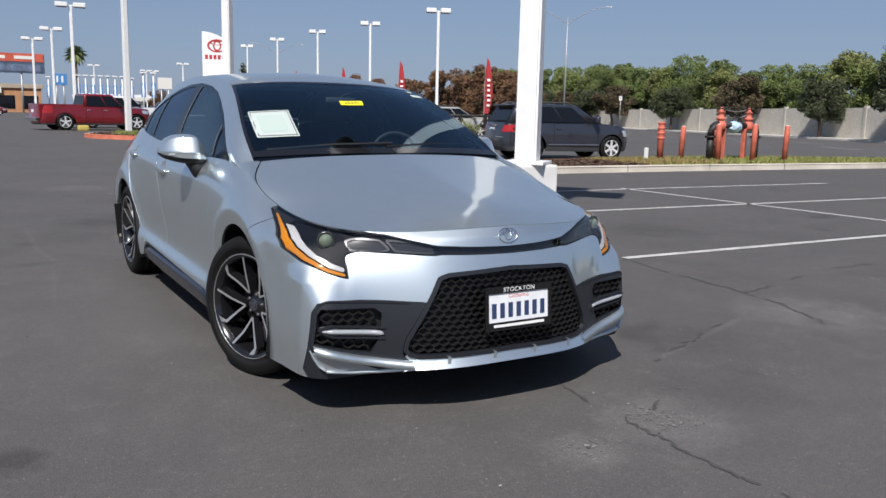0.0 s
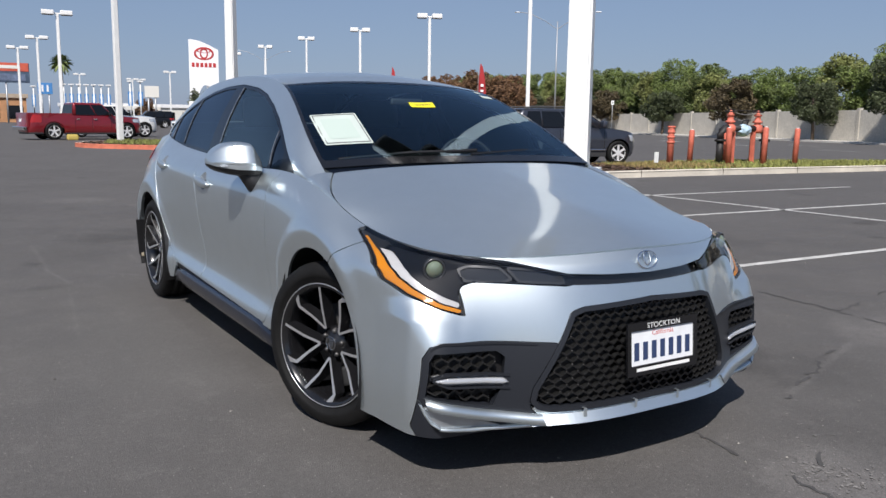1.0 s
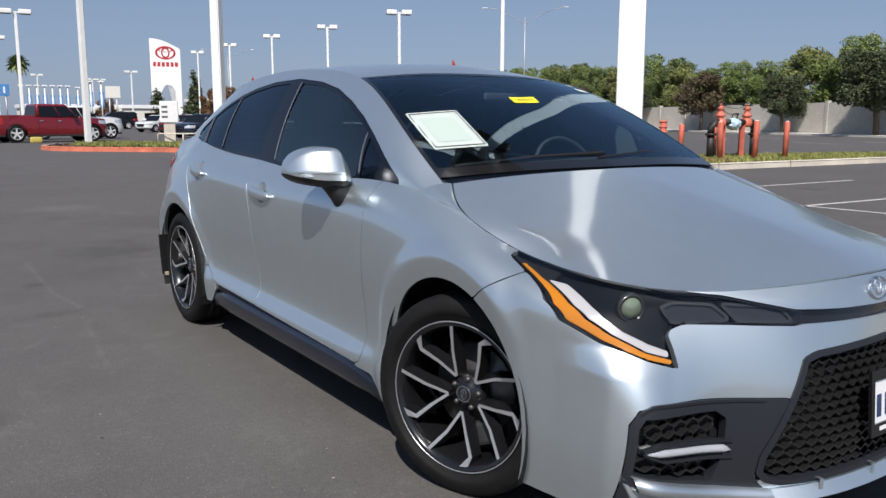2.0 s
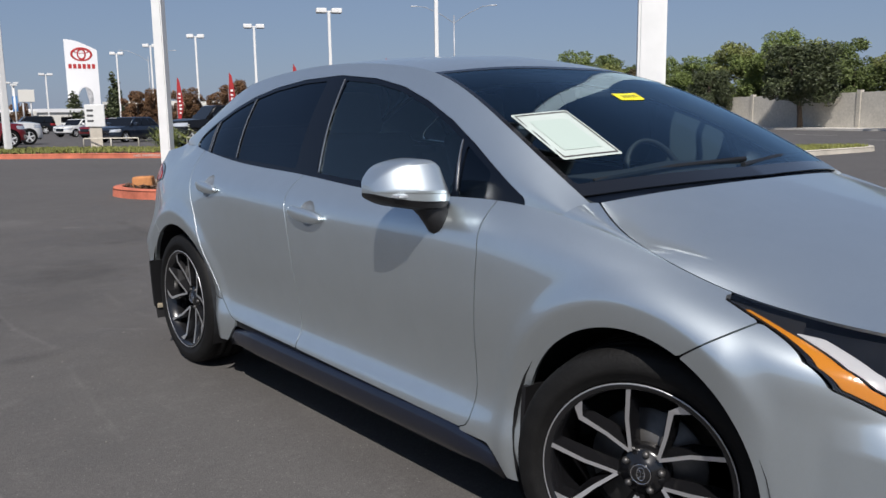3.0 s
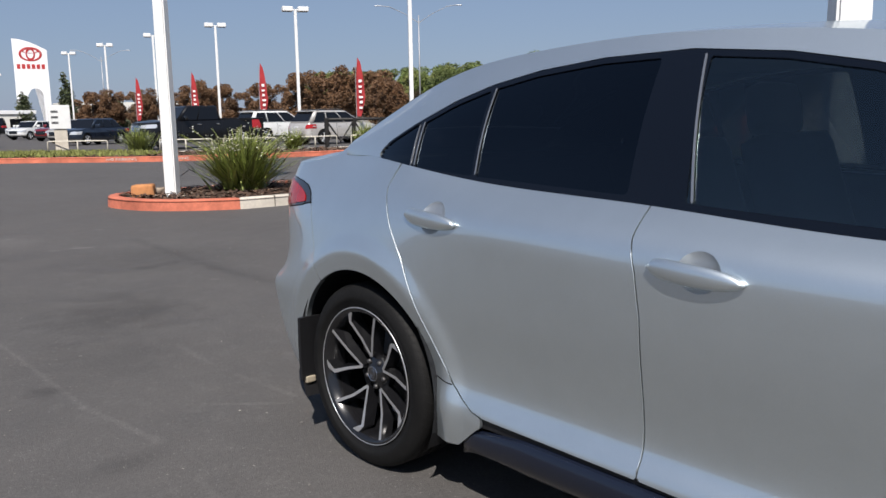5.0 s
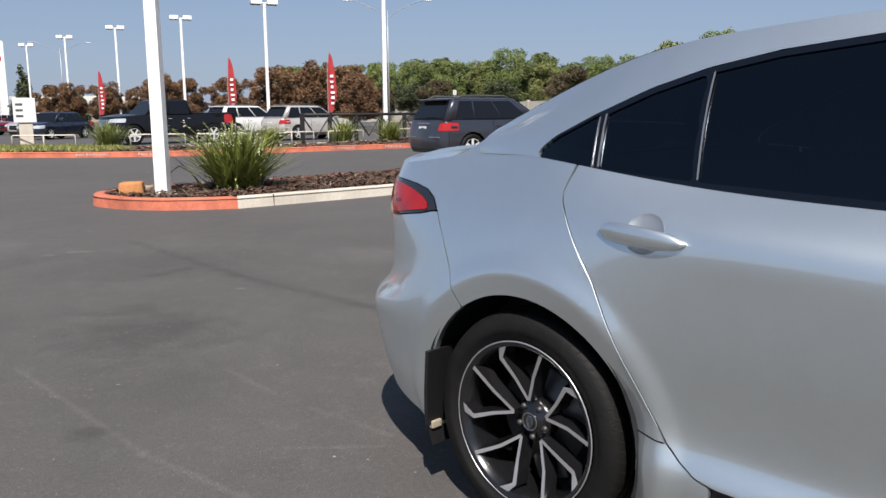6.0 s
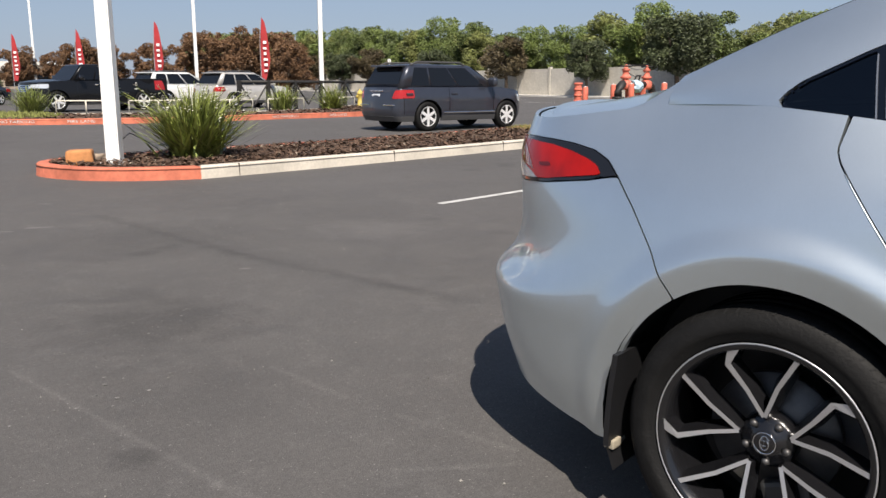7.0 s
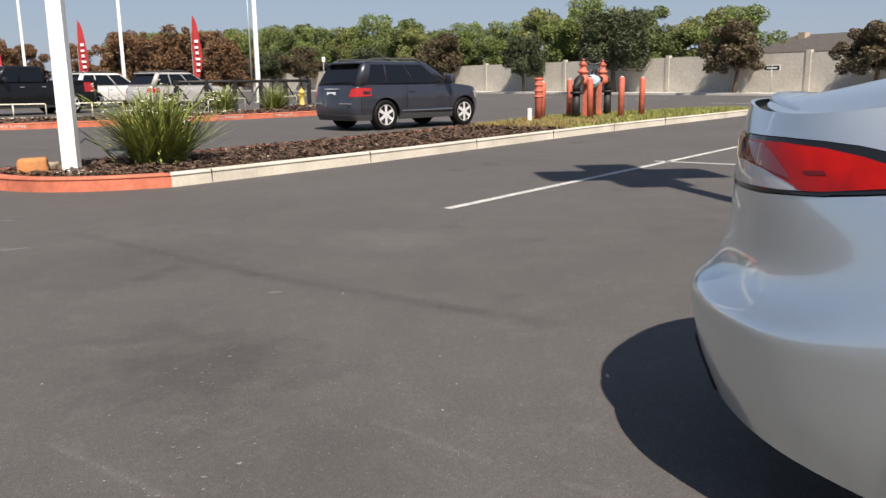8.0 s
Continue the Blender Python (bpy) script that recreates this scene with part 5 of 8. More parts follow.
def top_panels(car):
    t_h = ST[4]
    top = lambda t: skirt(t, np.full(len(t), VTOP))
    corner = np.array((.674, .272, .949))
    c1 = curve3([(0, .15, .985), (.36, .19, .976), (.56, .235, .962), tuple(corner)])
    # the hood's edge follows the fender's crown, then turns inwards to the cowl
    crown = [top(np.array([t]))[0] for t in np.linspace(t_h, belt_t(-.02), 5)]
    hood_edge = curve3([tuple(p) for p in crown] + [(.758, .10, .878), (.718, .20, .917), tuple(corner)])
    hood = coons(lambda u: top(u * t_h), c1, curve3([(0, -.772, .7415), (0, -.63, .800), (0, -.35, .872), (0, -.05, .94), (0, .15, .985)]), hood_edge)
    panel("hood", hood, np.linspace(-.994, .994, 90), np.linspace(.0035, .997, 70), None, M["paint"], car, "silver hood", depth=.007)
    # the fender's crown between the hood and the pillar's foot
    g0 = gutter([.31])[0]
    t_b = belt_t(-.02)
    wing_in = curve3([tuple(top(np.array([t_b]))[0]), (.758, .10, .878), (.718, .20, .917), tuple(corner)])
    g_foot, wing_end = gutter([.275])[0], belt_at(.31)
    wing = coons(wing_in, lambda u: top(t_b + u * (belt_t(.31) - t_b)), lambda w: np.repeat(top(np.array([t_b])), len(w), 0), curve3([tuple(corner), tuple(g_foot), tuple(g_low[0] * .65 + g_top[0] * .35 + (.02, 0, 0)), tuple(wing_end)]))
    X, F, n = cut_sheet(wing, np.linspace(.002, 1, 30), np.linspace(.03, 1, 12))
    for s in (1, -1):
        raw("fender_crown", X * np.array((s, 1, 1)), F if s > 0 else [f[::-1] for f in F], M["paint"], car, "", True)
    # windscreen
    gb = gutter([1.07])[0]
    base = curve3([(0, .20, .992), (.45, .25, .985), tuple(g0)])
    head = curve3([(0, 1.005, 1.353), (.33, 1.025, 1.346), tuple(gb)])
    ws = coons(base, head, curve3([(0, .20, .992), (0, .60, 1.192), (0, 1.005, 1.353)]), lambda w: gutter(.31 + w * (1.07 - .31)))
    U, W = np.linspace(-.985, .985, 60), np.linspace(0, 1, 40)
    g = panel("windshield", ws, U, W, None, M["glass_screen"], car, "clear windshield", depth=0)
    panel("windshield_band", ws, np.linspace(-1, 1, 100), np.linspace(-.01, 1.004, 80), lambda P, u, w: -np.maximum.reduce([np.abs(u) - .975, .05 - w, w - .972]), M["gloss_black"], g, "black ceramic edge band", depth=.004, lift=.0012)
    CAR["ws"] = ws
    # cowl
    cowl = coons(c1, base, curve3([(0, .15, .983), (0, .175, .975), (0, .20, .99)]), curve3([tuple(corner), tuple((corner + g0) / 2), tuple(g0)]))
    panel("cowl", cowl, np.linspace(-1, 1, 60), np.linspace(-.15, 1, 8), None, M["trim_black"], car, "black cowl panel", depth=0, lift=-.006)
    # roof
    gr = gutter([2.42])[0]
    back = curve3([(0, 2.50, 1.374), (.30, 2.475, 1.366), tuple(gr)])
    roof = coons(head, back, curve3([(0, 1.005, 1.353), (0, 1.18, 1.396), (0, 1.45, 1.424), (0, 1.8, 1.432), (0, 2.15, 1.418), (0, 2.5, 1.374)]), lambda w: gutter(1.07 + w * 1.35))
    panel("roof", roof, np.linspace(-1, 1, 70), np.linspace(.004, .998, 80), None, M["paint"], car, "silver roof", depth=.01)
    # rear window and boot lid
    ge = gutter([3.02])[0]
    foot = curve3([(0, 3.06, 1.146), (.30, 3.05, 1.140), tuple(ge)])
    rear = coons(back, foot, curve3([(0, 2.5, 1.374), (0, 2.79, 1.262), (0, 3.06, 1.146)]), lambda w: gutter(2.42 + w * .6))
    panel("rear_window", rear, np.linspace(-.93, .93, 50), np.linspace(.03, .97, 40), None, M["glass_dark"], car, "dark rear window", depth=0)
    panel("rear_window_band", rear, np.linspace(-1, 1, 80), np.linspace(0, 1, 50), lambda P, u, w: -np.maximum.reduce([np.abs(u) - .92, .05 - w, w - .95]), M["gloss_black"], car, "black edge band", depth=.003, lift=.001)
    t_a = belt_t(3.03)
    lid = coons(foot, lambda u: top(T_END - u * (T_END - ST[13])), curve3([(0, 3.06, 1.146), (0, 3.30, 1.092), (0, 3.565, 1.03)]), curve3([tuple(ge), tuple(belt_at(3.14) * (.985, 1, 1.004)), tuple(top(np.array([ST[13]]))[0])]))
    panel("trunk_lid", lid, np.linspace(-.99, .99, 70), np.linspace(.01, 1, 50), None, M["paint"], car, "silver trunk lid", depth=.012)
    # filler between pillar foot and lid
    fill = coons(lambda u: np.outer(1 - u, ge) + np.outer(u, belt_at(3.03)), lambda u: np.repeat(top(np.array([ST[13]])), len(u), 0) + np.outer(u, (.002, 0, 0)), curve3([tuple(ge), tuple(belt_at(3.14) * (.985, 1, 1.004)), tuple(top(np.array([ST[13]]))[0])]), lambda w: top(t_a + w * (ST[13] - t_a)))
    X, F, n = cut_sheet(fill, np.linspace(0.001, 1, 10), np.linspace(0, 1, 30))
    for s in (1, -1):
        raw("deck_edge", X * np.array((s, 1, 1)), F if s > 0 else [f[::-1] for f in F], M["paint"], car, "", True)
    # lip spoiler on the lid
    bm = bmesh.new()
    prev = None
    for x in np.linspace(-.60, .60, 50):
        u = abs(x) / .60
        yc = 3.605 - .20 * u ** 2.2
        z = 1.030 - .034 * u ** 2
        k = max(.08, 1 - u ** 8)
        ring = [bm.verts.new((x, yc - .13 * k, z - .012)), bm.verts.new((x, yc - .05, z + .010 * k)), bm.verts.new((x, yc, z + .018 * k)), bm.verts.new((x, yc + .006, z + .008 * k)), bm.verts.new((x, yc - .03, z - .022))]
        if prev:
            for i in range(5):
                bm.faces.new((prev[i], prev[(i + 1) % 5], ring[(i + 1) % 5], ring[i]))
        else:
            bm.faces.new(ring)
        prev = ring
    bm.faces.new(prev)
    part("lip_spoiler", bm, M["paint"], car, "silver lip spoiler", True)


CAR = {}


def front_details(car):
    # oval badge, a plain shape
    y = nose(0, .703)
    b = new("front_badge")
    b.parent = car
    tagged(b, "chrome oval badge on the nose")
    tilt = Matrix.Translation((0, y - .004, .705)) @ pose(0, 0, 0, 76) @ Matrix.Diagonal((1, .66, 1, 1))
    lathe("badge_ring", [(.041, 0), (.045, .005), (.050, 0)], M["chrome"], b, "", 40, tilt, True)
    lathe("badge_inner_ring", [(.013, 0), (.0155, .004), (.018, 0)], M["chrome"], b, "", 28, tilt @ pose(0, .006, 0) @ Matrix.Diagonal((1, 2.1, 1, 1)), True)
    lathe("badge_cross_ring", [(.024, 0), (.027, .004), (.030, 0)], M["chrome"], b, "", 32, tilt @ pose(0, .018, 0) @ Matrix.Diagonal((1.15, .55, 1, 1)), True)
    # licence plate in a dealer frame
    p = new("license_plate")
    p.parent = car
    tagged(p, "white license plate in a black dealer frame")
    m = Matrix.Translation((0, -.892, .428)) @ pose(0, 0, 0, 86)
    part("plate", box_bm(bmesh.new(), (-.152, -.076, -.001), (.152, .076, .001), 0, m), M["plate_white"], p, "white plate")
    bm = bmesh.new()
    for lo, hi in (((-.164, -.090, -.003), (.164, -.056, .006)), ((-.164, .060, -.003), (.164, .088, .006)), ((-.164, -.056, -.003), (-.148, .060, .006)), ((.148, -.056, -.003), (.164, .060, .006))):
        box_bm(bm, lo, hi, 0, m)
    part("plate_frame", bm, M["gloss_black"], p, "black plate frame")
    text_mesh("STOCKTON", .025, "frame_words", M["white_paint"], p, m @ pose(0, .073, .0068), 1.15)
    text_mesh("California", .024, "state_name", M["plate_red"], p, m @ pose(0, .046, .0016), 1.1)
    # the number and the web address stay plain bars
    for k in range(7):
        x = -.120 + k * .040
        part("number_bar", box_bm(bmesh.new(), (x - .011, -.040, .0012), (x + .011, .020, .0022), 0, m), M["plate_blue"], p, "dark blue bar")
    part("frame_bar", box_bm(bmesh.new(), (-.125, -.076, .0062), (.125, -.065, .0070), 0, m), M["white_paint"], p, "white bar")
    # wipers
    for pts in (((-.62, .34, .985), (-.30, .30, 1.012), (.02, .27, 1.022)), ((-.02, .25, 1.005), (.30, .31, 1.018), (.62, .40, 1.01))):
        w = new("wiper")
        w.parent = car
        tagged(w, "black windshield wiper")
        tube("wiper_arm", [tuple(np.array(p) + (0, 0, .012)) for p in pts], .009, M["black_plastic"], w, "", 6)
        tube("wiper_blade", [tuple(np.array(p) + (.02, .03, .004)) for p in pts], .007, M["black_plastic"], w, "", 6)


def seat(car, x, y, w=.50, back=.62, name="front_seat"):
    s = new(name)
    s.parent = car
    tagged(s, "dark cloth seat with lighter bolsters")
    part("cushion", box_bm(bmesh.new(), (x - w / 2, y - .25, .42), (x + w / 2, y + .27, .58), .05), M["seat"], s, "", True)
    part("backrest", box_bm(bmesh.new(), (-w / 2, -.06, 0), (w / 2, .07, back), .05, Matrix.Translation((x, y + .30, .52)) @ pose(0, 0, 0, -18)), M["seat"], s, "", True)
    if name == "front_seat":
        part("headrest", box_bm(bmesh.new(), (-.13, -.05, 0), (.13, .06, .19), .05, Matrix.Translation((x, y + .52, 1.10)) @ pose(0, 0, 0, -10)), M["seat_light"], s, "", True)


def interior(car):
    part("dashboard", dashboard(), M["dash"], car, "dark dashboard", True)
    seat(car, -.37, 1.35)
    seat(car, .37, 1.35)
    seat(car, 0, 2.25, 1.20, .55, "rear_bench")
    m = Matrix.Translation((.37, .84, .905)) @ pose(0, 0, 0, 66)
    st = lathe("steering_wheel", [(.172, 0), (.176, .012), (.188, .012), (.190, 0), (.186, -.012), (.176, -.012)], M["dash"], car, "black steering wheel", 36, m, True)
    part("wheel_hub", box_bm(bmesh.new(), (-.17, -.03, -.02), (.17, .05, .01), .01, m), M["dash"], st)
    part("cabin_floor", box_bm(bmesh.new(), (-.72, .30, .30), (.72, 2.6, .40)), M["dash"], car, "dark cabin floor")
    part("headliner", box_bm(bmesh.new(), (-.47, 1.16, 1.330), (.47, 2.28, 1.340)), M["headliner"], car, "grey headliner")
    part("parcel_shelf", box_bm(bmesh.new(), (-.58, 2.5, .98), (.58, 3.02, 1.02)), M["dash"], car, "dark parcel shelf")
    part("rear_view_mirror", box_bm(bmesh.new(), (-.09, .86, 1.235), (.09, .88, 1.270), .01), M["dash"], car, "black rear view mirror", True)


def dashboard():
    bm = bmesh.new()
    prof = [(.34, .80), (.38, .955), (.55, .985), (.78, .975), (.88, .93), (.90, .80), (.86, .62), (.40, .60)]
    rings = []
    for x in np.linspace(-.70, .70, 13):
        up = .03 * math.exp(-((x - .37) / .2) ** 2)
        rings.append([bm.verts.new((x, y + .12 * (x / .7) ** 2 * (1 if y < .5 else .3), z + (up if z > .94 else 0) - .03 * (x / .7) ** 2)) for y, z in prof])
    for r0, r1 in zip(rings, rings[1:]):
        for k in range(8):
            bm.faces.new((r0[k], r0[(k + 1) % 8], r1[(k + 1) % 8], r1[k]))
    bm.faces.new(rings[0])
    bm.faces.new(rings[-1][::-1])
    return bm


def screen_sheet(name, poly, material, parent, label="", lift=-.006):
    """A sheet stuck to the inside of the windshield; the outline is in its own width and height shares."""
    f = poly_sd(poly)
    xs = [p[0] for p in poly]
    ys = [p[1] for p in poly]
    return panel(name, CAR["ws"], np.linspace(min(xs) - .01, max(xs) + .01, 40), np.linspace(min(ys) - .01, max(ys) + .01, 40), lambda P, u, w: f(u, w), material, parent, label, depth=0, lift=lift)


def stickers(car):
    g = [o for o in car.children if o.name.startswith("windshield") and "band" not in o.name][0]
    outer = [(-.935, .497), (-.616, .506), (-.618, .184), (-.916, .182)]
    cx, cy = sum(p[0] for p in outer) / 4, sum(p[1] for p in outer) / 4
    grow = lambda k: [(cx + (x - cx) * k, cy + (y - cy) * k) for x, y in outer]
    sh = screen_sheet("price_sheet", outer, M["paper"], g, "white printed sheet taped behind the windshield", .002)
    fr = poly_sd(grow(.93))
    fi = poly_sd(grow(.885))
    panel("sheet_border", CAR["ws"], np.linspace(-.99, -.44, 70), np.linspace(.17, .56, 70), lambda P, u, w: np.maximum(fr(u, w), -fi(u, w)), M["sheet_line"], sh, "", depth=0, lift=.0035)
    block = poly_sd([(-.872, .235), (-.675, .235), (-.68, .44), (-.88, .44)])
    panel("sheet_print", CAR["ws"], np.linspace(-.99, -.44, 40), np.linspace(.17, .56, 40), lambda P, u, w: block(u, w), M["print_green"], sh, "faint green print", depth=0, lift=.0035)
    st = screen_sheet("stock_sticker", [(-.13, .592), (.085, .600), (.11, .672), (-.115, .660)], M["yellow_sticker"], g, "yellow stock number sticker", .002)
    P = CAR["ws"](np.array([-.012, .04, -.010]), np.array([.630, .633, .66]))
    o, ax, ay = Vector(P[0]), (Vector(P[1]) - Vector(P[0])).normalized(), (Vector(P[2]) - Vector(P[0])).normalized()
    az = ax.cross(ay)
    m = Matrix((ax, ay, az)).transposed().to_4x4()
    text_mesh("20325", .03, "stock_number", M["sheet_line"], st, Matrix.Translation(o + az * .004) @ m, 1.3)
    for pl in ([(.80, .80), (.93, .80), (.93, .85), (.80, .85)], [(.84, .90), (.90, .90), (.90, .94), (.84, .94)]):
        screen_sheet("corner_label", pl, M["paper"], g, "small white label in the corner", .002)


def wheel(car, place, side, spin, steer=0):
    """An alloy wheel with five forked spokes; the outside looks along +z before it is turned out."""
    w = new("wheel")
    w.parent = car
    w.matrix_world = Matrix.Translation(place) @ pose(0, 0, 0, 0, 0, steer) @ (pose(0, 0, 0, 0, 90, 0) if side > 0 else pose(0, 0, 0, 0, -90, 0))
    tagged(w, "black and machined alloy wheel with low tyre")
    # tyre with shoulder and tread grooves
    prof = [(.236, -.098), (.244, -.106), (.275, -.114), (.300, -.108), (.312, -.097), (.3175, -.082)]
    for z in (-.045, 0.0, .045):
        prof += [(.3185, z - .006), (.311, z - .005), (.311, z + .005), (.3185, z + .006)]
    prof += [(.3175, .082), (.312, .097), (.300, .108), (.275, .114), (.262, .1135), (.260, .111), (.244, .106), (.236, .098)]
    tyre = lathe("tyre", prof, M["tyre"], w, "black low-profile tyre", 72, None, True)
    bm = bmesh.new()
    strip = [(.3186, .058), (.3181, .082), (.3127, .097), (.3045, .1055)]
    for k in range(72):
        for sgn in (-1, 1):
            prev = None
            for i, (r, z) in enumerate(strip):
                a = 2 * math.pi * k / 72 + .02 * i * sgn
                pr = [bm.verts.new(((r + .0004) * math.cos(a + o), (r + .0004) * math.sin(a + o), sgn * (z + .0004))) for o in (-.0045, .0045)]
                if prev:
                    bm.faces.new((prev[0], prev[1], pr[1], pr[0]))
                prev = pr
    tagged(part("tread_pattern", bm, M["tread"], tyre), kind="stuff")
    rim = lathe("rim", [(.232, .100), (.238, .104), (.238, .108), (.232, .109), (.222, .104), (.212, .060), (.205, -.02), (.215, -.09), (.236, -.10), (.236, .095)], M["rim_black"], w, "black wheel rim", 72, None, True)
    lathe("rim_lip", [(.2340, .1055), (.2352, .1090), (.2368, .1100), (.2388, .108), (.237, .105)], M["machined"], rim, "machined rim edge", 72, None, True)
    lathe("brake_disc", [(.0, .005), (.145, .005), (.147, .0), (.147, -.012), (.07, -.014)], M["steel"], w, "grey brake disc", 48)
    part("brake_caliper", box_bm(bmesh.new(), (.10, -.055, -.03), (.175, .055, .035), .012, pose(0, 0, 0, 0, 0, 200)), M["steel_dark"], w, "dark brake caliper")
    hub = lathe("hub", [(.0, .066), (.030, .066), (.034, .060), (.052, .054), (.062, .044), (.066, .02)], M["rim_black"], w, "black hub", 40)
    cap = lathe("centre_cap", [(.0, .0685), (.024, .0685), (.0275, .066), (.029, .060)], M["gloss_black"], hub, "black centre cap", 32)
    lathe("cap_ring", [(.0225, .0685), (.0245, .0700), (.0265, .0685)], M["chrome"], cap, "", 32, None, True)
    for rx, ry, oy in ((.016, .010, 0), (.006, .010, 0), (.010, .005, .005)):
        lathe("cap_mark", [(.9, .0685), (1.0, .0695), (1.12, .0685)], M["chrome"], cap, "", 24, Matrix.Translation((0, oy, 0)) @ Matrix.Diagonal((rx, ry, 1, 1)), True)
    for k in range(5):
        a = radians(spin + 36 + 72 * k)
        m = Matrix.Translation((.047 * math.cos(a), .047 * math.sin(a), .046))
        lathe("lug_nut", [(.0, .018), (.007, .017), (.0095, .012), (.010, 0)], M["steel"], hub, "steel lug nut", 6, m)
    for k in range(5):
        base = spin + 72 * k
        for kind in (0, 1):
            if kind == 0:      # straight arm
                line = [(.060, base + 1), (.14, base - 12.5), (.229, base - 20)]
            else:              # arm with an elbow near the rim
                line = [(.060, base + 3), (.125, base + 17), (.192, base + 23), (.212, base + 18.5), (.229, base + 14)]
            P = []
            for i, (r, ang) in enumerate(line):
                z = .060 + .042 * (r / .225) ** 1.5
                P.append(Vector((r * math.cos(radians(ang)), r * math.sin(radians(ang)), z)))
            spoke_arm(w, P, kind == 1)
    return w


def spoke_arm(w, P, elbow=False):
    """A forked spoke's arm: narrow machined face over a wide dark flank."""
    bm, bf = bmesh.new(), bmesh.new()
    prev = pf = None
    for i, p in enumerate(P):
        d = (P[min(i + 1, len(P) - 1)] - P[max(i - 1, 0)])
        d.z = 0
        d.normalize()
        s = Vector((-d.y, d.x, 0))
        r = Vector((p.x, p.y, 0)).length
        half = (.0040 + .0016 * (r / .225)) * (1.7 if elbow and r > .20 else (1.25 if elbow and r > .15 else 1.0))
        flank = .010 + .008 * (1 - abs(r - .14) / .14)
        ring = [bm.verts.new(p + s * half), bm.verts.new(p - s * half), bm.verts.new(p - s * flank - Vector((0, 0, .040))), bm.verts.new(p + s * flank - Vector((0, 0, .040)))]
        top = [bf.verts.new(p + s * half + Vector((0, 0, .0012))), bf.verts.new(p - s * half + Vector((0, 0, .0012))), bf.verts.new(p - s * half), bf.verts.new(p + s * half)]
        for b, new_ring, old in ((bm, ring, prev), (bf, top, pf)):
            if old:
                for k in range(4):
                    b.faces.new((old[k], old[(k + 1) % 4], new_ring[(k + 1) % 4], new_ring[k]))
            else:
                b.faces.new(new_ring[::-1])
        prev, pf = ring, top
    bm.faces.new(prev)
    bf.faces.new(pf)
    sp = part("spoke", bm, M["rim_black"], w, "black spoke arm")
    part("spoke_face", bf, M["machined"], sp, "machined spoke face")


build_sedan()

# ---------------------------------------------------------------- lot light poles
def concrete_foot(x, y, half, h):
    bm = box_bm(bmesh.new(), (x - half, y - half, 0), (x + half, y + half, h), .02, None)
    return tagged(part("pole_footing", bm, M["white_foot"]), "white painted square concrete footing under a light pole", "footing", kind="structure")


M["white_foot"] = mat("white_foot", (.72, .71, .68), .8, scale=3, vary=.12, bump=.2, bump_scale=40)
foot = concrete_foot(2.61, 2.55, .20, .76)
light_pole((2.60, 2.54), 5.62, 40, .10, 4, .76, "white square steel light pole with four heads beside the sedan")
light_pole((2.62, 11.85), 6.6, 40, .085, 2, .12, "white square steel light pole on the mulch island")
light_pole((4.4, 31.7), 9.0, 10, .11, 2, .13)
pole_far = light_pole((30.55, 39.3), 9.6, -28, .12, 2)
for x, y, tall in ((33.7, 56.8, 1.0), (36.6, 75.6, 1.07), (38.9, 95.4, 1.15), (40.5, 114.6, 1.19), (42.2, 134, 1.22)):
    copy_thing(pole_far, pose(x, y, 0, 0, 0, -24) @ Matrix.Diagonal((1, 1, tall, 1)))
for x, y, tall in ((6.35, 63, .87), (7.6, 88, .90), (6.2, 92, .82), (22, 161, .90), (33.2, 141, .90), (33.4, 165, .86), (31.0, 160, .84)):
    copy_thing(pole_far, pose(x, y, 0, 0, 0, -8) @ Matrix.Diagonal((1, 1, tall, 1)))


def street_light(x, y, turn, h=13.4, reach=4.6):
    s = thing("street_light", (x, y, 0), "tall galvanised street light with two curved arms", "street light", group="street lights", turn=turn)
    tube("mast", [(0, 0, 0), (0, 0, h * .5), (0, 0, h)], [.11, .09, .06], M["galvanised"], s, "", 10)
    for k in (1, -1):
        a = tube("arm", [(0, 0, h - .9), (k * reach * .35, 0, h + .15), (k * reach * .75, 0, h + 1.0), (k * reach, 0, h + 1.15)], .04, M["galvanised"], s, "curved arm", 6)
        part("luminaire", box_bm(bmesh.new(), (-.34, -.11, -.07), (.34, .11, .05), .03, Matrix.Translation((k * (reach + .3), 0, h + 1.15))), M["galvanised"], a, "flat luminaire")
    return s


M["galvanised"] = mat("galvanised", (.42, .43, .44), .5, .6, scale=5, vary=.1)
street_light(64.2, 77.2, -40)
street_light(56.0, 158.0, -30)

# ---------------------------------------------------------------- the block wall and its walk
WALL_A, WALL_B = Vector((43.5, 0)), Vector((100.0, 143.0))
w_dir = (WALL_B - WALL_A).normalized()
w_out = Vector((w_dir.y, -w_dir.x))          # away from the lot
w_turn = math.degrees(math.atan2(w_dir.y, w_dir.x))


def along(d, off=0.0, z=0.0):
    p = WALL_A + w_dir * d + w_out * off
    return (p.x, p.y, z)


def strip_outline(d0, d1, o0, o1):
    return [along(d0, o0)[:2], along(d0, o1)[:2], along(d1, o1)[:2], along(d1, o0)[:2]]


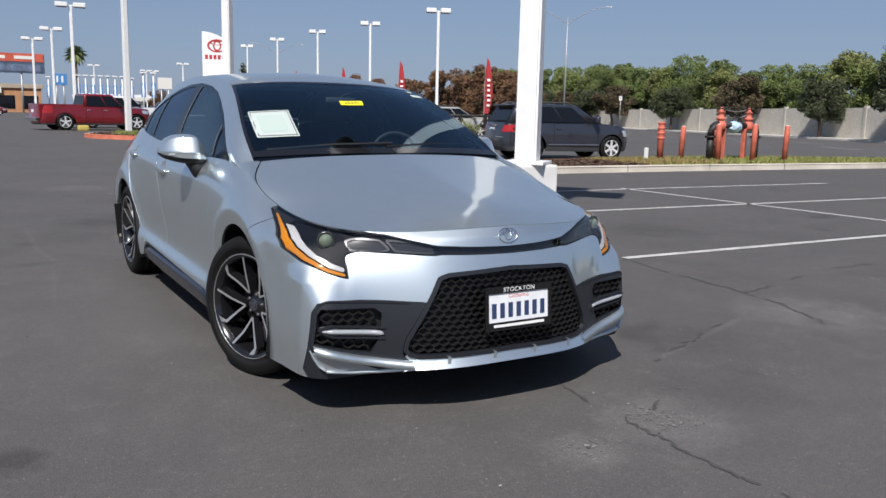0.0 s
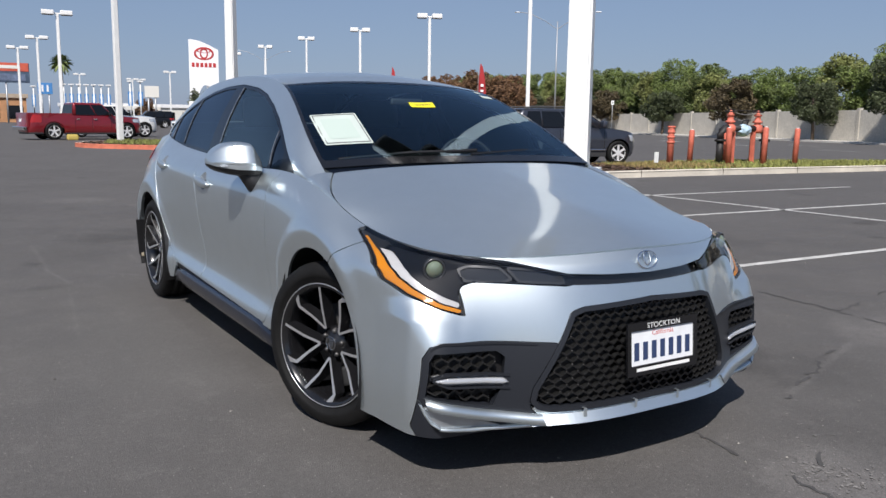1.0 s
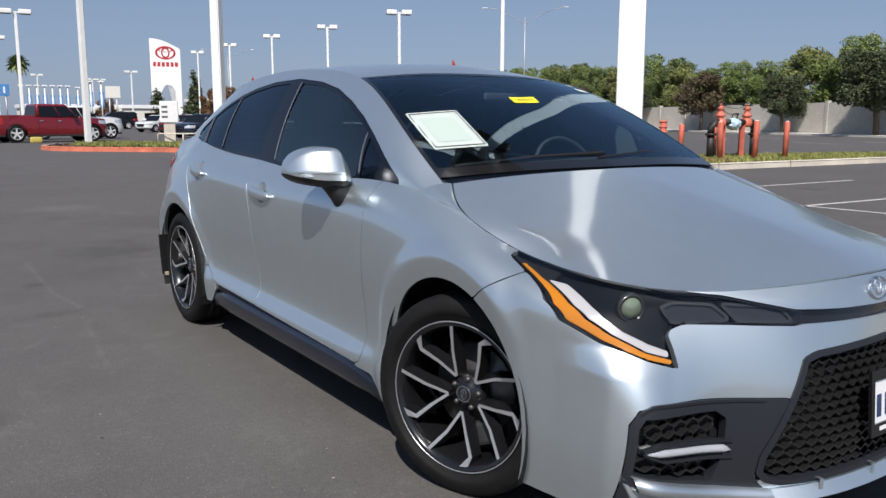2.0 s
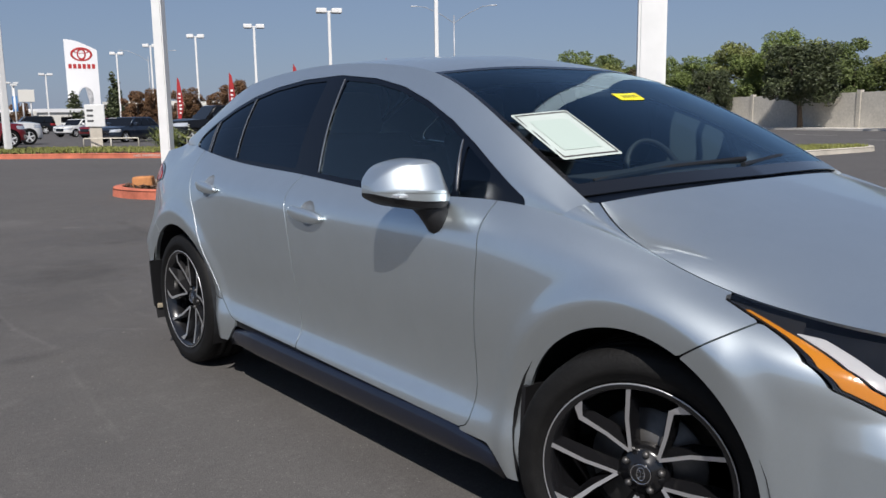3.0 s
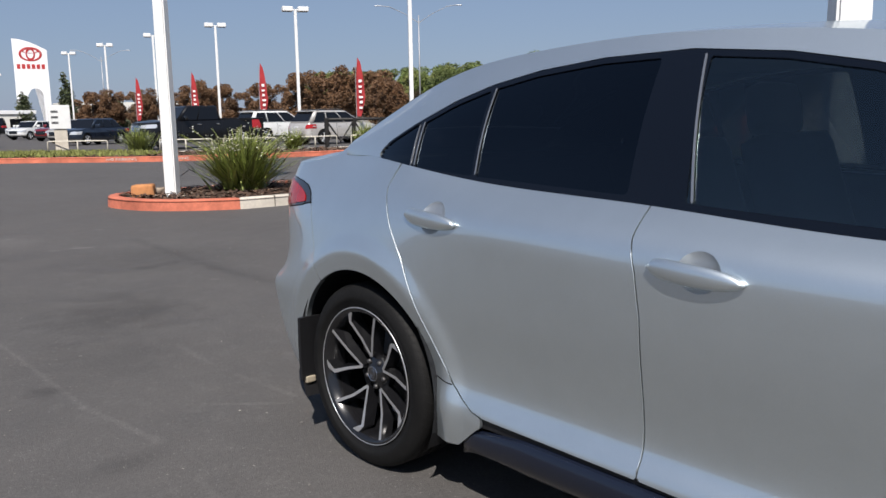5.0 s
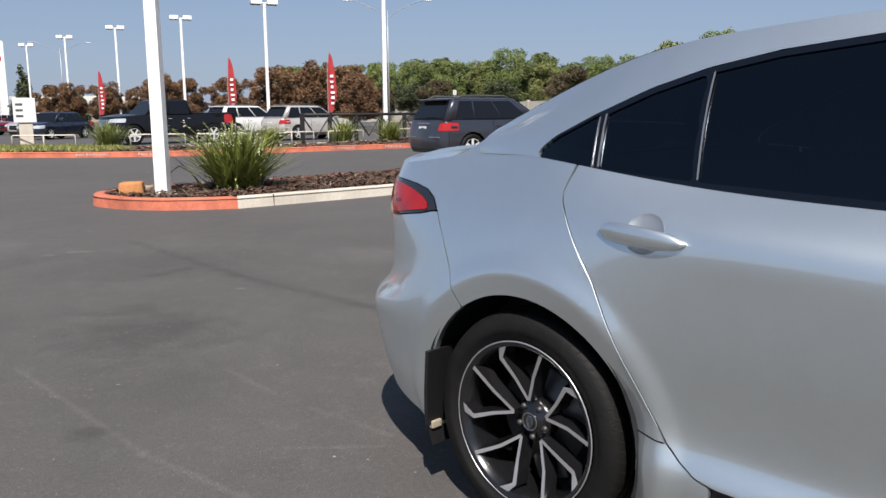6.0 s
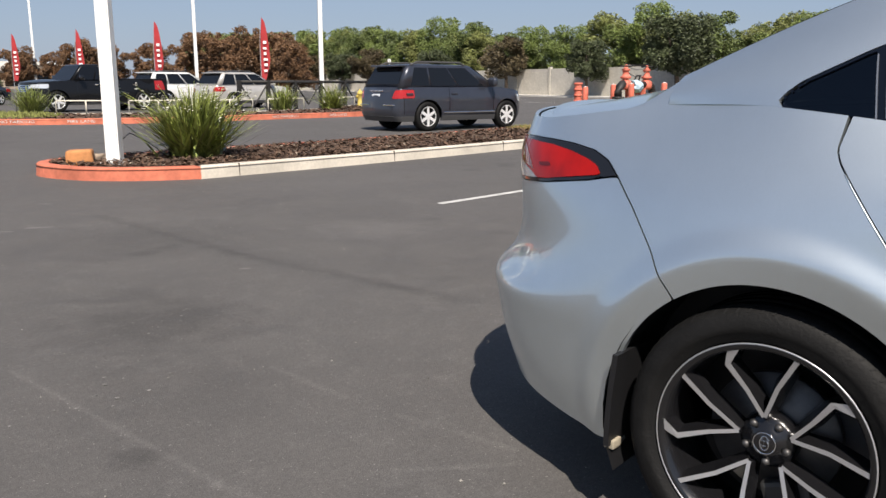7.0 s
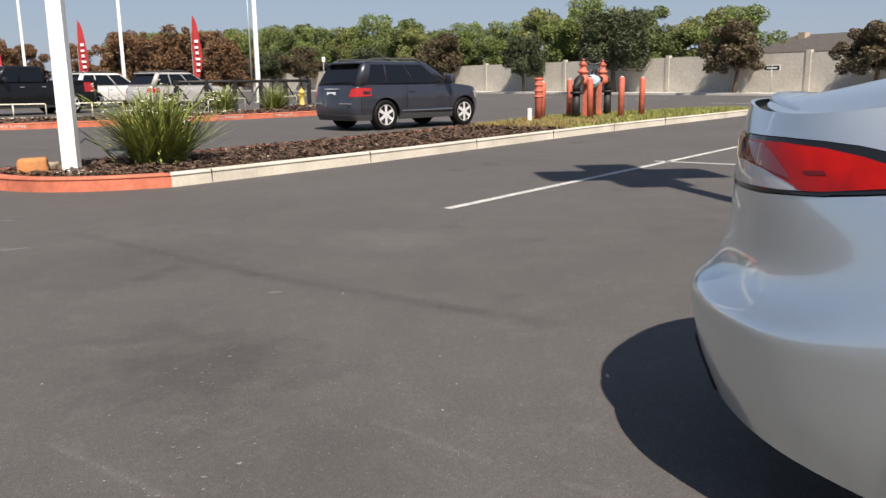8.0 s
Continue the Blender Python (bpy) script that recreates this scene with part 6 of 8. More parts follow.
wall = tagged(part("wall_back", prism_bm(bmesh.new(), strip_outline(-40, 330, .02, .16), 0, 2.35), M["wall"]), "pale grey concrete panel wall along the road", "wall", kind="structure")
walk_strip = part("pavement", prism_bm(bmesh.new(), strip_outline(-40, 330, -2.6, -.05), 0, .13), M["pale_concrete"])
tagged(walk_strip, "pale concrete sidewalk with kerb along the wall", "pavement", kind="structure")
M["wall_post"] = mat("wall_post", (.46, .43, .37), .9, scale=1.2, vary=.15, fine=.1, fine_scale=10)
slab = box_bm(bmesh.new(), (-2.45, -.06, 0), (2.45, .06, 2.4), .012)
slab_me = bpy.data.meshes.new("wall_panel")
slab.to_mesh(slab_me)
slab.free()
slab_me.materials.append(M["wall"])
post = box_bm(bmesh.new(), (-.16, -.17, 0), (.16, .12, 2.55), .015)
post_me = bpy.data.meshes.new("wall_pilaster")
post.to_mesh(post_me)
post.free()
post_me.materials.append(M["wall_post"])
for k in range(46):
    d = -22 + 5.2 * k
    for me, dd in ((slab_me, d + 2.6), (post_me, d)):
        o = new(me.name, me)
        o.parent = wall
        o.matrix_world = Matrix.Translation(along(dd, -.06)) @ pose(0, 0, 0, 0, 0, w_turn)

# a house roof behind the wall
def house(x, y, turn, w=9, d=7, h=2.9, rise=1.3):
    hs = thing("house", (x, y, 0), "tan stucco house with a dark shingle roof behind the wall", "house", turn=turn)
    part("wall", box_bm(bmesh.new(), (-w / 2, -d / 2, 0), (w / 2, d / 2, h)), M["stucco"], hs)
    bm = bmesh.new()
    v = [bm.verts.new(p) for p in ((-w / 2 - .5, -d / 2 - .5, h - .1), (w / 2 + .5, -d / 2 - .5, h - .1), (w / 2 + .5, d / 2 + .5, h - .1), (-w / 2 - .5, d / 2 + .5, h - .1), (-w / 2 + 1.5, 0, h + rise), (w / 2 - 1.5, 0, h + rise))]
    for f in ((0, 1, 5, 4), (1, 2, 5), (2, 3, 4, 5), (3, 0, 4), (3, 2, 1, 0)):
        bm.faces.new([v[i] for i in f])
    roof = part("roof", bm, M["shingle"], hs, "dark grey shingle roof")
    part("chimney", box_bm(bmesh.new(), (1.6, .3, h + .3), (2.2, .9, h + rise + .15)), M["stucco"], roof, "stucco chimney")
    win = part("window", box_bm(bmesh.new(), (-1.2, -d / 2 - .03, 1.0), (.3, -d / 2, 2.1)), M["glass_opaque"], hs, "dark window")


M["stucco"] = mat("stucco", (.42, .34, .26), .95, scale=2, vary=.1, bump=.2, bump_scale=30)
M["shingle"] = mat("shingle", (.085, .075, .068), .95, scale=3, vary=.2, fine=.2, fine_scale=12)
M["glass_opaque"] = mat("dark_glass", (.006, .007, .009), .05, spec=.45)
house(66, 15.5, 65)
house(79, 41, 65, 10)
house(62, 6, 65)


# ---------------------------------------------------------------- trees
def leaf_cloud(rng, blobs, count, size, flat_=.5):
    """Many small leaf cards scattered through the outer part of uneven blobs."""
    V, F = [], []
    tot = sum(b[3] ** 2 for b in blobs)
    for bx, by, bz, br, sq in blobs:
        n = int(count * br * br / tot)
        for _ in range(n):
            while True:
                p = Vector((rng.uniform(-1, 1), rng.uniform(-1, 1), rng.uniform(-1, 1)))
                if .05 < p.length < 1:
                    break
            r = p.length ** .62
            p = p.normalized() * r * br
            bump_ = 1 + .45 * noise.noise(Vector((bx + p.x, by + p.y, bz + p.z)) * (1.6 / max(br, .5)))
            c = Vector((bx + p.x * bump_, by + p.y * bump_, bz + p.z * sq * bump_))
            a = Vector((rng.gauss(0, 1), rng.gauss(0, 1), rng.gauss(0, flat_))).normalized()
            b = a.cross(Vector((rng.gauss(0, 1), rng.gauss(0, 1), rng.gauss(0, 1)))).normalized()
            s = size * rng.uniform(.6, 1.35)
            i = len(V)
            V += [c - a * s, c + b * s * .8, c + a * s * .8]
            F.append((i, i + 1, i + 2))
    return V, F


def tree(name, label, seed, height, spread, trunk_h, leaf, n_leaf, leaf_size, place, clumps=11, group="trees", tall=1.0):
    rng = random.Random(seed)
    t = thing(name, place, label, "tree", group=group)
    bm = bmesh.new()
    top = Vector((rng.uniform(-.2, .2), rng.uniform(-.2, .2), trunk_h))
    tube_bm(bm, [(0, 0, 0), tuple(top * .5 + Vector((rng.uniform(-.08, .08), 0, 0))), tuple(top), (top.x * 1.4, top.y, height * .72)], [.15, .12, .10, .03], 8)
    blobs = []
    for k in range(clumps * 4):
        a = 2 * math.pi * (k * .381966) + rng.uniform(-.5, .5)
        r = spread * math.sqrt((k + .4) / (clumps * 4)) * rng.uniform(.5, .98)
        fall = 1 - .42 * (r / spread) ** 2
        z = trunk_h * .8 + (height - trunk_h * .8) * rng.uniform(.08, .93) * fall
        br = spread * rng.uniform(.11, .29)
        blobs.append((r * math.cos(a), r * math.sin(a), min(z, height - br * .5), br, rng.uniform(.7, 1.2) * tall))
        if k % 5 == 0:
            tube_bm(bm, [tuple(top * .8), ((top.x + blobs[-1][0]) * .5, (top.y + blobs[-1][1]) * .5, (trunk_h + z) * .5), blobs[-1][:3]], [.07, .05, .02], 6)
    part("trunk", bm, M["bark"], t, "brown trunk with limbs", True)
    V, F = leaf_cloud(rng, blobs, n_leaf, leaf_size)
    tagged(raw("crown", V, F, leaf, t, "ragged leafy crown"), kind="stuff")
    return t


M["leaf_rust"] = mat("leaf_rust", (.092, .070, .034), .6, scale=.6, vary=.35, per_piece=.5)
M["leaf_mid"] = mat("leaf_mid", (.112, .145, .042), .6, scale=.5, vary=.3, per_piece=.45)
M["leaf_olive"] = mat("leaf_olive", (.165, .182, .054), .65, scale=.5, vary=.3, per_piece=.4)
green = [tree("tree", "broad green tree behind the wall", 11, 9.0, 3.9, 2.0, M["leaf"], 26000, .125, along(110.5, 6.5)),
         tree("tree", "dense mid-green tree behind the wall", 12, 8.2, 3.7, 1.6, M["leaf_mid"], 26000, .125, along(70.0, 8.0)),
         tree("tree", "olive green tree behind the wall", 13, 7.6, 3.6, 1.5, M["leaf_olive"], 25000, .125, along(81.8, 7.5))]
street = [tree("street_tree", "low dark green street tree in front of the wall", 21, 4.7, 2.3, 1.9, M["leaf_dark"], 17000, .10, along(38.6, -1.4), 10, "street trees"),
          tree("street_tree", "dark green street tree with russet tips in front of the wall", 22, 4.5, 2.1, 1.8, M["leaf_rust"], 15000, .10, along(18.3, -1.5), 9, "street trees")]
russet = [tree("russet_tree", "rust-brown ornamental tree at the edge of the lot", 31, 5.6, 2.6, 1.5, M["leaf_red"], 17000, .115, (40.0, 58.0, 0), 11, "russet trees"),
          tree("russet_tree", "rust-brown and green ornamental tree", 32, 5.2, 2.4, 1.5, M["leaf_red"], 17000, .115, (37.5, 62.5, 0), 10, "russet trees")]
# (along the wall, behind it, height): the row of greens; and the street trees before it
GREENS = ((24.5, 6.0, 6.2), (30.5, 5.0, 6.8), (28.0, 8.0, 6.7), (33.6, 6.0, 6.4), (36.5, 5.5, 7.2), (39.6, 5.0, 8.1), (43.4, 5.6, 7.8), (49.4, 5.0, 6.8), (53.0, 6.5, 6.6), (56.2, 4.6, 7.1), (60.2, 5.5, 6.9), (64.2, 5.0, 7.2), (68.1, 5.0, 8.6), (72.0, 6.2, 8.1),
          (75.6, 5.0, 9.2), (79.7, 4.6, 8.3), (84.2, 5.6, 8.2), (88.8, 5.0, 8.7), (92.8, 5.2, 8.9), (96.6, 5.0, 9.9), (100.4, 5.4, 9.6), (104.0, 5.0, 10.2), (108.5, 5.5, 9.6), (113.0, 5.2, 10.0), (118.0, 5.0, 9.8), (123.5, 5.6, 10.4), (129.0, 5.0, 11.0),
          (135.0, 5.2, 10.6), (142.0, 5.0, 11.4), (149.0, 5.6, 11.2), (156.0, 5.2, 12.0), (164.0, 5.0, 12.4), (173.0, 5.6, 12.8), (182.0, 5.2, 13.6), (192.0, 5.4, 13.2), (203.0, 5.0, 13.8), (-3.0, 9.0, 6.5), (-12.0, 10.0, 7.5), (19.0, 26.0, 7.4), (13.6, 13.0, 6.6))
for k, (d, off, tall) in enumerate(GREENS):
    src, base = ((green[0], 9.0), (green[1], 8.2), (green[2], 7.6))[(k * 7 + k // 3) % 3]
    q = tall / base
    copy_thing(src, Matrix.Translation(along(d, off)) @ pose(0, 0, 0, 0, 0, R.uniform(0, 360)) @ Matrix.Diagonal((max(q, .86), max(q, .86), q, 1)))
for k, (d, tall) in enumerate(((-6, 4.4), (9.7, 3.9), (28.4, 5.8), (50.6, 5.5), (65.0, 4.7), (82.5, 5.6), (92.0, 5.2), (103.0, 5.4), (115.0, 5.6), (128.0, 5.6))):
    q = tall / 4.6
    copy_thing(street[k % 2], Matrix.Translation(along(d, -1.5)) @ pose(0, 0, 0, 0, 0, d * 37) @ Matrix.Diagonal((max(q, .9) * 1.1, max(q, .9) * 1.1, q, 1)))
for x, y, s in ((43.5, 66, 1.0), (41.5, 76, .95), (39, 84, 1.0), (37, 95, .9), (44.5, 90, 1.05), (34.5, 104, .95), (40, 112, 1.0), (36.5, 49.5, .8), (45.2, 60.5, 1.0), (47, 73, 1.1)):
    copy_thing(russet[int(x * 2) % 2], Matrix.Translation((x, y, 0)) @ pose(0, 0, 0, 0, 0, x * 53) @ Matrix.Scale(s, 4))
for x, y, s in ((49, 104, .95), (52, 118, 1.0), (46, 128, .9), (54, 134, 1.05), (31, 150, .8)):
    copy_thing(russet[int(y) % 2], Matrix.Translation((x, y, 0)) @ pose(0, 0, 0, 0, 0, x * 53) @ Matrix.Scale(s, 4))


def conifer(x, y, h, w):
    t = thing("conifer", (x, y, 0), "dark pointed conifer far behind the lot", "tree", group="conifers")
    tube("trunk", [(0, 0, 0), (0, 0, h * .9)], [.25, .05], M["bark"], t)
    rng = random.Random(int(x * 10))
    blobs = [(rng.uniform(-.3, .3), rng.uniform(-.3, .3), h * (.15 + .8 * k / 11), w * (1.05 - k / 11.5), .9) for k in range(11)]
    V, F = leaf_cloud(rng, blobs, 1800, .45)
    tagged(raw("crown", V, F, M["leaf_dark"], t, "dark needle crown"), kind="stuff")


conifer(50.5, 162, 11.5, 2.2)
conifer(45.5, 171, 8.0, 2.0)
conifer(57.5, 160, 7.6, 2.2)
conifer(59.5, 160.5, 6.6, 2.0)


def palm(x, y, h):
    t = thing("palm_tree", (x, y, 0), "tall fan palm with a shaggy green head", "palm")
    tube("trunk", [(0, 0, 0), (.1, 0, h * .5), (0, 0, h)], [.24, .19, .16], M["bark"], t, "slender palm trunk", 10)
    V, F = [], []
    rng = random.Random(5)
    for k in range(60):
        a, e = rng.uniform(0, 2 * math.pi), rng.uniform(-1.0, 1.2)
        d = Vector((math.cos(a) * math.cos(e), math.sin(a) * math.cos(e), math.sin(e)))
        s = d.cross(Vector((0, 0, 1))).normalized() * .30
        c = Vector((0, 0, h))
        i = len(V)
        V += [c, c + d * 1.1 + s, c + d * 2.0 + Vector((0, 0, -.5)), c + d * 1.1 - s]
        F.append((i, i + 1, i + 2, i + 3))
    tagged(raw("crown", V, F, M["leaf_mid"], t, "spiky palm head"), kind="stuff")


palm(17.0, 145.3, 9.8)


# ---------------------------------------------------------------- plants
def strap_clump(x, y, z, h, spread, blades, flowers, seed, label="clump of green strap leaves with small white flowers"):
    t = thing("strap_leaf_shrub", (x, y, z), label, "shrub", group="strap-leaf shrubs")
    rng = random.Random(seed)
    V, F = [], []
    for k in range(blades):
        a = rng.uniform(0, 2 * math.pi)
        out = spread * rng.uniform(.0, 1.0) ** .7
        hh = h * rng.uniform(.62, 1.02) * math.sqrt(max(.12, 1 - .72 * (out / spread) ** 2))
        w = rng.uniform(.012, .030)
        base = Vector((rng.gauss(0, spread * .13), rng.gauss(0, spread * .13), 0))
        d = Vector((math.cos(a), math.sin(a), 0))
        s = Vector((-d.y, d.x, 0)) * w
        i = len(V)
        droop = rng.uniform(-.05, .12)
        for u in (0, .35, .7, 1):
            p = base + d * out * u ** 1.15 + Vector((0, 0, hh * (u - droop * u ** 4)))
            V += [p - s * (1 - u * .85), p + s * (1 - u * .85)]
        for q in range(3):
            F.append((i + 2 * q, i + 2 * q + 1, i + 2 * q + 3, i + 2 * q + 2))
    tagged(raw("foliage", V, F, M["blade"], t, "upright strap leaves"), kind="stuff")
    if flowers:
        bm = bmesh.new()
        V2, F2 = [], []
        for k in range(flowers):
            a = rng.uniform(0, 2 * math.pi)
            d = Vector((math.cos(a), math.sin(a), 0))
            out = spread * rng.uniform(.2, 1.05)
            tip = d * out + Vector((0, 0, h * rng.uniform(.7, 1.08) * (1 - .12 * (out / spread) ** 2)))
            tube_bm(bm, [(d.x * .05, d.y * .05, h * .2), tuple(tip * .6 + Vector((0, 0, h * .15))), tuple(tip)], .004, 4)
            for _ in range(rng.choice((1, 2, 3))):
                c = tip + Vector((rng.gauss(0, .03), rng.gauss(0, .03), rng.gauss(0, .03)))
                for q in range(3):
                    e = rng.uniform(0, math.pi)
                    u, w = Vector((math.cos(e), math.sin(e), rng.uniform(-.4, .4))) * .018, Vector((-math.sin(e), math.cos(e), rng.uniform(-.4, .4))) * .016
                    i = len(V2)
                    V2 += [c - u, c - w, c + u, c + w]
                    F2.append((i, i + 1, i + 2, i + 3))
        tagged(part("stalk_tuft", bm, M["blade"], t, "thin stalks"), kind="stuff")
        tagged(raw("blossom", V2, F2, M["petal"], t, "small white petals"), kind="stuff")
    return t


M["blade"] = mat("strap_leaf", (.19, .22, .055), .38, scale=4, vary=.3, per_piece=.75)
M["petal"] = mat("petal", (.75, .73, .62), .7)
strap_clump(3.66, 11.70, .12, .95, .90, 760, 110, 1, "large clump of green strap leaves with small white flowers")
strap_clump(9.7, 30.3, .13, 1.0, 1.0, 320, 10, 2)
strap_clump(19.4, 26.2, .13, 1.0, 1.0, 320, 10, 3)
strap_clump(17.6, 27.0, .13, .95, .95, 300, 14, 4)
strap_clump(13.6, 26.0, .13, .8, .8, 220, 6, 6)


def litter(name, outline, count, size, material, z, label, seed, lift=.03):
    """Chips or blades scattered over a bed, one joined piece of ground cover."""
    rng = random.Random(seed)
    xs, ys = [p[0] for p in outline], [p[1] for p in outline]
    f = poly_sd(outline)
    pts = np.array([(rng.uniform(min(xs), max(xs)), rng.uniform(min(ys), max(ys))) for _ in range(count * 4)])
    ok = pts[f(pts[:, 0], pts[:, 1]) < -.16][:count]
    V, F = [], []
    for x, y in ok:
        a = rng.uniform(0, math.pi)
        s = size * rng.uniform(.5, 1.5)
        u = Vector((math.cos(a), math.sin(a), rng.uniform(-.3, .5))) * s
        w = Vector((-math.sin(a), math.cos(a), rng.uniform(-.3, .5))) * s * .4
        c = Vector((x, y, z + rng.uniform(0, lift)))
        i = len(V)
        V += [c - u - w, c + u - w, c + u + w, c - u + w]
        F.append((i, i + 1, i + 2, i + 3))
    o = raw(name, V, F, material)
    return tagged(o, label, name.replace("_", " "), kind="stuff")


M["chip"] = mat("bark_chip", (.085, .05, .032), .95, per_piece=.6)
M["chip_pale"] = mat("pale_chip", (.38, .32, .24), .9, per_piece=.4)
M["turf"] = mat("turf_blade", (.20, .21, .06), .9, per_piece=.5)
M["turf_dry"] = mat("dry_turf", (.26, .19, .075), .9, per_piece=.45)
near_w = [p for p in NEAR if p[0] < 12.5]
near_e = [p for p in NEAR if p[0] > 11.8]
litter("mulch_chips", near_w, 14000, .030, M["chip"], .135, "loose dark bark chips on the bed", 41, .05)
litter("pale_chips", near_w, 700, .02, M["chip_pale"], .15, "pale dry leaves and chips on the bark", 42)


def blades(name, outline, count, h, material, z, label, seed):
    rng = random.Random(seed)
    xs, ys = [p[0] for p in outline], [p[1] for p in outline]
    f = poly_sd(outline)
    pts = np.array([(rng.uniform(min(xs), max(xs)), rng.uniform(min(ys), max(ys))) for _ in range(count * 4)])
    ok = pts[f(pts[:, 0], pts[:, 1]) < -.18][:count]
    V, F = [], []
    for x, y in ok:
        a = rng.uniform(0, 2 * math.pi)
        w, hh = h * .22, h * rng.uniform(.4, 1.2)
        i = len(V)
        V += [(x - math.cos(a) * w, y - math.sin(a) * w, z), (x + math.cos(a) * w, y + math.sin(a) * w, z), (x + rng.gauss(0, h * .4), y + rng.gauss(0, h * .4), z + hh)]
        F.append((i, i + 1, i + 2))
    return tagged(raw(name, V, F, material), label, "grass", kind="stuff")


blades("grass", near_e, 9000, .085, M["turf"], .13, "short green grass on the island", 43)
blades("dry_grass", [(11.6, 10.4), (15.2, 10.3), (15.0, 12.9), (11.6, 12.6)], 3000, .10, M["turf_dry"], .13, "dry yellow ground cover", 44)
left_bed = [(3.4, 30.2), (5.4, 28.2), (7.4, 26.4), (9.2, 26.2), (8.6, 29.5), (6.0, 32.8), (4.0, 32.9)]
flat("far_grass_bed", left_bed, .135, M["grass"], "low green ground cover behind the red kerb", "grass")
blades("ground_cover", left_bed, 6000, .16, M["turf"], .135, "low yellow-green ground cover", 45)
litter("far_mulch", [p for p in (FAR_F[:-1] + FAR_B[:-1])], 4000, .07, M["chip"], .14, "bark chips behind the red kerb", 46)
pad = [(20.6, 23.6), (22.4, 23.6), (24.2, 24.9), (25.0, 27.0), (24.7, 28.7), (22.2, 27.6)]
flat("corner_pavement", pad, .150, M["pale_concrete"], "pale concrete corner walk", "pavement")


# ---------------------------------------------------------------- island things
def rock(x, y, z, s, seed, material, label):
    bm = bmesh.new()
    bmesh.ops.create_icosphere(bm, subdivisions=3, radius=1.0)
    for v in bm.verts:
        n = v.co.copy()
        k = 1 + .22 * noise.noise(n * 1.7 + Vector((seed, 0, 0))) + .08 * noise.noise(n * 5)
        v.co = Vector((max(-.82, min(.82, n.x)) * s[0], max(-.8, min(.8, n.y)) * s[1], max(-.72, min(.72, n.z)) * s[2])) * k
    bmesh.ops.translate(bm, verts=bm.verts, vec=(x, y, z + s[2] * .6))
    return tagged(part("rock", bm, material, None, "", False), label, "rock")


M["rock_orange"] = mat("rock_orange", (.46, .20, .075), .9, scale=6, vary=.3, bump=.5, bump_scale=20)
M["rock_grey"] = mat("rock_grey", (.32, .25, .19), .9, scale=8, vary=.3, bump=.5, bump_scale=20)
def stone_block(x, y, z, s, turn, material, label):
    """A squared stone with chipped edges and an uneven face."""
    bm = bmesh.new()
    bmesh.ops.create_cube(bm, size=2.0)
    bmesh.ops.subdivide_edges(bm, edges=bm.edges[:], cuts=7, use_grid_fill=True)
    for v in bm.verts:
        n = v.co.copy()
        edge = sorted(abs(c) for c in n)[1]
        k = 1 - .07 * max(0, edge - .8) / .2 + .05 * noise.noise(n * 1.4) + .04 * noise.noise(n * 4.2)
        v.co = Vector((n.x * s[0] * (1 - .05 * n.z), n.y * s[1], n.z * s[2] + .03 * n.x * s[2])) * k
    bmesh.ops.transform(bm, matrix=Matrix.Translation((x, y, z + s[2] * .92)) @ pose(0, 0, 0, 0, 0, turn), verts=bm.verts)
    return tagged(part("stone_block", bm, material, None, "", True), label, "rock")


stone_block(2.26, 12.02, .11, (.155, .12, .105), -32, M["rock_orange"], "squared block of orange-stained stone on the mulch")
rock(2.50, 12.12, .11, (.16, .10, .10), 9, M["rock_grey"], "small brown stone on the mulch")
hose = thing("cable_loop", (2.8, 12.2, .12), "thin dark irrigation hose arching over the bed", "hose")
tube("hose", [(0, 0, 0), (.12, .05, .25), (.35, .2, .34), (.7, .4, .20), (1.0, .5, .02)], .006, M["black_plastic"], hose, "", 6)


def bollard(x, y, h=1.05, lean=0.0, ringed=False, r=.075):
    b = thing("bollard", (x, y, .13), "red painted steel bollard" + (" with raised bands" if ringed else ", scuffed at the top"), "bollard", group="red bollards")
    m = pose(0, 0, 0, 0, lean, 0)
    lathe("post", [(r, 0), (r, h - .05), (r * .85, h - .015), (r * .45, h), (.0, h + .006)], M["red_paint"], b, "red painted pipe", 16, m)
    if ringed:
        for z in (.55, .68, .81, .94):
            lathe("band", [(r, z), (r * 1.22, z + .015), (r * 1.22, z + .045), (r, z + .06)], M["red_paint"], b, "raised band", 16, m, True)
    else:
        lathe("cap", [(r * .55, h - .006), (r * .45, h + .008), (0, h + .012)], M["white_paint"], b, "worn pale cap", 12, m)


bollard(14.17, 12.12, .98, 0, True, .085)
bollard(15.80, 12.90, .90, 2.5)
bollard(15.80, 11.60, .98, -2)
bollard(16.70, 11.20, 1.0, 2)
bollard(17.10, 12.80, .96, 0)
bollard(17.90, 12.50, .98, 1)
bollard(18.05, 11.20, .98, 2)
marker = thing("utility_marker", (13.55, 12.0, .13), "small white plastic utility marker", "marker")
box("stake", (-.05, -.03, 0), (.05, .03, .34), M["white_paint"], marker, "flat white stake", .008)


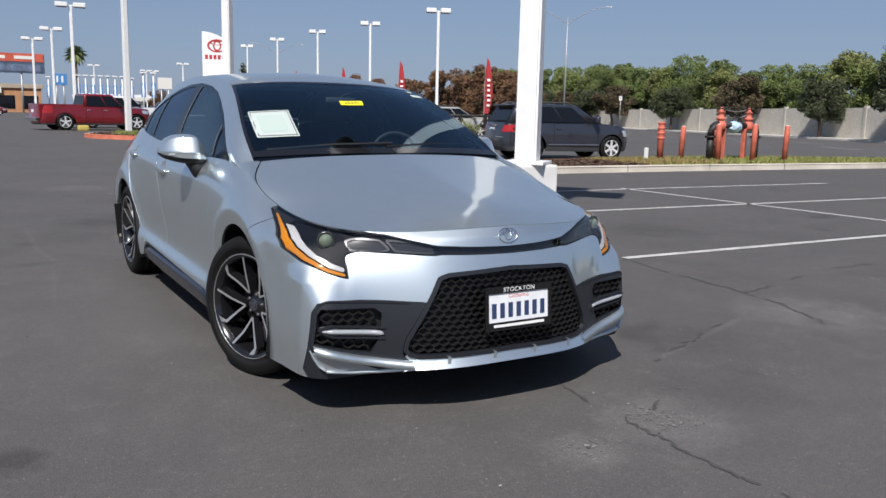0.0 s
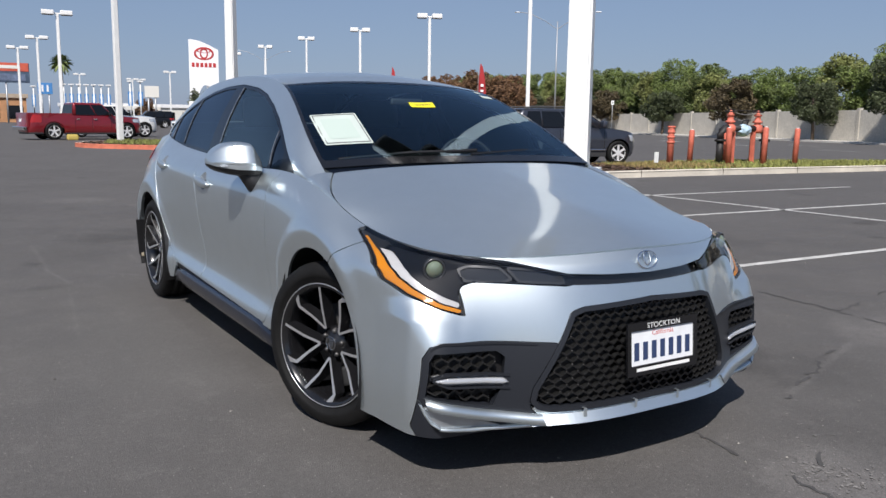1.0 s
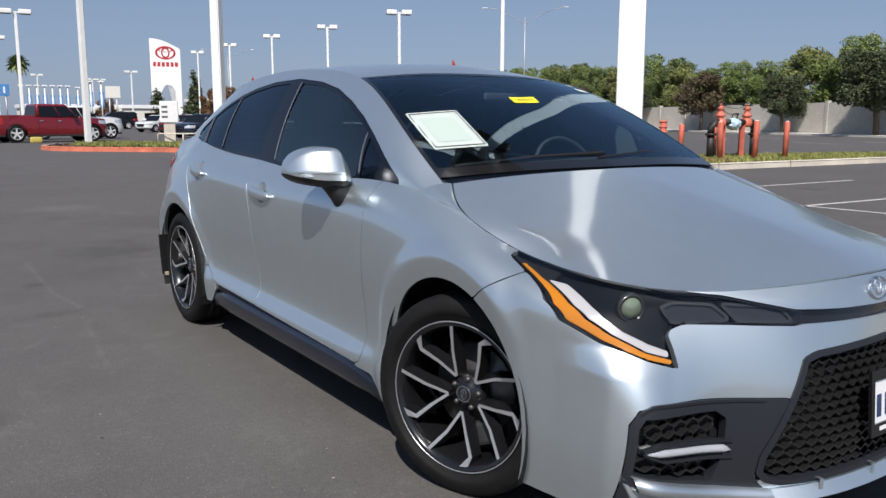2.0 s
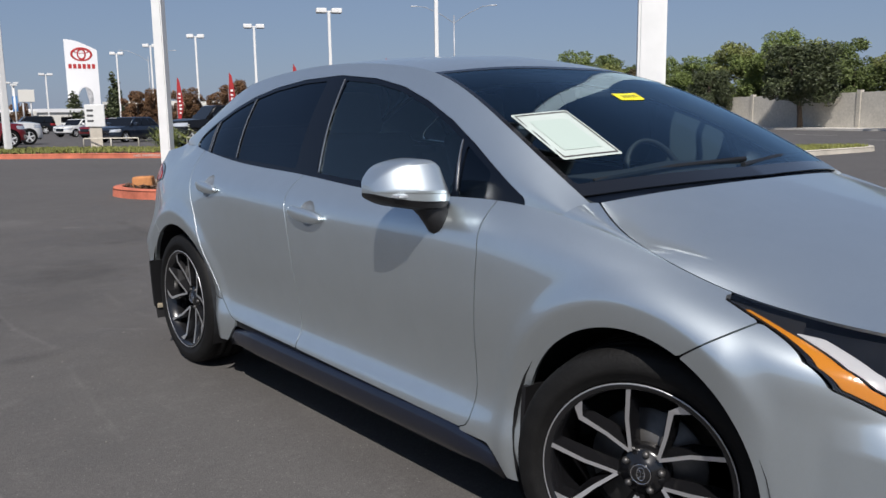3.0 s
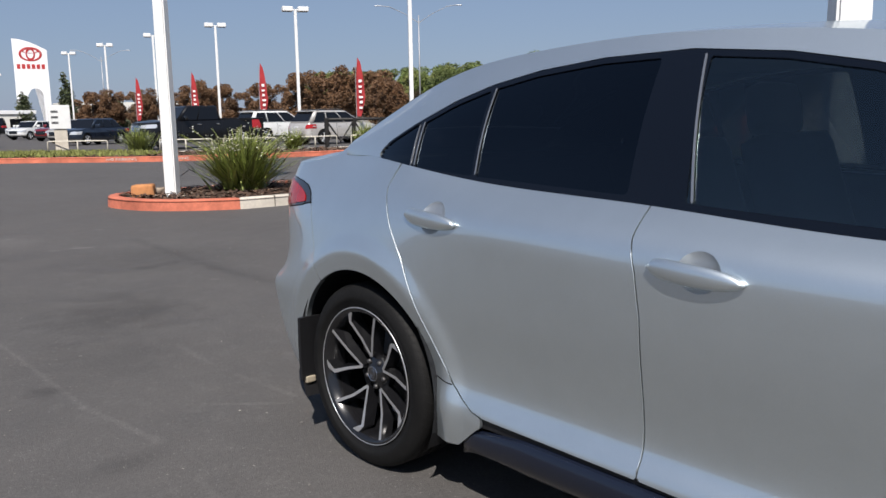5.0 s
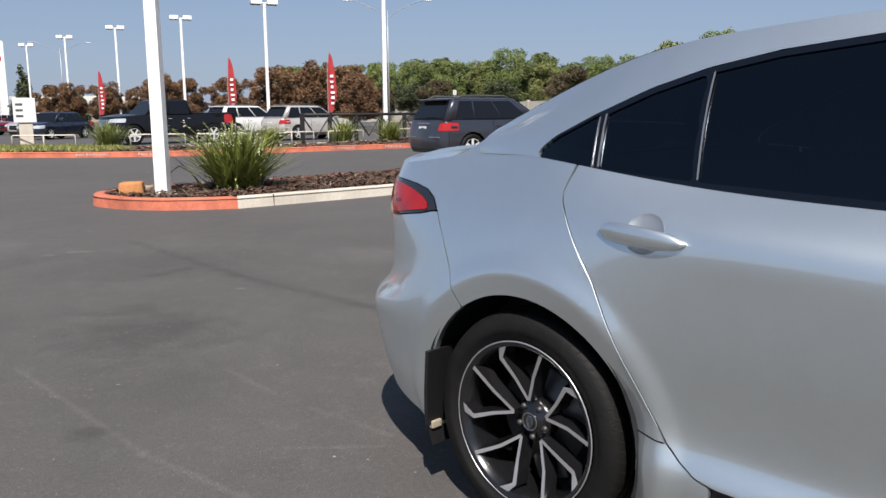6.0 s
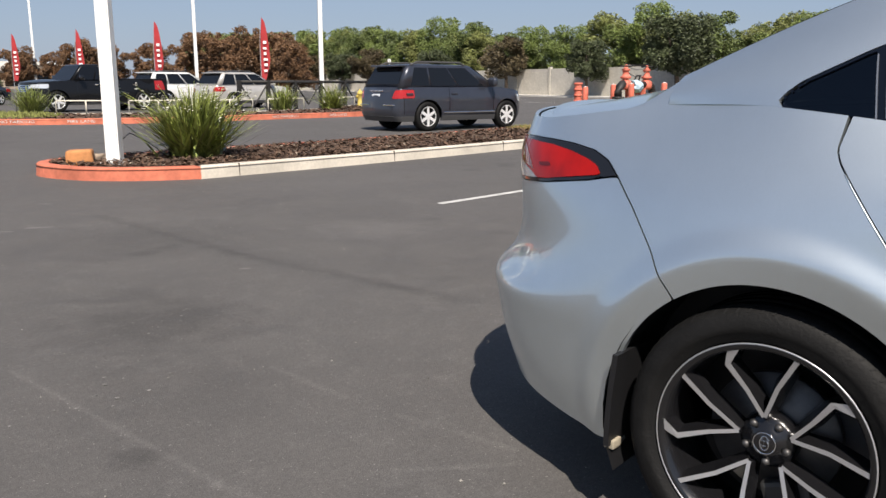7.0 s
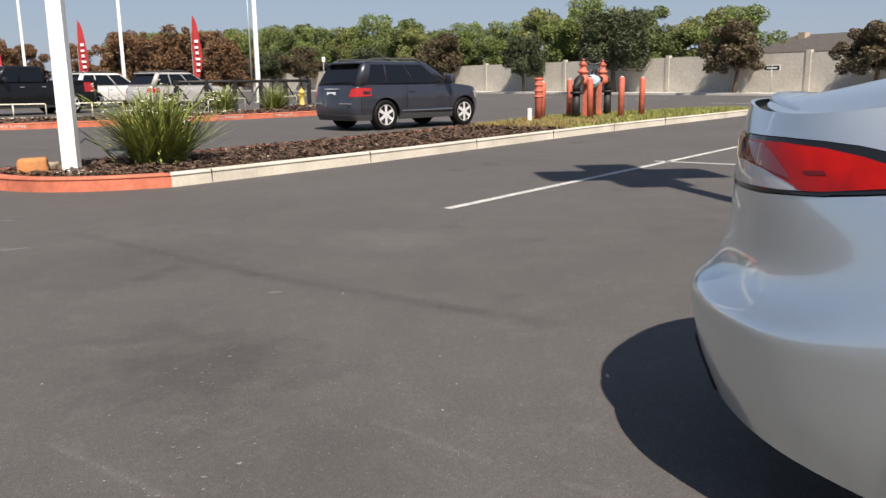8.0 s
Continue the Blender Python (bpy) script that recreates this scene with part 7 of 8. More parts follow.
def backflow(x, y):
    """A fire-line backflow assembly: two black risers, elbows, red valves and a wrapped pipe between."""
    b = thing("backflow_assembly", (x, y, .13), "fire-line backflow pipes, black and red, with pale blue wrap", "pipes")
    for s in (-1, 1):
        e = s * .93
        vx = e - s * .36
        riser = tube("riser", [(e, 0, 0), (e, 0, .64)], .098, M["pipe_black"], b, "black riser pipe", 16)
        lathe("flange", [(.095, .60), (.15, .60), (.15, .66), (.095, .66)], M["pipe_black"], riser, "bolted flange", 16, Matrix.Translation((e, 0, 0)), True)
        tube("elbow", [(e, 0, .66), (e, 0, .78), (e - s * .05, 0, .88), (e - s * .16, 0, .95), (vx, 0, .97)], .098, M["pipe_black"], b, "black elbow", 14)
        m = Matrix.Translation((vx, 0, 0))
        valve = lathe("valve", [(.10, .82), (.145, .86), (.155, .93), (.145, 1.02), (.10, 1.06), (.075, 1.09), (.135, 1.105), (.135, 1.15), (.085, 1.17), (.075, 1.28), (.105, 1.295), (.105, 1.335), (.05, 1.35), (.028, 1.44), (0, 1.445)], M["red_paint"], b, "red gate valve", 16, m)
        lathe("hand_wheel", [(.14, 1.385), (.155, 1.395), (.155, 1.41), (.14, 1.42)], M["pipe_black"], valve, "hand wheel", 16, m, True)
        box("stand", (s * .42 - .03, -.06, 0), (s * .42 + .03, .06, .86), M["red_paint"], b, "red pipe stand", .01)
    tube("check_body", [(-.46, 0, .95), (.46, 0, .95)], .085, M["pipe_black"], b, "dark check valve pipe", 14)
    bm = bmesh.new()
    bmesh.ops.create_icosphere(bm, subdivisions=4, radius=1)
    for v in bm.verts:
        k = 1 + .22 * noise.noise(v.co * 2.6) + .10 * noise.noise(v.co * 7)
        v.co = Vector((v.co.x * .26 * k, v.co.y * .17 * k, v.co.z * .16 * k + .90))
    part("wrap", bm, M["blue_wrap"], b, "crumpled pale blue plastic wrap", True)
    for z, dip in ((1.42, .10), (1.30, .16)):
        tube("chain", [(-.57, 0, z), (-.3, -.02, z - dip * .7), (0, -.02, z - dip), (.3, -.02, z - dip * .7), (.57, 0, z)], .014, M["chain_grey"], b, "hanging chain", 6)
    tube("top_wire", [(-.68, 0, 1.46), (0, .02, 1.43), (.70, 0, 1.46)], .012, M["pipe_black"], b, "top wire", 6)
    tube("gauge_pipe", [(-.1, 0, 1.02), (-.1, -.05, 1.18), (.12, -.05, 1.18), (.12, 0, 1.02)], .02, M["steel_dark"], b, "small test pipe", 8)


M["chain_grey"] = mat("chain_grey", (.30, .29, .27), .5, .6)
M["pipe_black"] = mat("pipe_black", (.02, .018, .017), .6, scale=8, vary=.4, bump=.2, bump_scale=60)
M["blue_wrap"] = mat("blue_wrap", (.42, .56, .66), .45, scale=6, vary=.2, bump=.5, bump_scale=20)
backflow(16.95, 12.08)


def fire_hydrant(x, y):
    h = thing("fire_hydrant", (x, y, .13), "yellow fire hydrant on the far bed", "hydrant")
    lathe("barrel", [(.15, 0), (.15, .05), (.105, .07), (.105, .50), (.14, .52), (.14, .56), (.12, .60), (.07, .68), (.03, .70), (.03, .75), (0, .75)], M["hydrant_yellow"], h, "", 16)
    for a in (0, 90, 180):
        lathe("outlet", [(.05, .08), (.05, .16), (.065, .16), (.065, .20), (0, .20)], M["hydrant_yellow"], h, "", 12, Matrix.Translation((0, 0, .42)) @ pose(0, 0, 0, 0, 90, a))


M["hydrant_yellow"] = mat("hydrant_yellow", (.50, .38, .09), .6)
fire_hydrant(23.13, 28.50)


def hoop(ax, ay, bx, by, h=.42):
    """A low painted pipe rail: two legs, a top bar and a lower bar."""
    r = thing("pipe_rail", (ax, ay, .13), "low cream painted pipe rail at the bed's edge", "rail", group="pipe rails")
    d = Vector((bx - ax, by - ay, 0))
    tube("top_bar", [(0, 0, 0), (0, 0, h - .03), tuple(d * .01 + Vector((0, 0, h))), tuple(d * .99 + Vector((0, 0, h))), tuple(d + Vector((0, 0, h - .03))), tuple(d)], .022, M["cream"], r, "", 8)
    tube("middle_leg", [tuple(d * .5), tuple(d * .5 + Vector((0, 0, h)))], .026, M["cream"], r, "", 8)


M["cream"] = mat("cream_paint", (.60, .56, .47), .6, scale=5, vary=.15)
for a in ((7.2, 32.4, 8.8, 30.9), (10.2, 29.6, 11.6, 28.3), (11.9, 28.0, 13.6, 27.2), (14.2, 27.0, 16.2, 27.0), (16.9, 27.0, 18.8, 27.2), (20.2, 27.6, 22.4, 28.1)):
    hoop(*a)


def brace_fence(a, b, bays, h=1.05):
    f = thing("braced_rail_fence", (*a, .13), "dark weathered rail fence with diagonal braces", "fence")
    d = Vector((b[0] - a[0], b[1] - a[1], 0))
    for k in range(bays + 1):
        p = d * (k / bays)
        box("post", (p.x - .07, p.y - .07, -.13), (p.x + .07, p.y + .07, h + .06), M["dark_steel"], f, "dark post", .01)
    tube("top_rail", [(0, 0, h), tuple(d + Vector((0, 0, h)))], .06, M["dark_steel"], f, "top rail", 8)
    for k in range(bays):
        p, q = d * (k / bays), d * ((k + 1) / bays)
        m = (p + q) / 2
        for u, w in ((p, m), (q, m)):
            tube("brace", [(u.x, u.y, h - .05), (w.x, w.y, .12)], .035, M["dark_steel"], f, "diagonal brace", 6)


M["dark_steel"] = mat("dark_steel", (.03, .028, .026), .6, .3, scale=10, vary=.3)
brace_fence((17.4, 29.4), (24.4, 29.3), 5)


def post_box(x, y, turn):
    b = thing("post_box_sign", (x, y, .13), "white cabinet with small louvres on a grey pedestal", "utility box", turn=turn)
    part("pedestal", box_bm(bmesh.new(), (-.22, -.15, 0), (.22, .15, .86), .02), M["concrete"], b, "grey pedestal")
    c = part("cabinet", box_bm(bmesh.new(), (-.36, -.2, .86), (.36, .2, 1.72), .03), M["steel_white"], b, "white cabinet")
    for k in range(3):
        box("louvre", (-.28, -.206, 1.05 + .2 * k), (-.05, -.2, 1.13 + .2 * k), M["lens_grey"], c, "grey louvre")


post_box(7.7, 32.4, -18)


def street_sign(x, y, h=2.5):
    s = thing("street_sign", (x, y, 0), "small white sign plate on a grey post by the road", "sign")
    tube("post", [(0, 0, 0), (0, 0, h)], .03, M["galvanised"], s, "", 8)
    p = part("plate", box_bm(bmesh.new(), (-.14, -.012, h - .38), (.14, .012, h + .02), .004, pose(0, 0, 0, 0, 0, -40)), M["white_paint"], s, "white plate")
    part("plate_bar", box_bm(bmesh.new(), (-.05, -.018, h - .30), (.05, -.0125, h - .08), 0, pose(0, 0, 0, 0, 0, -40)), M["lens_grey"], p, "dark mark")


street_sign(52.9, 55.1, 3.3)
stub = thing("sign_post", (23.65, 27.6, 0), "bare grey steel sign post at the corner walk", "post")
tube("post", [(0, 0, 0), (.02, 0, 1.5)], .028, M["galvanised"], stub, "", 8)
lathe("post_cap", [(.034, 1.46), (.034, 1.51), (0, 1.52)], M["galvanised"], stub, "", 8)
sign_r = thing("one_way_sign", along(16.2, -.9)[:2] + (0,), "black and white arrow sign on a low post before the wall", "sign")
tube("post", [(0, 0, 0), (0, 0, 1.75)], .03, M["galvanised"], sign_r)
plate = part("plate", box_bm(bmesh.new(), (-.55, -.012, 1.38), (.55, .012, 1.74), .004, pose(0, 0, 0, 0, 0, w_turn)), M["white_paint"], sign_r, "white edged plate")
part("field", box_bm(bmesh.new(), (-.50, -.020, 1.43), (.50, .020, 1.69), 0, pose(0, 0, 0, 0, 0, w_turn)), M["pipe_black"], plate, "black field")
part("arrow_bar", box_bm(bmesh.new(), (-.36, -.026, 1.52), (.34, .026, 1.60), 0, pose(0, 0, 0, 0, 0, w_turn)), M["white_paint"], plate, "white arrow bar")


def feather_flag(x, y, h, turn):
    f = thing("feather_flag", (x, y, 0), "tall red feather flag with white lettering bars", "flag", group="feather flags", turn=turn)
    tube("pole", [(0, 0, 0), (0, 0, h * .7), (.03, 0, h * .9), (.12, 0, h)], [.025, .02, .015, .01], M["galvanised"], f, "", 6)
    V, F = [], []
    n = 14
    for i in range(n + 1):
        u = i / n
        z = h * .26 + h * .74 * u
        w = .58 * (1 - u ** 2.2) ** .6 * min(1, .45 + 1.8 * u) + .02
        for k in (0, .5, 1):
            V.append((.03 + w * k + .12 * u ** 4, .05 * math.sin(3 * u + k * 2.5), z))
    for i in range(n):
        for k in range(2):
            a = i * 3 + k
            F.append((a, a + 1, a + 4, a + 3))
    cloth = raw("cloth", V, F, M["flag_red"], f, "red cloth", True)
    for i, u in enumerate((.13, .22, .31, .40, .49, .58)):
        z = h * .26 + h * .74 * u
        w = .58 * (1 - u ** 2.2) ** .55
        for s in (-1, 1):
            box("letter_bar", (.03 + w * (.30 + .05 * (i % 2)), s * .075 - .004, z), (.03 + w * (.66 + .06 * (i % 3)), s * .075 + .004, z + h * (.026 + .008 * (i % 2))), M["white_paint"], cloth, "white bar")
    return f


M["flag_red"] = mat("flag_red", (.36, .024, .027), .7, scale=2, vary=.12)
fl = feather_flag(30.8, 45.3, 5.2, -42)
for x, y in ((28.2, 53.4), (28.8, 65.5), (28.0, 75.0)):
    copy_thing(fl, pose(x, y, 0, 0, 0, -38))

# fire lane lettering on the red kerb
def kerb_words(words, at_x, size):
    P = np.array(FAR_F)
    i = int(np.argmin(np.abs(P[:, 0] - at_x)))
    a, b = P[max(i - 2, 0)], P[min(i + 2, len(P) - 1)]
    ang = math.degrees(math.atan2(b[1] - a[1], b[0] - a[0]))
    m = Matrix.Translation((P[i][0], P[i][1], .082)) @ pose(0, 0, 0, 0, 0, ang) @ Matrix.Translation((0, -.006, 0)) @ pose(0, 0, 0, 86)
    o = text_mesh(words, size, "kerb_lettering", M["line_white"], bpy.data.objects["kerb_fire_lane"], m, 1.5)
    return o


for words, x in (("NO PARKING", 7.05), ("FIRE LANE", 8.6), ("NO PARKING", 14.4), ("FIRE LANE", 16.4)):
    kerb_words(words, x, .105)

# ---------------------------------------------------------------- other vehicles
def car_paint(name, color, metal=.3, rough=.28):
    return mat(name, color, rough, metal, coat=1.0, scale=5, vary=.06)


def simple_wheel(owner, x, y, r, w, style=0):
    s = 1 if x > 0 else -1
    wh = new("wheel")
    wh.parent = owner
    wh.matrix_local = Matrix.Translation((x, y, r)) @ pose(0, 0, 0, 0, 90 * s, 0)
    tyre = lathe("tyre", [(r * .66, -w / 2), (r * .95, -w / 2), (r, -w * .36), (r, w * .36), (r * .95, w / 2), (r * .68, w / 2), (r * .66, w * .42)], M["tyre"], wh, "black tyre", 36, None, True)
    rim = lathe("rim", [(r * .67, w * .44), (r * .63, w * .46), (r * .58, w * .20), (.0, w * .12)], M["rim_shade"], wh, "rim coloured dark for the shade behind the spokes", 32)
    for k in range(5 + style):
        a = 2 * math.pi * k / (5 + style)
        m = pose(0, 0, 0, 0, 0, math.degrees(a))
        part("spoke", box_bm(bmesh.new(), (r * .08, -r * .105, w * .30), (r * .645, r * .105, w * .45), r * .02, m), M["alloy"], rim, "silver spoke")
    lathe("hub_cap", [(r * .17, w * .2), (r * .17, w * .42), (r * .10, w * .46), (0, w * .46)], M["alloy"], rim, "", 20)
    lathe("rim_edge", [(r * .615, w * .40), (r * .625, w * .48), (r * .67, w * .48), (r * .675, w * .42)], M["alloy"], rim, "", 32, None, True)


# near-black rim colour stands in for shade behind the spokes
M["rim_shade"] = mat("rim_shade", (.03, .03, .032), .5, .4)
M["alloy"] = mat("alloy", (.74, .74, .73), .35, .3)
M["grey_trim"] = mat("grey_trim", (.06, .06, .062), .6)
M["amber_head"] = mat("head_lens", (.70, .72, .74), .08, .4, coat=.8)
M["tail_red"] = mat("tail_red", (.36, .014, .012), .12, coat=.8)


def vehicle(name, label, place, turn, paint, wb=2.7, front=.9, rear=.95, width=1.85, belt=1.02, hood=.98, roof=1.65, wheel_r=.36, screen=(.35, 1.0), back=(3.0, 3.4), bed=None, style=0, clad=False, plate=True, rails=False, chrome=False, mould=False, cuts=None, group="parked vehicles"):
    """A road vehicle, nose towards -y, front axle at y = 0. screen and back: lengths at which the glass starts below and ends above."""
    v = thing(name, (*place, 0), label, "pickup truck" if bed else "car", group, turn=turn)
    h = width / 2
    end = wb + rear
    top_side = [(0, -front + .10), (.45, -front + .13), (.80, -front + .28), (.97, -.35), (1, 0), (1, wb * .5), (1, wb), (.985, wb + .35), (.90, end - .12), (.45, end - .03), (0, end)]
    def line(z, k, bow, zf=None, zr=None):
        out = []
        for i, (x, y) in enumerate(top_side):
            yy = y + (bow if i < 3 else (-bow if i > 7 else 0)) * (1 if i in (0, 1, 9, 10) else .6)
            zz = z if zf is None else np.interp(y, [-front, .2, wb * .5, end], [zf, z, z, zr])
            out.append((x * h * k, yy, zz))
        return out
    hz = hood - .12
    rz = belt if not bed else bed
    lines = [line(.24 + .04 * bool(bed), .93, .06), line(.40 + .06 * bool(bed), .985, -.04), line(.62, .995, -.05), line(.80 if belt > .95 else .72, .99, -.02, min(.80, hz), min(.84, rz)), line(belt, .94, .05, hood - .10, rz)]
    net = Net(lines)
    st, vt, te = net.stations, net.vk[-1], net.stations[-1]
    ar = wheel_r * 1.16
    arch = lambda P: np.maximum(ar - np.hypot(P[:, 1], P[:, 2] - wheel_r * .98), ar - np.hypot(P[:, 1] - wb, P[:, 2] - wheel_r * .98))
    fl = poly_sd([(.42, hood - .30), (.95, hood - .30), (.97, hood - .12), (.50, hood - .16)])
    rl = poly_sd([(.70, rz - .27), (1.02, rz - .25), (1.02, rz - .05), (.76, rz - .07)]) if not bed else poly_sd([(.86, rz - .45), (1.05, rz - .45), (1.05, rz - .06), (.86, rz - .06)])
    isf = lambda P: np.maximum(fl(np.abs(P[:, 0]) / h, P[:, 2]), P[:, 1] - .05 + front * .35)
    isr = lambda P: np.maximum(rl(np.abs(P[:, 0]) / h, P[:, 2]), wb + rear * .45 - P[:, 1])
    tt = np.linspace(-te, te, 230)
    vv = np.linspace(0, vt, 46)
    body = panel("body", net, tt, vv, lambda P, t, q: np.maximum(np.maximum(arch(P), -isf(P) + .004), -isr(P) + .004), paint, v, "", depth=.03)
    panel("inner_shell", net, tt[::2], vv[::2], lambda P, t, q: arch(P) + .01, M["black_plastic"], body, "", depth=0, lift=-.03)
    for s in (1, -1):
        pick = lambda P, s=s: np.where(P[:, 0] * s > 0, -1.0, 1.0)
        panel("headlight", net, tt, vv, lambda P, t, q: np.maximum(isf(P) + .004, pick(P)), M["amber_head"], v, "clear headlight", depth=.02, lift=.004)
        panel("tail_light", net, tt, vv, lambda P, t, q: np.maximum(isr(P) + .004, pick(P)), M["tail_red"], v, "red tail light", depth=.02, lift=.006)
    # lower cladding and bumpers
    panel("lower_trim", net, tt, vv, lambda P, t, q: np.maximum(arch(P), P[:, 2] - (.50 if clad else .36)), M["grey_trim"], body, "dark lower cladding", depth=.02, lift=.006)
    gr = poly_sd([(-.42, hood - .42), (.42, hood - .42), (.46, hood - .18), (-.46, hood - .18)])
    grille = panel("grille", net, np.linspace(-st[3], st[3], 60), vv, lambda P, t, q: np.maximum(gr(P[:, 0] / h, P[:, 2]), P[:, 1]), M["chrome"] if chrome else M["gloss_black"], v, "chrome grille" if chrome else "black grille", depth=.02, lift=.008)
    if chrome:
        for k in range(3):
            zc = hood - .37 + .07 * k
            panel("grille_gap", net, np.linspace(-st[2], st[2], 40), np.linspace(0, vt, 90), lambda P, t, q, zc=zc: np.maximum(np.maximum(np.abs(P[:, 2] - zc) - .018, np.abs(P[:, 0]) / h - .40), P[:, 1]), M["gloss_black"], grille, "", depth=0, lift=.012)
        panel("chrome_bumper", net, tt, vv, lambda P, t, q: np.maximum(np.maximum(P[:, 2] - .62, .44 - P[:, 2]), P[:, 1] + front * .62), M["chrome"], v, "chrome front bumper", depth=.03, lift=.02)
    # door seams and handles
    y0, y1 = screen[0] + .25, (back[0] - .1 if not bed else back[1] + .02)
    for s in (1, -1):
        for y in (y0, (y0 + y1) / 2 + .05, y1):
            seam = poly_sd([(y - .007, .40), (y + .007, .40), (y + .007, belt - .02), (y - .007, belt - .02)])
            t0 = float(np.interp(y, [p[1] for p in lines[2]][3:9], st[3:9]))
            panel("door_seam", net, np.linspace(t0 - .08, t0 + .08, 24), vv, lambda P, t, q, seam=seam: seam(P[:, 1], P[:, 2]), M["gloss_black"], body, "", depth=0, side=s, lift=.002)
        for y in ((y0 + y1) / 2 - .10, y1 - .14):
            box("door_handle", (s * h * .995 - .02, y - .09, belt - .17), (s * h * .995 + .02, y + .09, belt - .13), paint if not chrome else M["chrome"], body, "", .008)
        m = part("door_mirror", box_bm(bmesh.new(), (-.13, -.07, -.10), (.13, .07, .10), .045, Matrix.Translation((s * (h + .10), screen[0] + .38, belt + .12))), paint if not bed else M["gloss_black"], v, "", True)
    # hood
    c0 = curve3([(0, -front + .15, hood - .07), (h * .45, -front + .18, hood - .08), (h * .75, -front + .33, hood - .10)])
    c1 = curve3([(0, screen[0] - .05, belt + .03), (h * .5, screen[0] - .02, belt + .02), (h * .94, screen[0] + .05, belt)])
    hd = coons(c0, c1, curve3([(0, -front + .15, hood - .07), (0, -front + .45, hood + .01), (0, screen[0] - .05, belt + .03)]), lambda w: np.array([net([t], [vt])[0] * (.985, 1, 1) + (0, 0, .004) for t in np.interp(w, [0, 1], [st[2], float(np.interp(screen[0] + .05, [p[1] for p in lines[4]][3:9], st[3:9]))])]))
    panel("hood", hd, np.linspace(-1, 1, 30), np.linspace(0, 1, 24), None, paint, v, "", depth=.02)
    # cabin
    b0, b1 = screen[0], back[0]
    r0, r1 = screen[1], back[1]
    wb_, wr = h * .93, h * (.72 if bed or roof < 1.5 else .78)
    cab_end = back[0] if not bed else back[0]
    base = [(-wb_, b0 + .02), (wb_, b0 + .02), (wb_, cab_end), (-wb_, cab_end)]
    top = [(-wr, r0), (wr, r0), (wr, r1), (-wr, r1)]
    bm = bmesh.new()
    lo = [bm.verts.new((x, y, belt - .02)) for x, y in base]
    hi = [bm.verts.new((x, y, roof)) for x, y in top]
    for i in range(4):
        bm.faces.new((lo[i], lo[(i + 1) % 4], hi[(i + 1) % 4], hi[i]))
    bm.faces.new(hi)
    bm.faces.new(lo[::-1])
    bmesh.ops.bevel(bm, geom=[e for e in bm.edges if max(e.verts[0].co.z, e.verts[1].co.z) > roof - .01], offset=.10 if bed or roof < 1.5 else .15, segments=5, affect="EDGES", profile=.6)
    cab = part("cabin", bm, paint, v, "", True)
    def side_pt(s, u, w):
        """A point of the cabin's side: u along, w up."""
        y = (b0 + (r0 - b0) * w) + u * ((cab_end + (r1 - cab_end) * w) - (b0 + (r0 - b0) * w))
        return (s * (wb_ + (wr - wb_) * w + .006), y, belt - .02 + (roof - belt + .02) * w)
    cuts = cuts or ((.07, .43), (.46, .93)) if bed or cuts else ((.07, .36), (.385, .68), (.705, .93))
    for s in (1, -1):
        for a, b in cuts:
            q = [side_pt(s, a, .10), side_pt(s, b, .10), side_pt(s, b, .86), side_pt(s, a, .86)]
            f = [0, 1, 2, 3] if s > 0 else [3, 2, 1, 0]
            raw("side_window", q, [f], M["glass_opaque"], cab, "dark side window")
    def end_pt(kx, w, y_lo, y_hi, out):
        return (kx * (wb_ + (wr - wb_) * w), y_lo + (y_hi - y_lo) * w + out * .6, belt - .02 + (roof - belt + .02) * w + abs(out) * .6)
    raw("windshield", [end_pt(-.90, .06, b0 + .02, r0, -.012), end_pt(.90, .06, b0 + .02, r0, -.012), end_pt(.90, .90, b0 + .02, r0, -.012), end_pt(-.90, .90, b0 + .02, r0, -.012)], [(0, 1, 2, 3)], M["glass_opaque"], cab, "dark windshield")
    raw("rear_window", [end_pt(-.86, .16, cab_end, r1, .012), end_pt(.86, .16, cab_end, r1, .012), end_pt(.86, .86, cab_end, r1, .012), end_pt(-.86, .86, cab_end, r1, .012)], [(3, 2, 1, 0)], M["glass_opaque"], cab, "dark rear window")
    if mould:
        for s in (1, -1):
            tube("side_moulding", [(s * h * 1.0, wheel_r * 1.3, .43), (s * h * 1.005, wb * .5, .43), (s * h * 1.0, wb - wheel_r * 1.3, .43)], .022, M["chrome"], body, "chrome side moulding", 6)
        box("tailgate_trim", (-h * .32, end - .03, rz - .10), (h * .32, end + .005, rz - .06), M["chrome"], body, "chrome tailgate strip", .006)
        box("bumper_step", (-h * .80, end - .06, .60), (h * .80, end + .03, .63), M["chrome"], body, "bright bumper step", .008)
    if rails:
        for s in (1, -1):
            tube("roof_rail", [(s * wr * .93, r0 + .15, roof - .02), (s * wr * .93, r0 + .3, roof + .05), (s * wr * .93, r1 - .3, roof + .05), (s * wr * .93, r1 - .1, roof - .02)], .022, M["grey_trim"], cab, "", 6)
        part("roof_spoiler", box_bm(bmesh.new(), (-wr * .9, r1 - .04, roof - .06), (wr * .9, r1 + .18, roof - .02), .015), paint, cab, "")
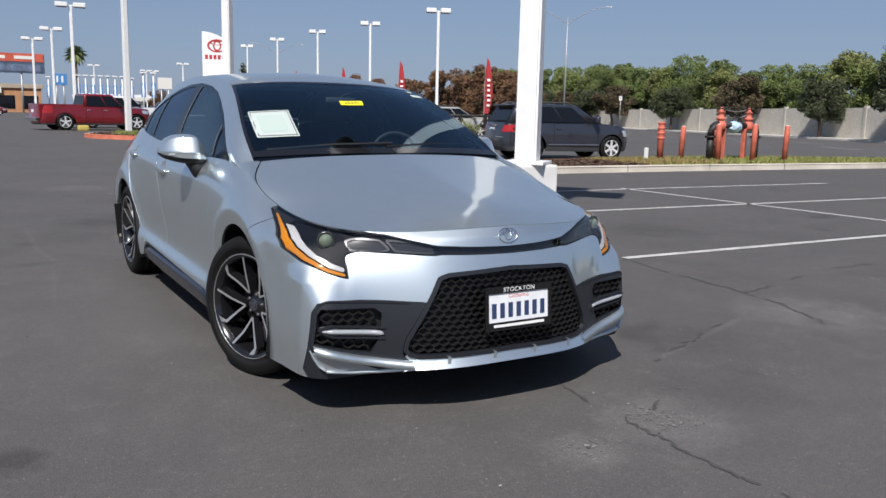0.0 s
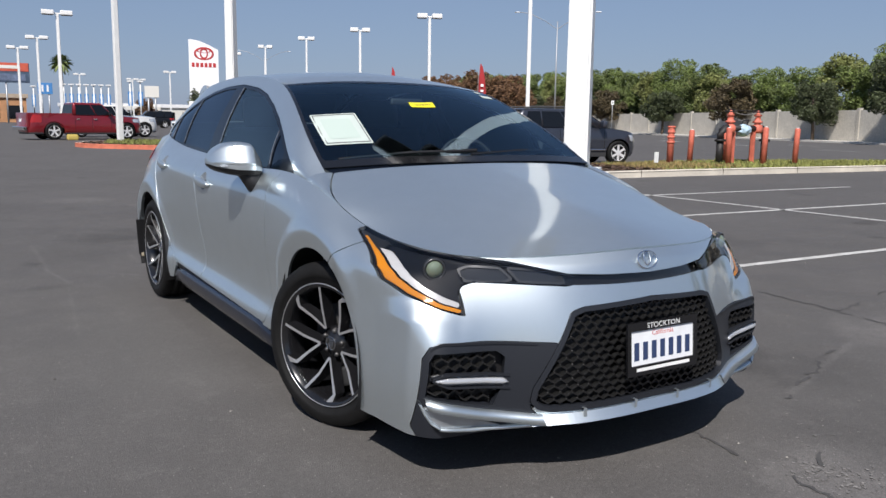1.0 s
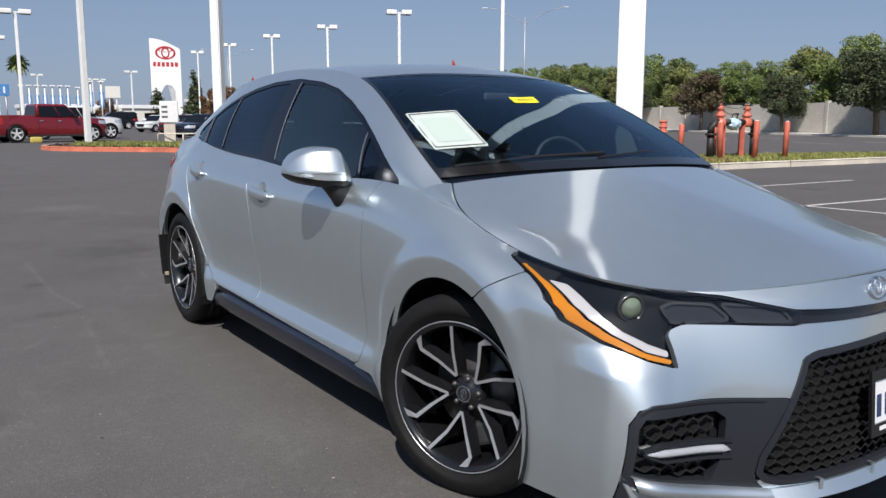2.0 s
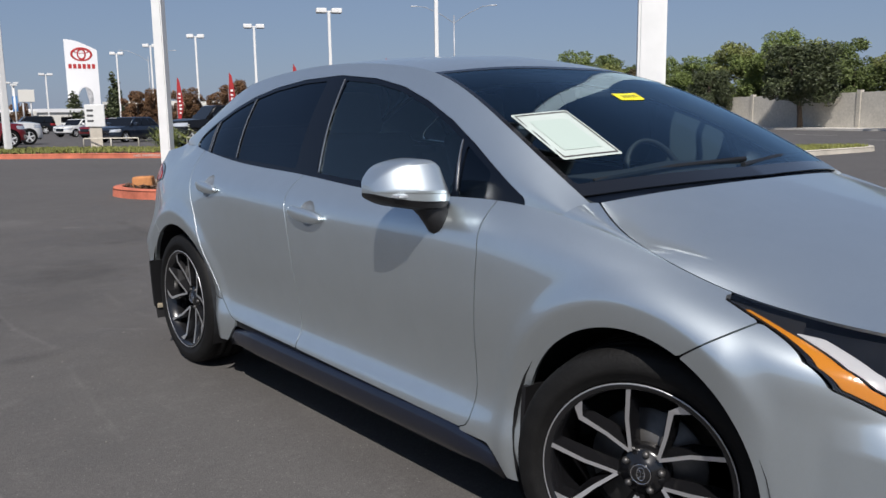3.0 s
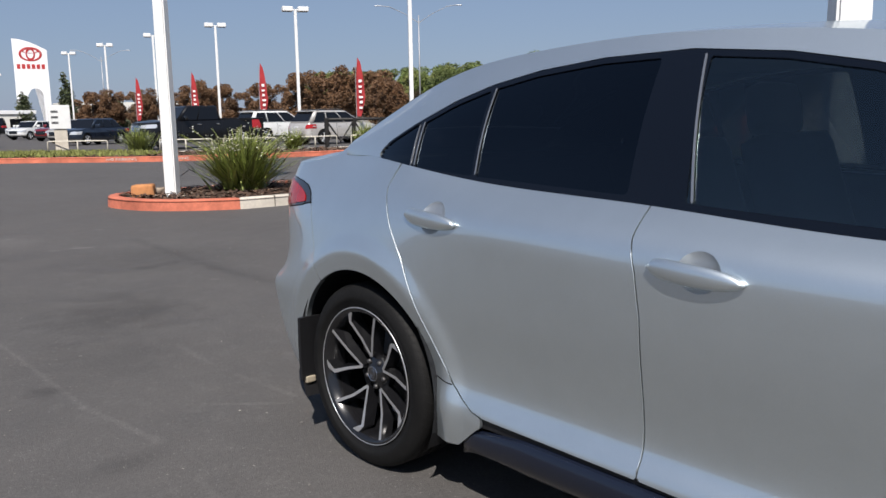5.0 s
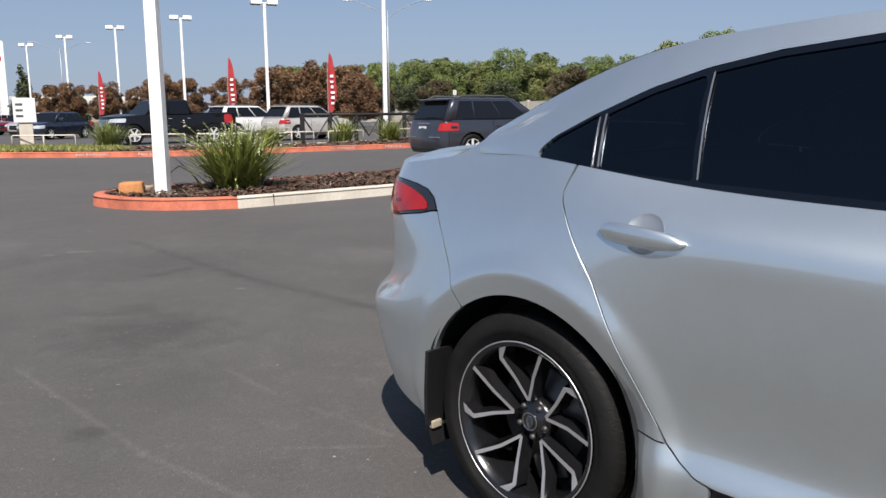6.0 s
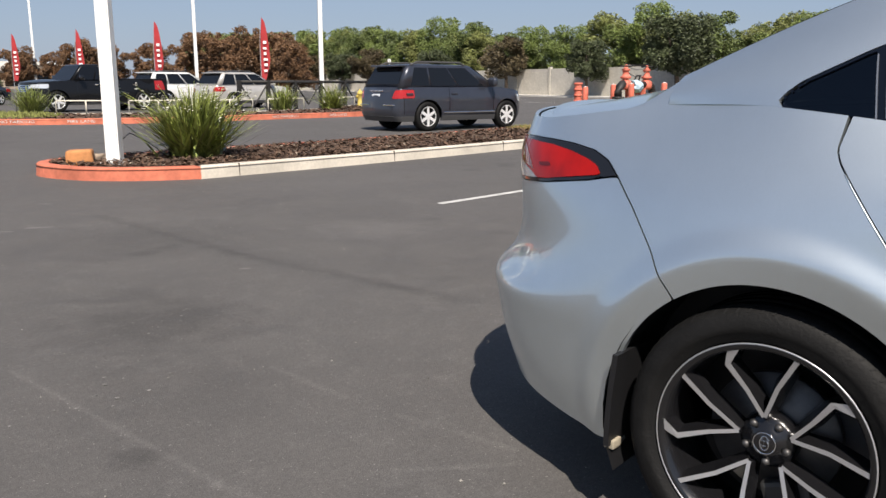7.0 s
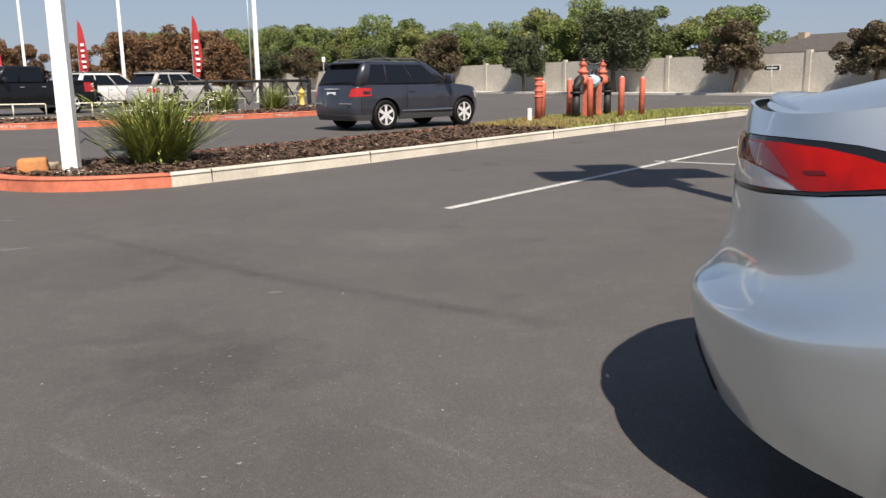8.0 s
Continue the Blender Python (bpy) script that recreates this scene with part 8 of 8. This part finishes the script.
    if bed:
        t_ = .10
        raw("bed_floor", [(-h * .9, cab_end, .70), (h * .9, cab_end, .70), (h * .9, end - .05, .70), (-h * .9, end - .05, .70)], [(0, 1, 2, 3)], M["grey_trim"], v, "dark bed floor")
        bm = bmesh.new()
        for lo_, hi_ in (((-h * .95, cab_end + .02, .6), (-h * .84, end - .06, bed + .02)), ((h * .84, cab_end + .02, .6), (h * .95, end - .06, bed + .02)), ((-h * .86, end - .12, .6), (h * .86, end - .04, bed + .02))):
            box_bm(bm, lo_, hi_, .02)
        part("bed_walls", bm, paint, v, "")
        part("rear_bumper", box_bm(bmesh.new(), (-h * .93, end - .02, .46), (h * .93, end + .16, .64), .03), M["chrome"] if chrome else M["grey_trim"], v, "bright rear bumper")
    else:
        raw("deck", [(-h * .92, cab_end - .1, belt - .01), (h * .92, cab_end - .1, belt - .01), (h * .80, end - .10, rz - .01), (-h * .80, end - .10, rz - .01)], [(0, 1, 2, 3)], paint, v, "")
    raw("underside", [(-h * .86, -front * .7, .30), (h * .86, -front * .7, .30), (h * .86, end - .3, .30), (-h * .86, end - .3, .30)], [(3, 2, 1, 0)], M["black_plastic"], v, "dark underside")
    if plate:
        part("plate", box_bm(bmesh.new(), (-.16, end - .01, rz - .42 if bed else rz - .30), (.16, end + .02, rz - .27 if bed else rz - .15), .004), M["plate_white"], v, "white plate")
    for s in (1, -1):
        for y in (0, wb):
            simple_wheel(v, s * (h - .13), y, wheel_r, .23, style)
    return v


slate = mat("slate_paint", (.036, .040, .054), .30, .35, coat=1.0, spec=.5, scale=5, vary=.06)
black = mat("black_car_paint", (.006, .006, .007), .3, coat=.35, spec=.3)
white = car_paint("white_car_paint", (.72, .72, .70), .0, .35)
silver2 = car_paint("champagne_paint", (.52, .50, .47), .25)
red = car_paint("red_car_paint", (.21, .009, .015), .25)
navy = car_paint("navy_car_paint", (.02, .03, .05), .4)

# the dark sport utility in the aisle
vehicle("suv_car", "dark slate sport utility vehicle in the aisle behind the island", (14.75, 15.25), 78.5, slate, 2.51, .83, .90, 1.72, 1.02, .97, 1.55, .345, (.22, 1.10), (3.30, 2.98), style=1, rails=True, mould=True, cuts=((.15, .42), (.435, .70), (.72, .90)))
# black pickup behind the fire lane
vehicle("pickup_truck", "black crew-cab pickup truck with chrome grille, parked behind the fire lane", (12.6, 35.5), -90, black, 3.65, .98, 1.22, 2.03, 1.22, 1.22, 1.87, .41, (.55, 1.18), (2.72, 2.60), bed=1.30, chrome=True)
vehicle("suv_car", "champagne silver sport utility vehicle parked tail to the fire lane", (22.6, 34.3), 92, silver2, 2.69, .88, .95, 1.84, 1.02, .98, 1.62, .35, (.12, 1.28), (3.50, 3.05), rails=True)
vehicle("suv_car", "white sport utility vehicle parked behind the silver one", (23.8, 41.5), 92, white, 2.8, .9, 1.05, 1.9, 1.06, 1.03, 1.70, .37, (.2, 1.25), (3.72, 3.35), rails=True)
vehicle("pickup_truck", "red crew-cab pickup truck with bright alloy wheels, parked across the lot", (6.55, 43.2), 100, red, 3.57, 1.0, 1.25, 2.02, 1.18, 1.18, 1.84, .42, (.55, 1.18), (2.65, 2.55), bed=1.28, chrome=True)
vehicle("pickup_truck", "white pickup truck behind the red one", (8.6, 48.5), 98, white, 3.57, 1.0, 1.25, 2.02, 1.20, 1.20, 1.84, .42, (.55, 1.18), (2.65, 2.55), bed=1.28)
chock = thing("wheel_chock", (3.95, 41.2, 0), "yellow wheel stop beside the red truck", "wheel stop")
part("block", box_bm(bmesh.new(), (-.26, -.18, 0), (.26, .18, .28), .08), M["hydrant_yellow"], chock)
sedan = dict(wb=2.68, front=.88, rear=1.0, width=1.78, belt=.92, hood=.88, roof=1.44, wheel_r=.32, screen=(.35, 1.05), back=(3.05, 2.45))
vehicle("sedan_car", "dark blue-black hatchback parked at the end of a row", (13.2, 47.5), -60, navy, **sedan)
vehicle("sedan_car", "grey sedan in the parked row", (14.6, 53.5), -60, silver2, **sedan)
vehicle("sedan_car", "black sedan in the parked row", (18.6, 46.0), -75, black, **sedan)
vehicle("sedan_car", "red sedan in the parked row", (16.2, 61.5), -60, red, **sedan)
vehicle("sedan_car", "white sedan in the parked row", (16.6, 69.5), -60, white, **sedan)
vehicle("sedan_car", "white sedan further along the row", (18.4, 77.0), -60, white, **sedan)
vehicle("suv_car", "black sport utility vehicle far across the lot", (17.4, 92.0), -95, black, 2.9, .9, 1.1, 1.95, 1.15, 1.1, 1.85, .39, (.4, 1.1), (3.9, 3.7))
vehicle("sedan_car", "dark red sedan by the restaurant", (3.6, 107), 85, red, **sedan)
vehicle("suv_car", "dark sport utility vehicle parked far across the lot", (-.5, 104), 90, navy, 2.9, .9, 1.1, 1.95, 1.15, 1.1, 1.85, .39, (.4, 1.1), (3.9, 3.7))


# ---------------------------------------------------------------- signs and far buildings
def pylon_sign(x, y, turn):
    s = thing("pylon_sign", (x, y, 0), "tall white dealer pylon with an arched opening and red oval mark", "pylon sign", turn=turn)
    s.scale = (1.45, 1.45, 1.47)
    out = [(-2.15, 0), (-.75, 0), (-.75, 4.6)]
    for k in range(9):
        a = math.pi - math.pi * k / 8
        out.append((.25 + 1.0 * math.cos(a) * 1.0, 4.6 + 1.1 * math.sin(a)))
    out += [(1.25, 0), (2.15, 0), (2.15, 10.9)]
    for k in range(1, 10):
        u = k / 9
        out.append((2.15 - 4.3 * u, 10.9 + 1.45 * math.sin(u * math.pi / 2)))
    bm = bmesh.new()
    a = [bm.verts.new((px, -.35, pz)) for px, pz in out]
    b = [bm.verts.new((px, .35, pz)) for px, pz in out]
    n = len(out)
    for i in range(n):
        bm.faces.new((a[i], a[(i + 1) % n], b[(i + 1) % n], b[i]))
    bm.faces.new(a[::-1])
    bm.faces.new(b)
    bmesh.ops.triangulate(bm, faces=[f for f in bm.faces if len(f.verts) > 4])
    body = part("pylon", bm, M["sign_white"], s, "white panel body")
    m = Matrix.Translation((.05, -.37, 10.3)) @ pose(0, 0, 0, 90) @ Matrix.Diagonal((1, .66, 1, 1))
    lathe("oval", [(1.15, 0), (1.22, .02), (1.40, .02), (1.46, 0)], M["sign_red"], body, "red oval ring", 40, m, True)
    lathe("inner_oval", [(.40, 0), (.43, .02), (.56, .02), (.60, 0)], M["sign_red"], body, "", 32, m @ Matrix.Diagonal((1, 2.1, 1, 1)), True)
    lathe("cross_oval", [(.75, 0), (.78, .02), (.92, .02), (.96, 0)], M["sign_red"], body, "", 32, m @ pose(0, .62, 0) @ Matrix.Diagonal((1.1, .5, 1, 1)), True)
    for k in range(6):
        xx = -1.55 + .62 * k
        box("name_bar", (xx - .21, -.38, 8.32), (xx + .21, -.352, 8.95), M["sign_red"], body, "red bar")


M["sign_white"] = mat("sign_white", (.80, .80, .80), .4)
M["sign_red"] = mat("sign_red", (.42, .03, .03), .5)
M["sign_blue"] = mat("sign_blue", (.06, .22, .50), .5, scale=.6, vary=.1)
M["board_blue"] = mat("board_blue", (.05, .08, .13), .6, scale=.5, vary=.5)
M["board_red"] = mat("board_red", (.50, .09, .05), .6, scale=.4, vary=.25)
M["picture_grey"] = mat("picture_grey", (.10, .13, .20), .6, scale=1.2, vary=.6)
M["board_white"] = mat("board_white", (.70, .68, .62), .6)
pylon_sign(50.6, 181.6, -16)


def board(name, x, y, z0, z1, w, material, label, turn=-8, legs=2):
    b = thing(name, (x, y, 0), label, "sign board", turn=turn)
    p = part("panel", box_bm(bmesh.new(), (-w / 2, -.15, z0), (w / 2, .15, z1), .03), material, b)
    for k in range(legs):
        xx = (k - (legs - 1) / 2) * w * .5
        tube("leg", [(xx, .1, 0), (xx, .1, z0 + .2)], .14, M["galvanised"], b, "", 8)
    return b, p


b, p = board("billboard", 5.6, 146.4, 6.3, 9.3, 13.6, M["board_blue"], "large roadside billboard with a red heading and car pictures")
box("heading", (-6.7, -.20, 8.1), (6.7, -.155, 9.4), M["board_red"], p, "red heading strip")
for k, c in enumerate(("board_white", "board_red", "board_white")):
    box("heading_bar", (-5.5 + 4 * k, -.24, 8.5), (-2.8 + 4 * k, -.205, 9.0), M["board_white"], p, "white bar")
box("picture", (-6.2, -.20, 6.6), (-.6, -.155, 7.9), M["board_white"], p, "pale picture block")
box("picture", (.2, -.20, 6.6), (6.2, -.155, 7.7), M["picture_grey"], p, "dim picture block")
b, p = board("dealer_sign", 15.6, 155.5, 4.9, 6.8, 2.3, M["sign_blue"], "light blue square dealer sign on white posts")
box("mark", (-.55, -.2, 5.3), (-.25, -.155, 6.4), M["sign_white"], p, "white bar")
box("mark", (.25, -.2, 5.3), (.55, -.155, 6.4), M["sign_white"], p, "white bar")
board("dealer_sign", 30.6, 143, 4.5, 6.4, 2.3, M["board_white"], "cream sign board on two posts")


def banner_pole(x, y, h, turn=0):
    b = thing("banner_pole", (x, y, 0), "white lot pole with a blue banner and flat twin heads", "banner pole", group="banner poles", turn=turn)
    tube("shaft", [(0, 0, 0), (0, 0, h)], .10, M["steel_white"], b, "", 8)
    box("banner", (-.32, -.03, h * .45), (.32, .03, h * .78), M["sign_blue"], b, "blue banner")
    box("banner_mark", (-.16, -.045, h * .50), (.13, -.032, h * .73), M["sign_white"], b, "white bar")
    box("lamp_head", (-.42, -.3, h), (.42, .3, h + .2), M["steel_white"], b, "flat twin head", .05)
    return b


bp = banner_pole(17.2, 145.2, 6.2)
for k in range(1, 7):
    copy_thing(bp, pose(17.2 + 1.12 * k, 145.2 - .15 * k, 0, 0, 0, -8))
for x, y in ((23.3, 124), (24.7, 123.8), (26.5, 150), (14.2, 160)):
    copy_thing(bp, pose(x, y, 0, 0, 0, -8))


def low_building(name, x, y, w, d, h, material, trim, label, turn=0):
    b = thing(name, (x, y, 0), label, "building", turn=turn)
    part("wall", box_bm(bmesh.new(), (-w / 2, -d / 2, 0), (w / 2, d / 2, h)), material, b)
    part("parapet", box_bm(bmesh.new(), (-w / 2 - .3, -d / 2 - .3, h - .5), (w / 2 + .3, d / 2 + .3, h + .2), .05), trim, b, "parapet band")
    for k in range(5):
        xx = -w * .4 + w * .2 * k
        box("window", (xx - w * .07, -d / 2 - .06, .6), (xx + w * .07, -d / 2 + .02, h * .62), M["glass_opaque"], b, "dark window")
    box("fascia_sign", (-w * .16, -d / 2 - .5, h * .70), (w * .16, -d / 2 - .3, h * .92), M["board_white"], b, "pale fascia sign")


M["brick_tan"] = mat("brick_tan", (.46, .24, .12), .9, scale=1.5, vary=.15)
low_building("restaurant_building", 3.6, 160, 18, 8, 4.6, M["brick_tan"], M["stucco"], "tan stucco restaurant with a flat parapet far across the lot")
low_building("showroom_building", 34.0, 176, 26, 12, 3.6, M["board_white"], M["sign_white"], "low pale showroom far behind the parked cars")
low_building("shed_building", 74.0, 190, 30, 12, 5.5, M["stucco"], M["board_white"], "low tan commercial building beyond the trees")
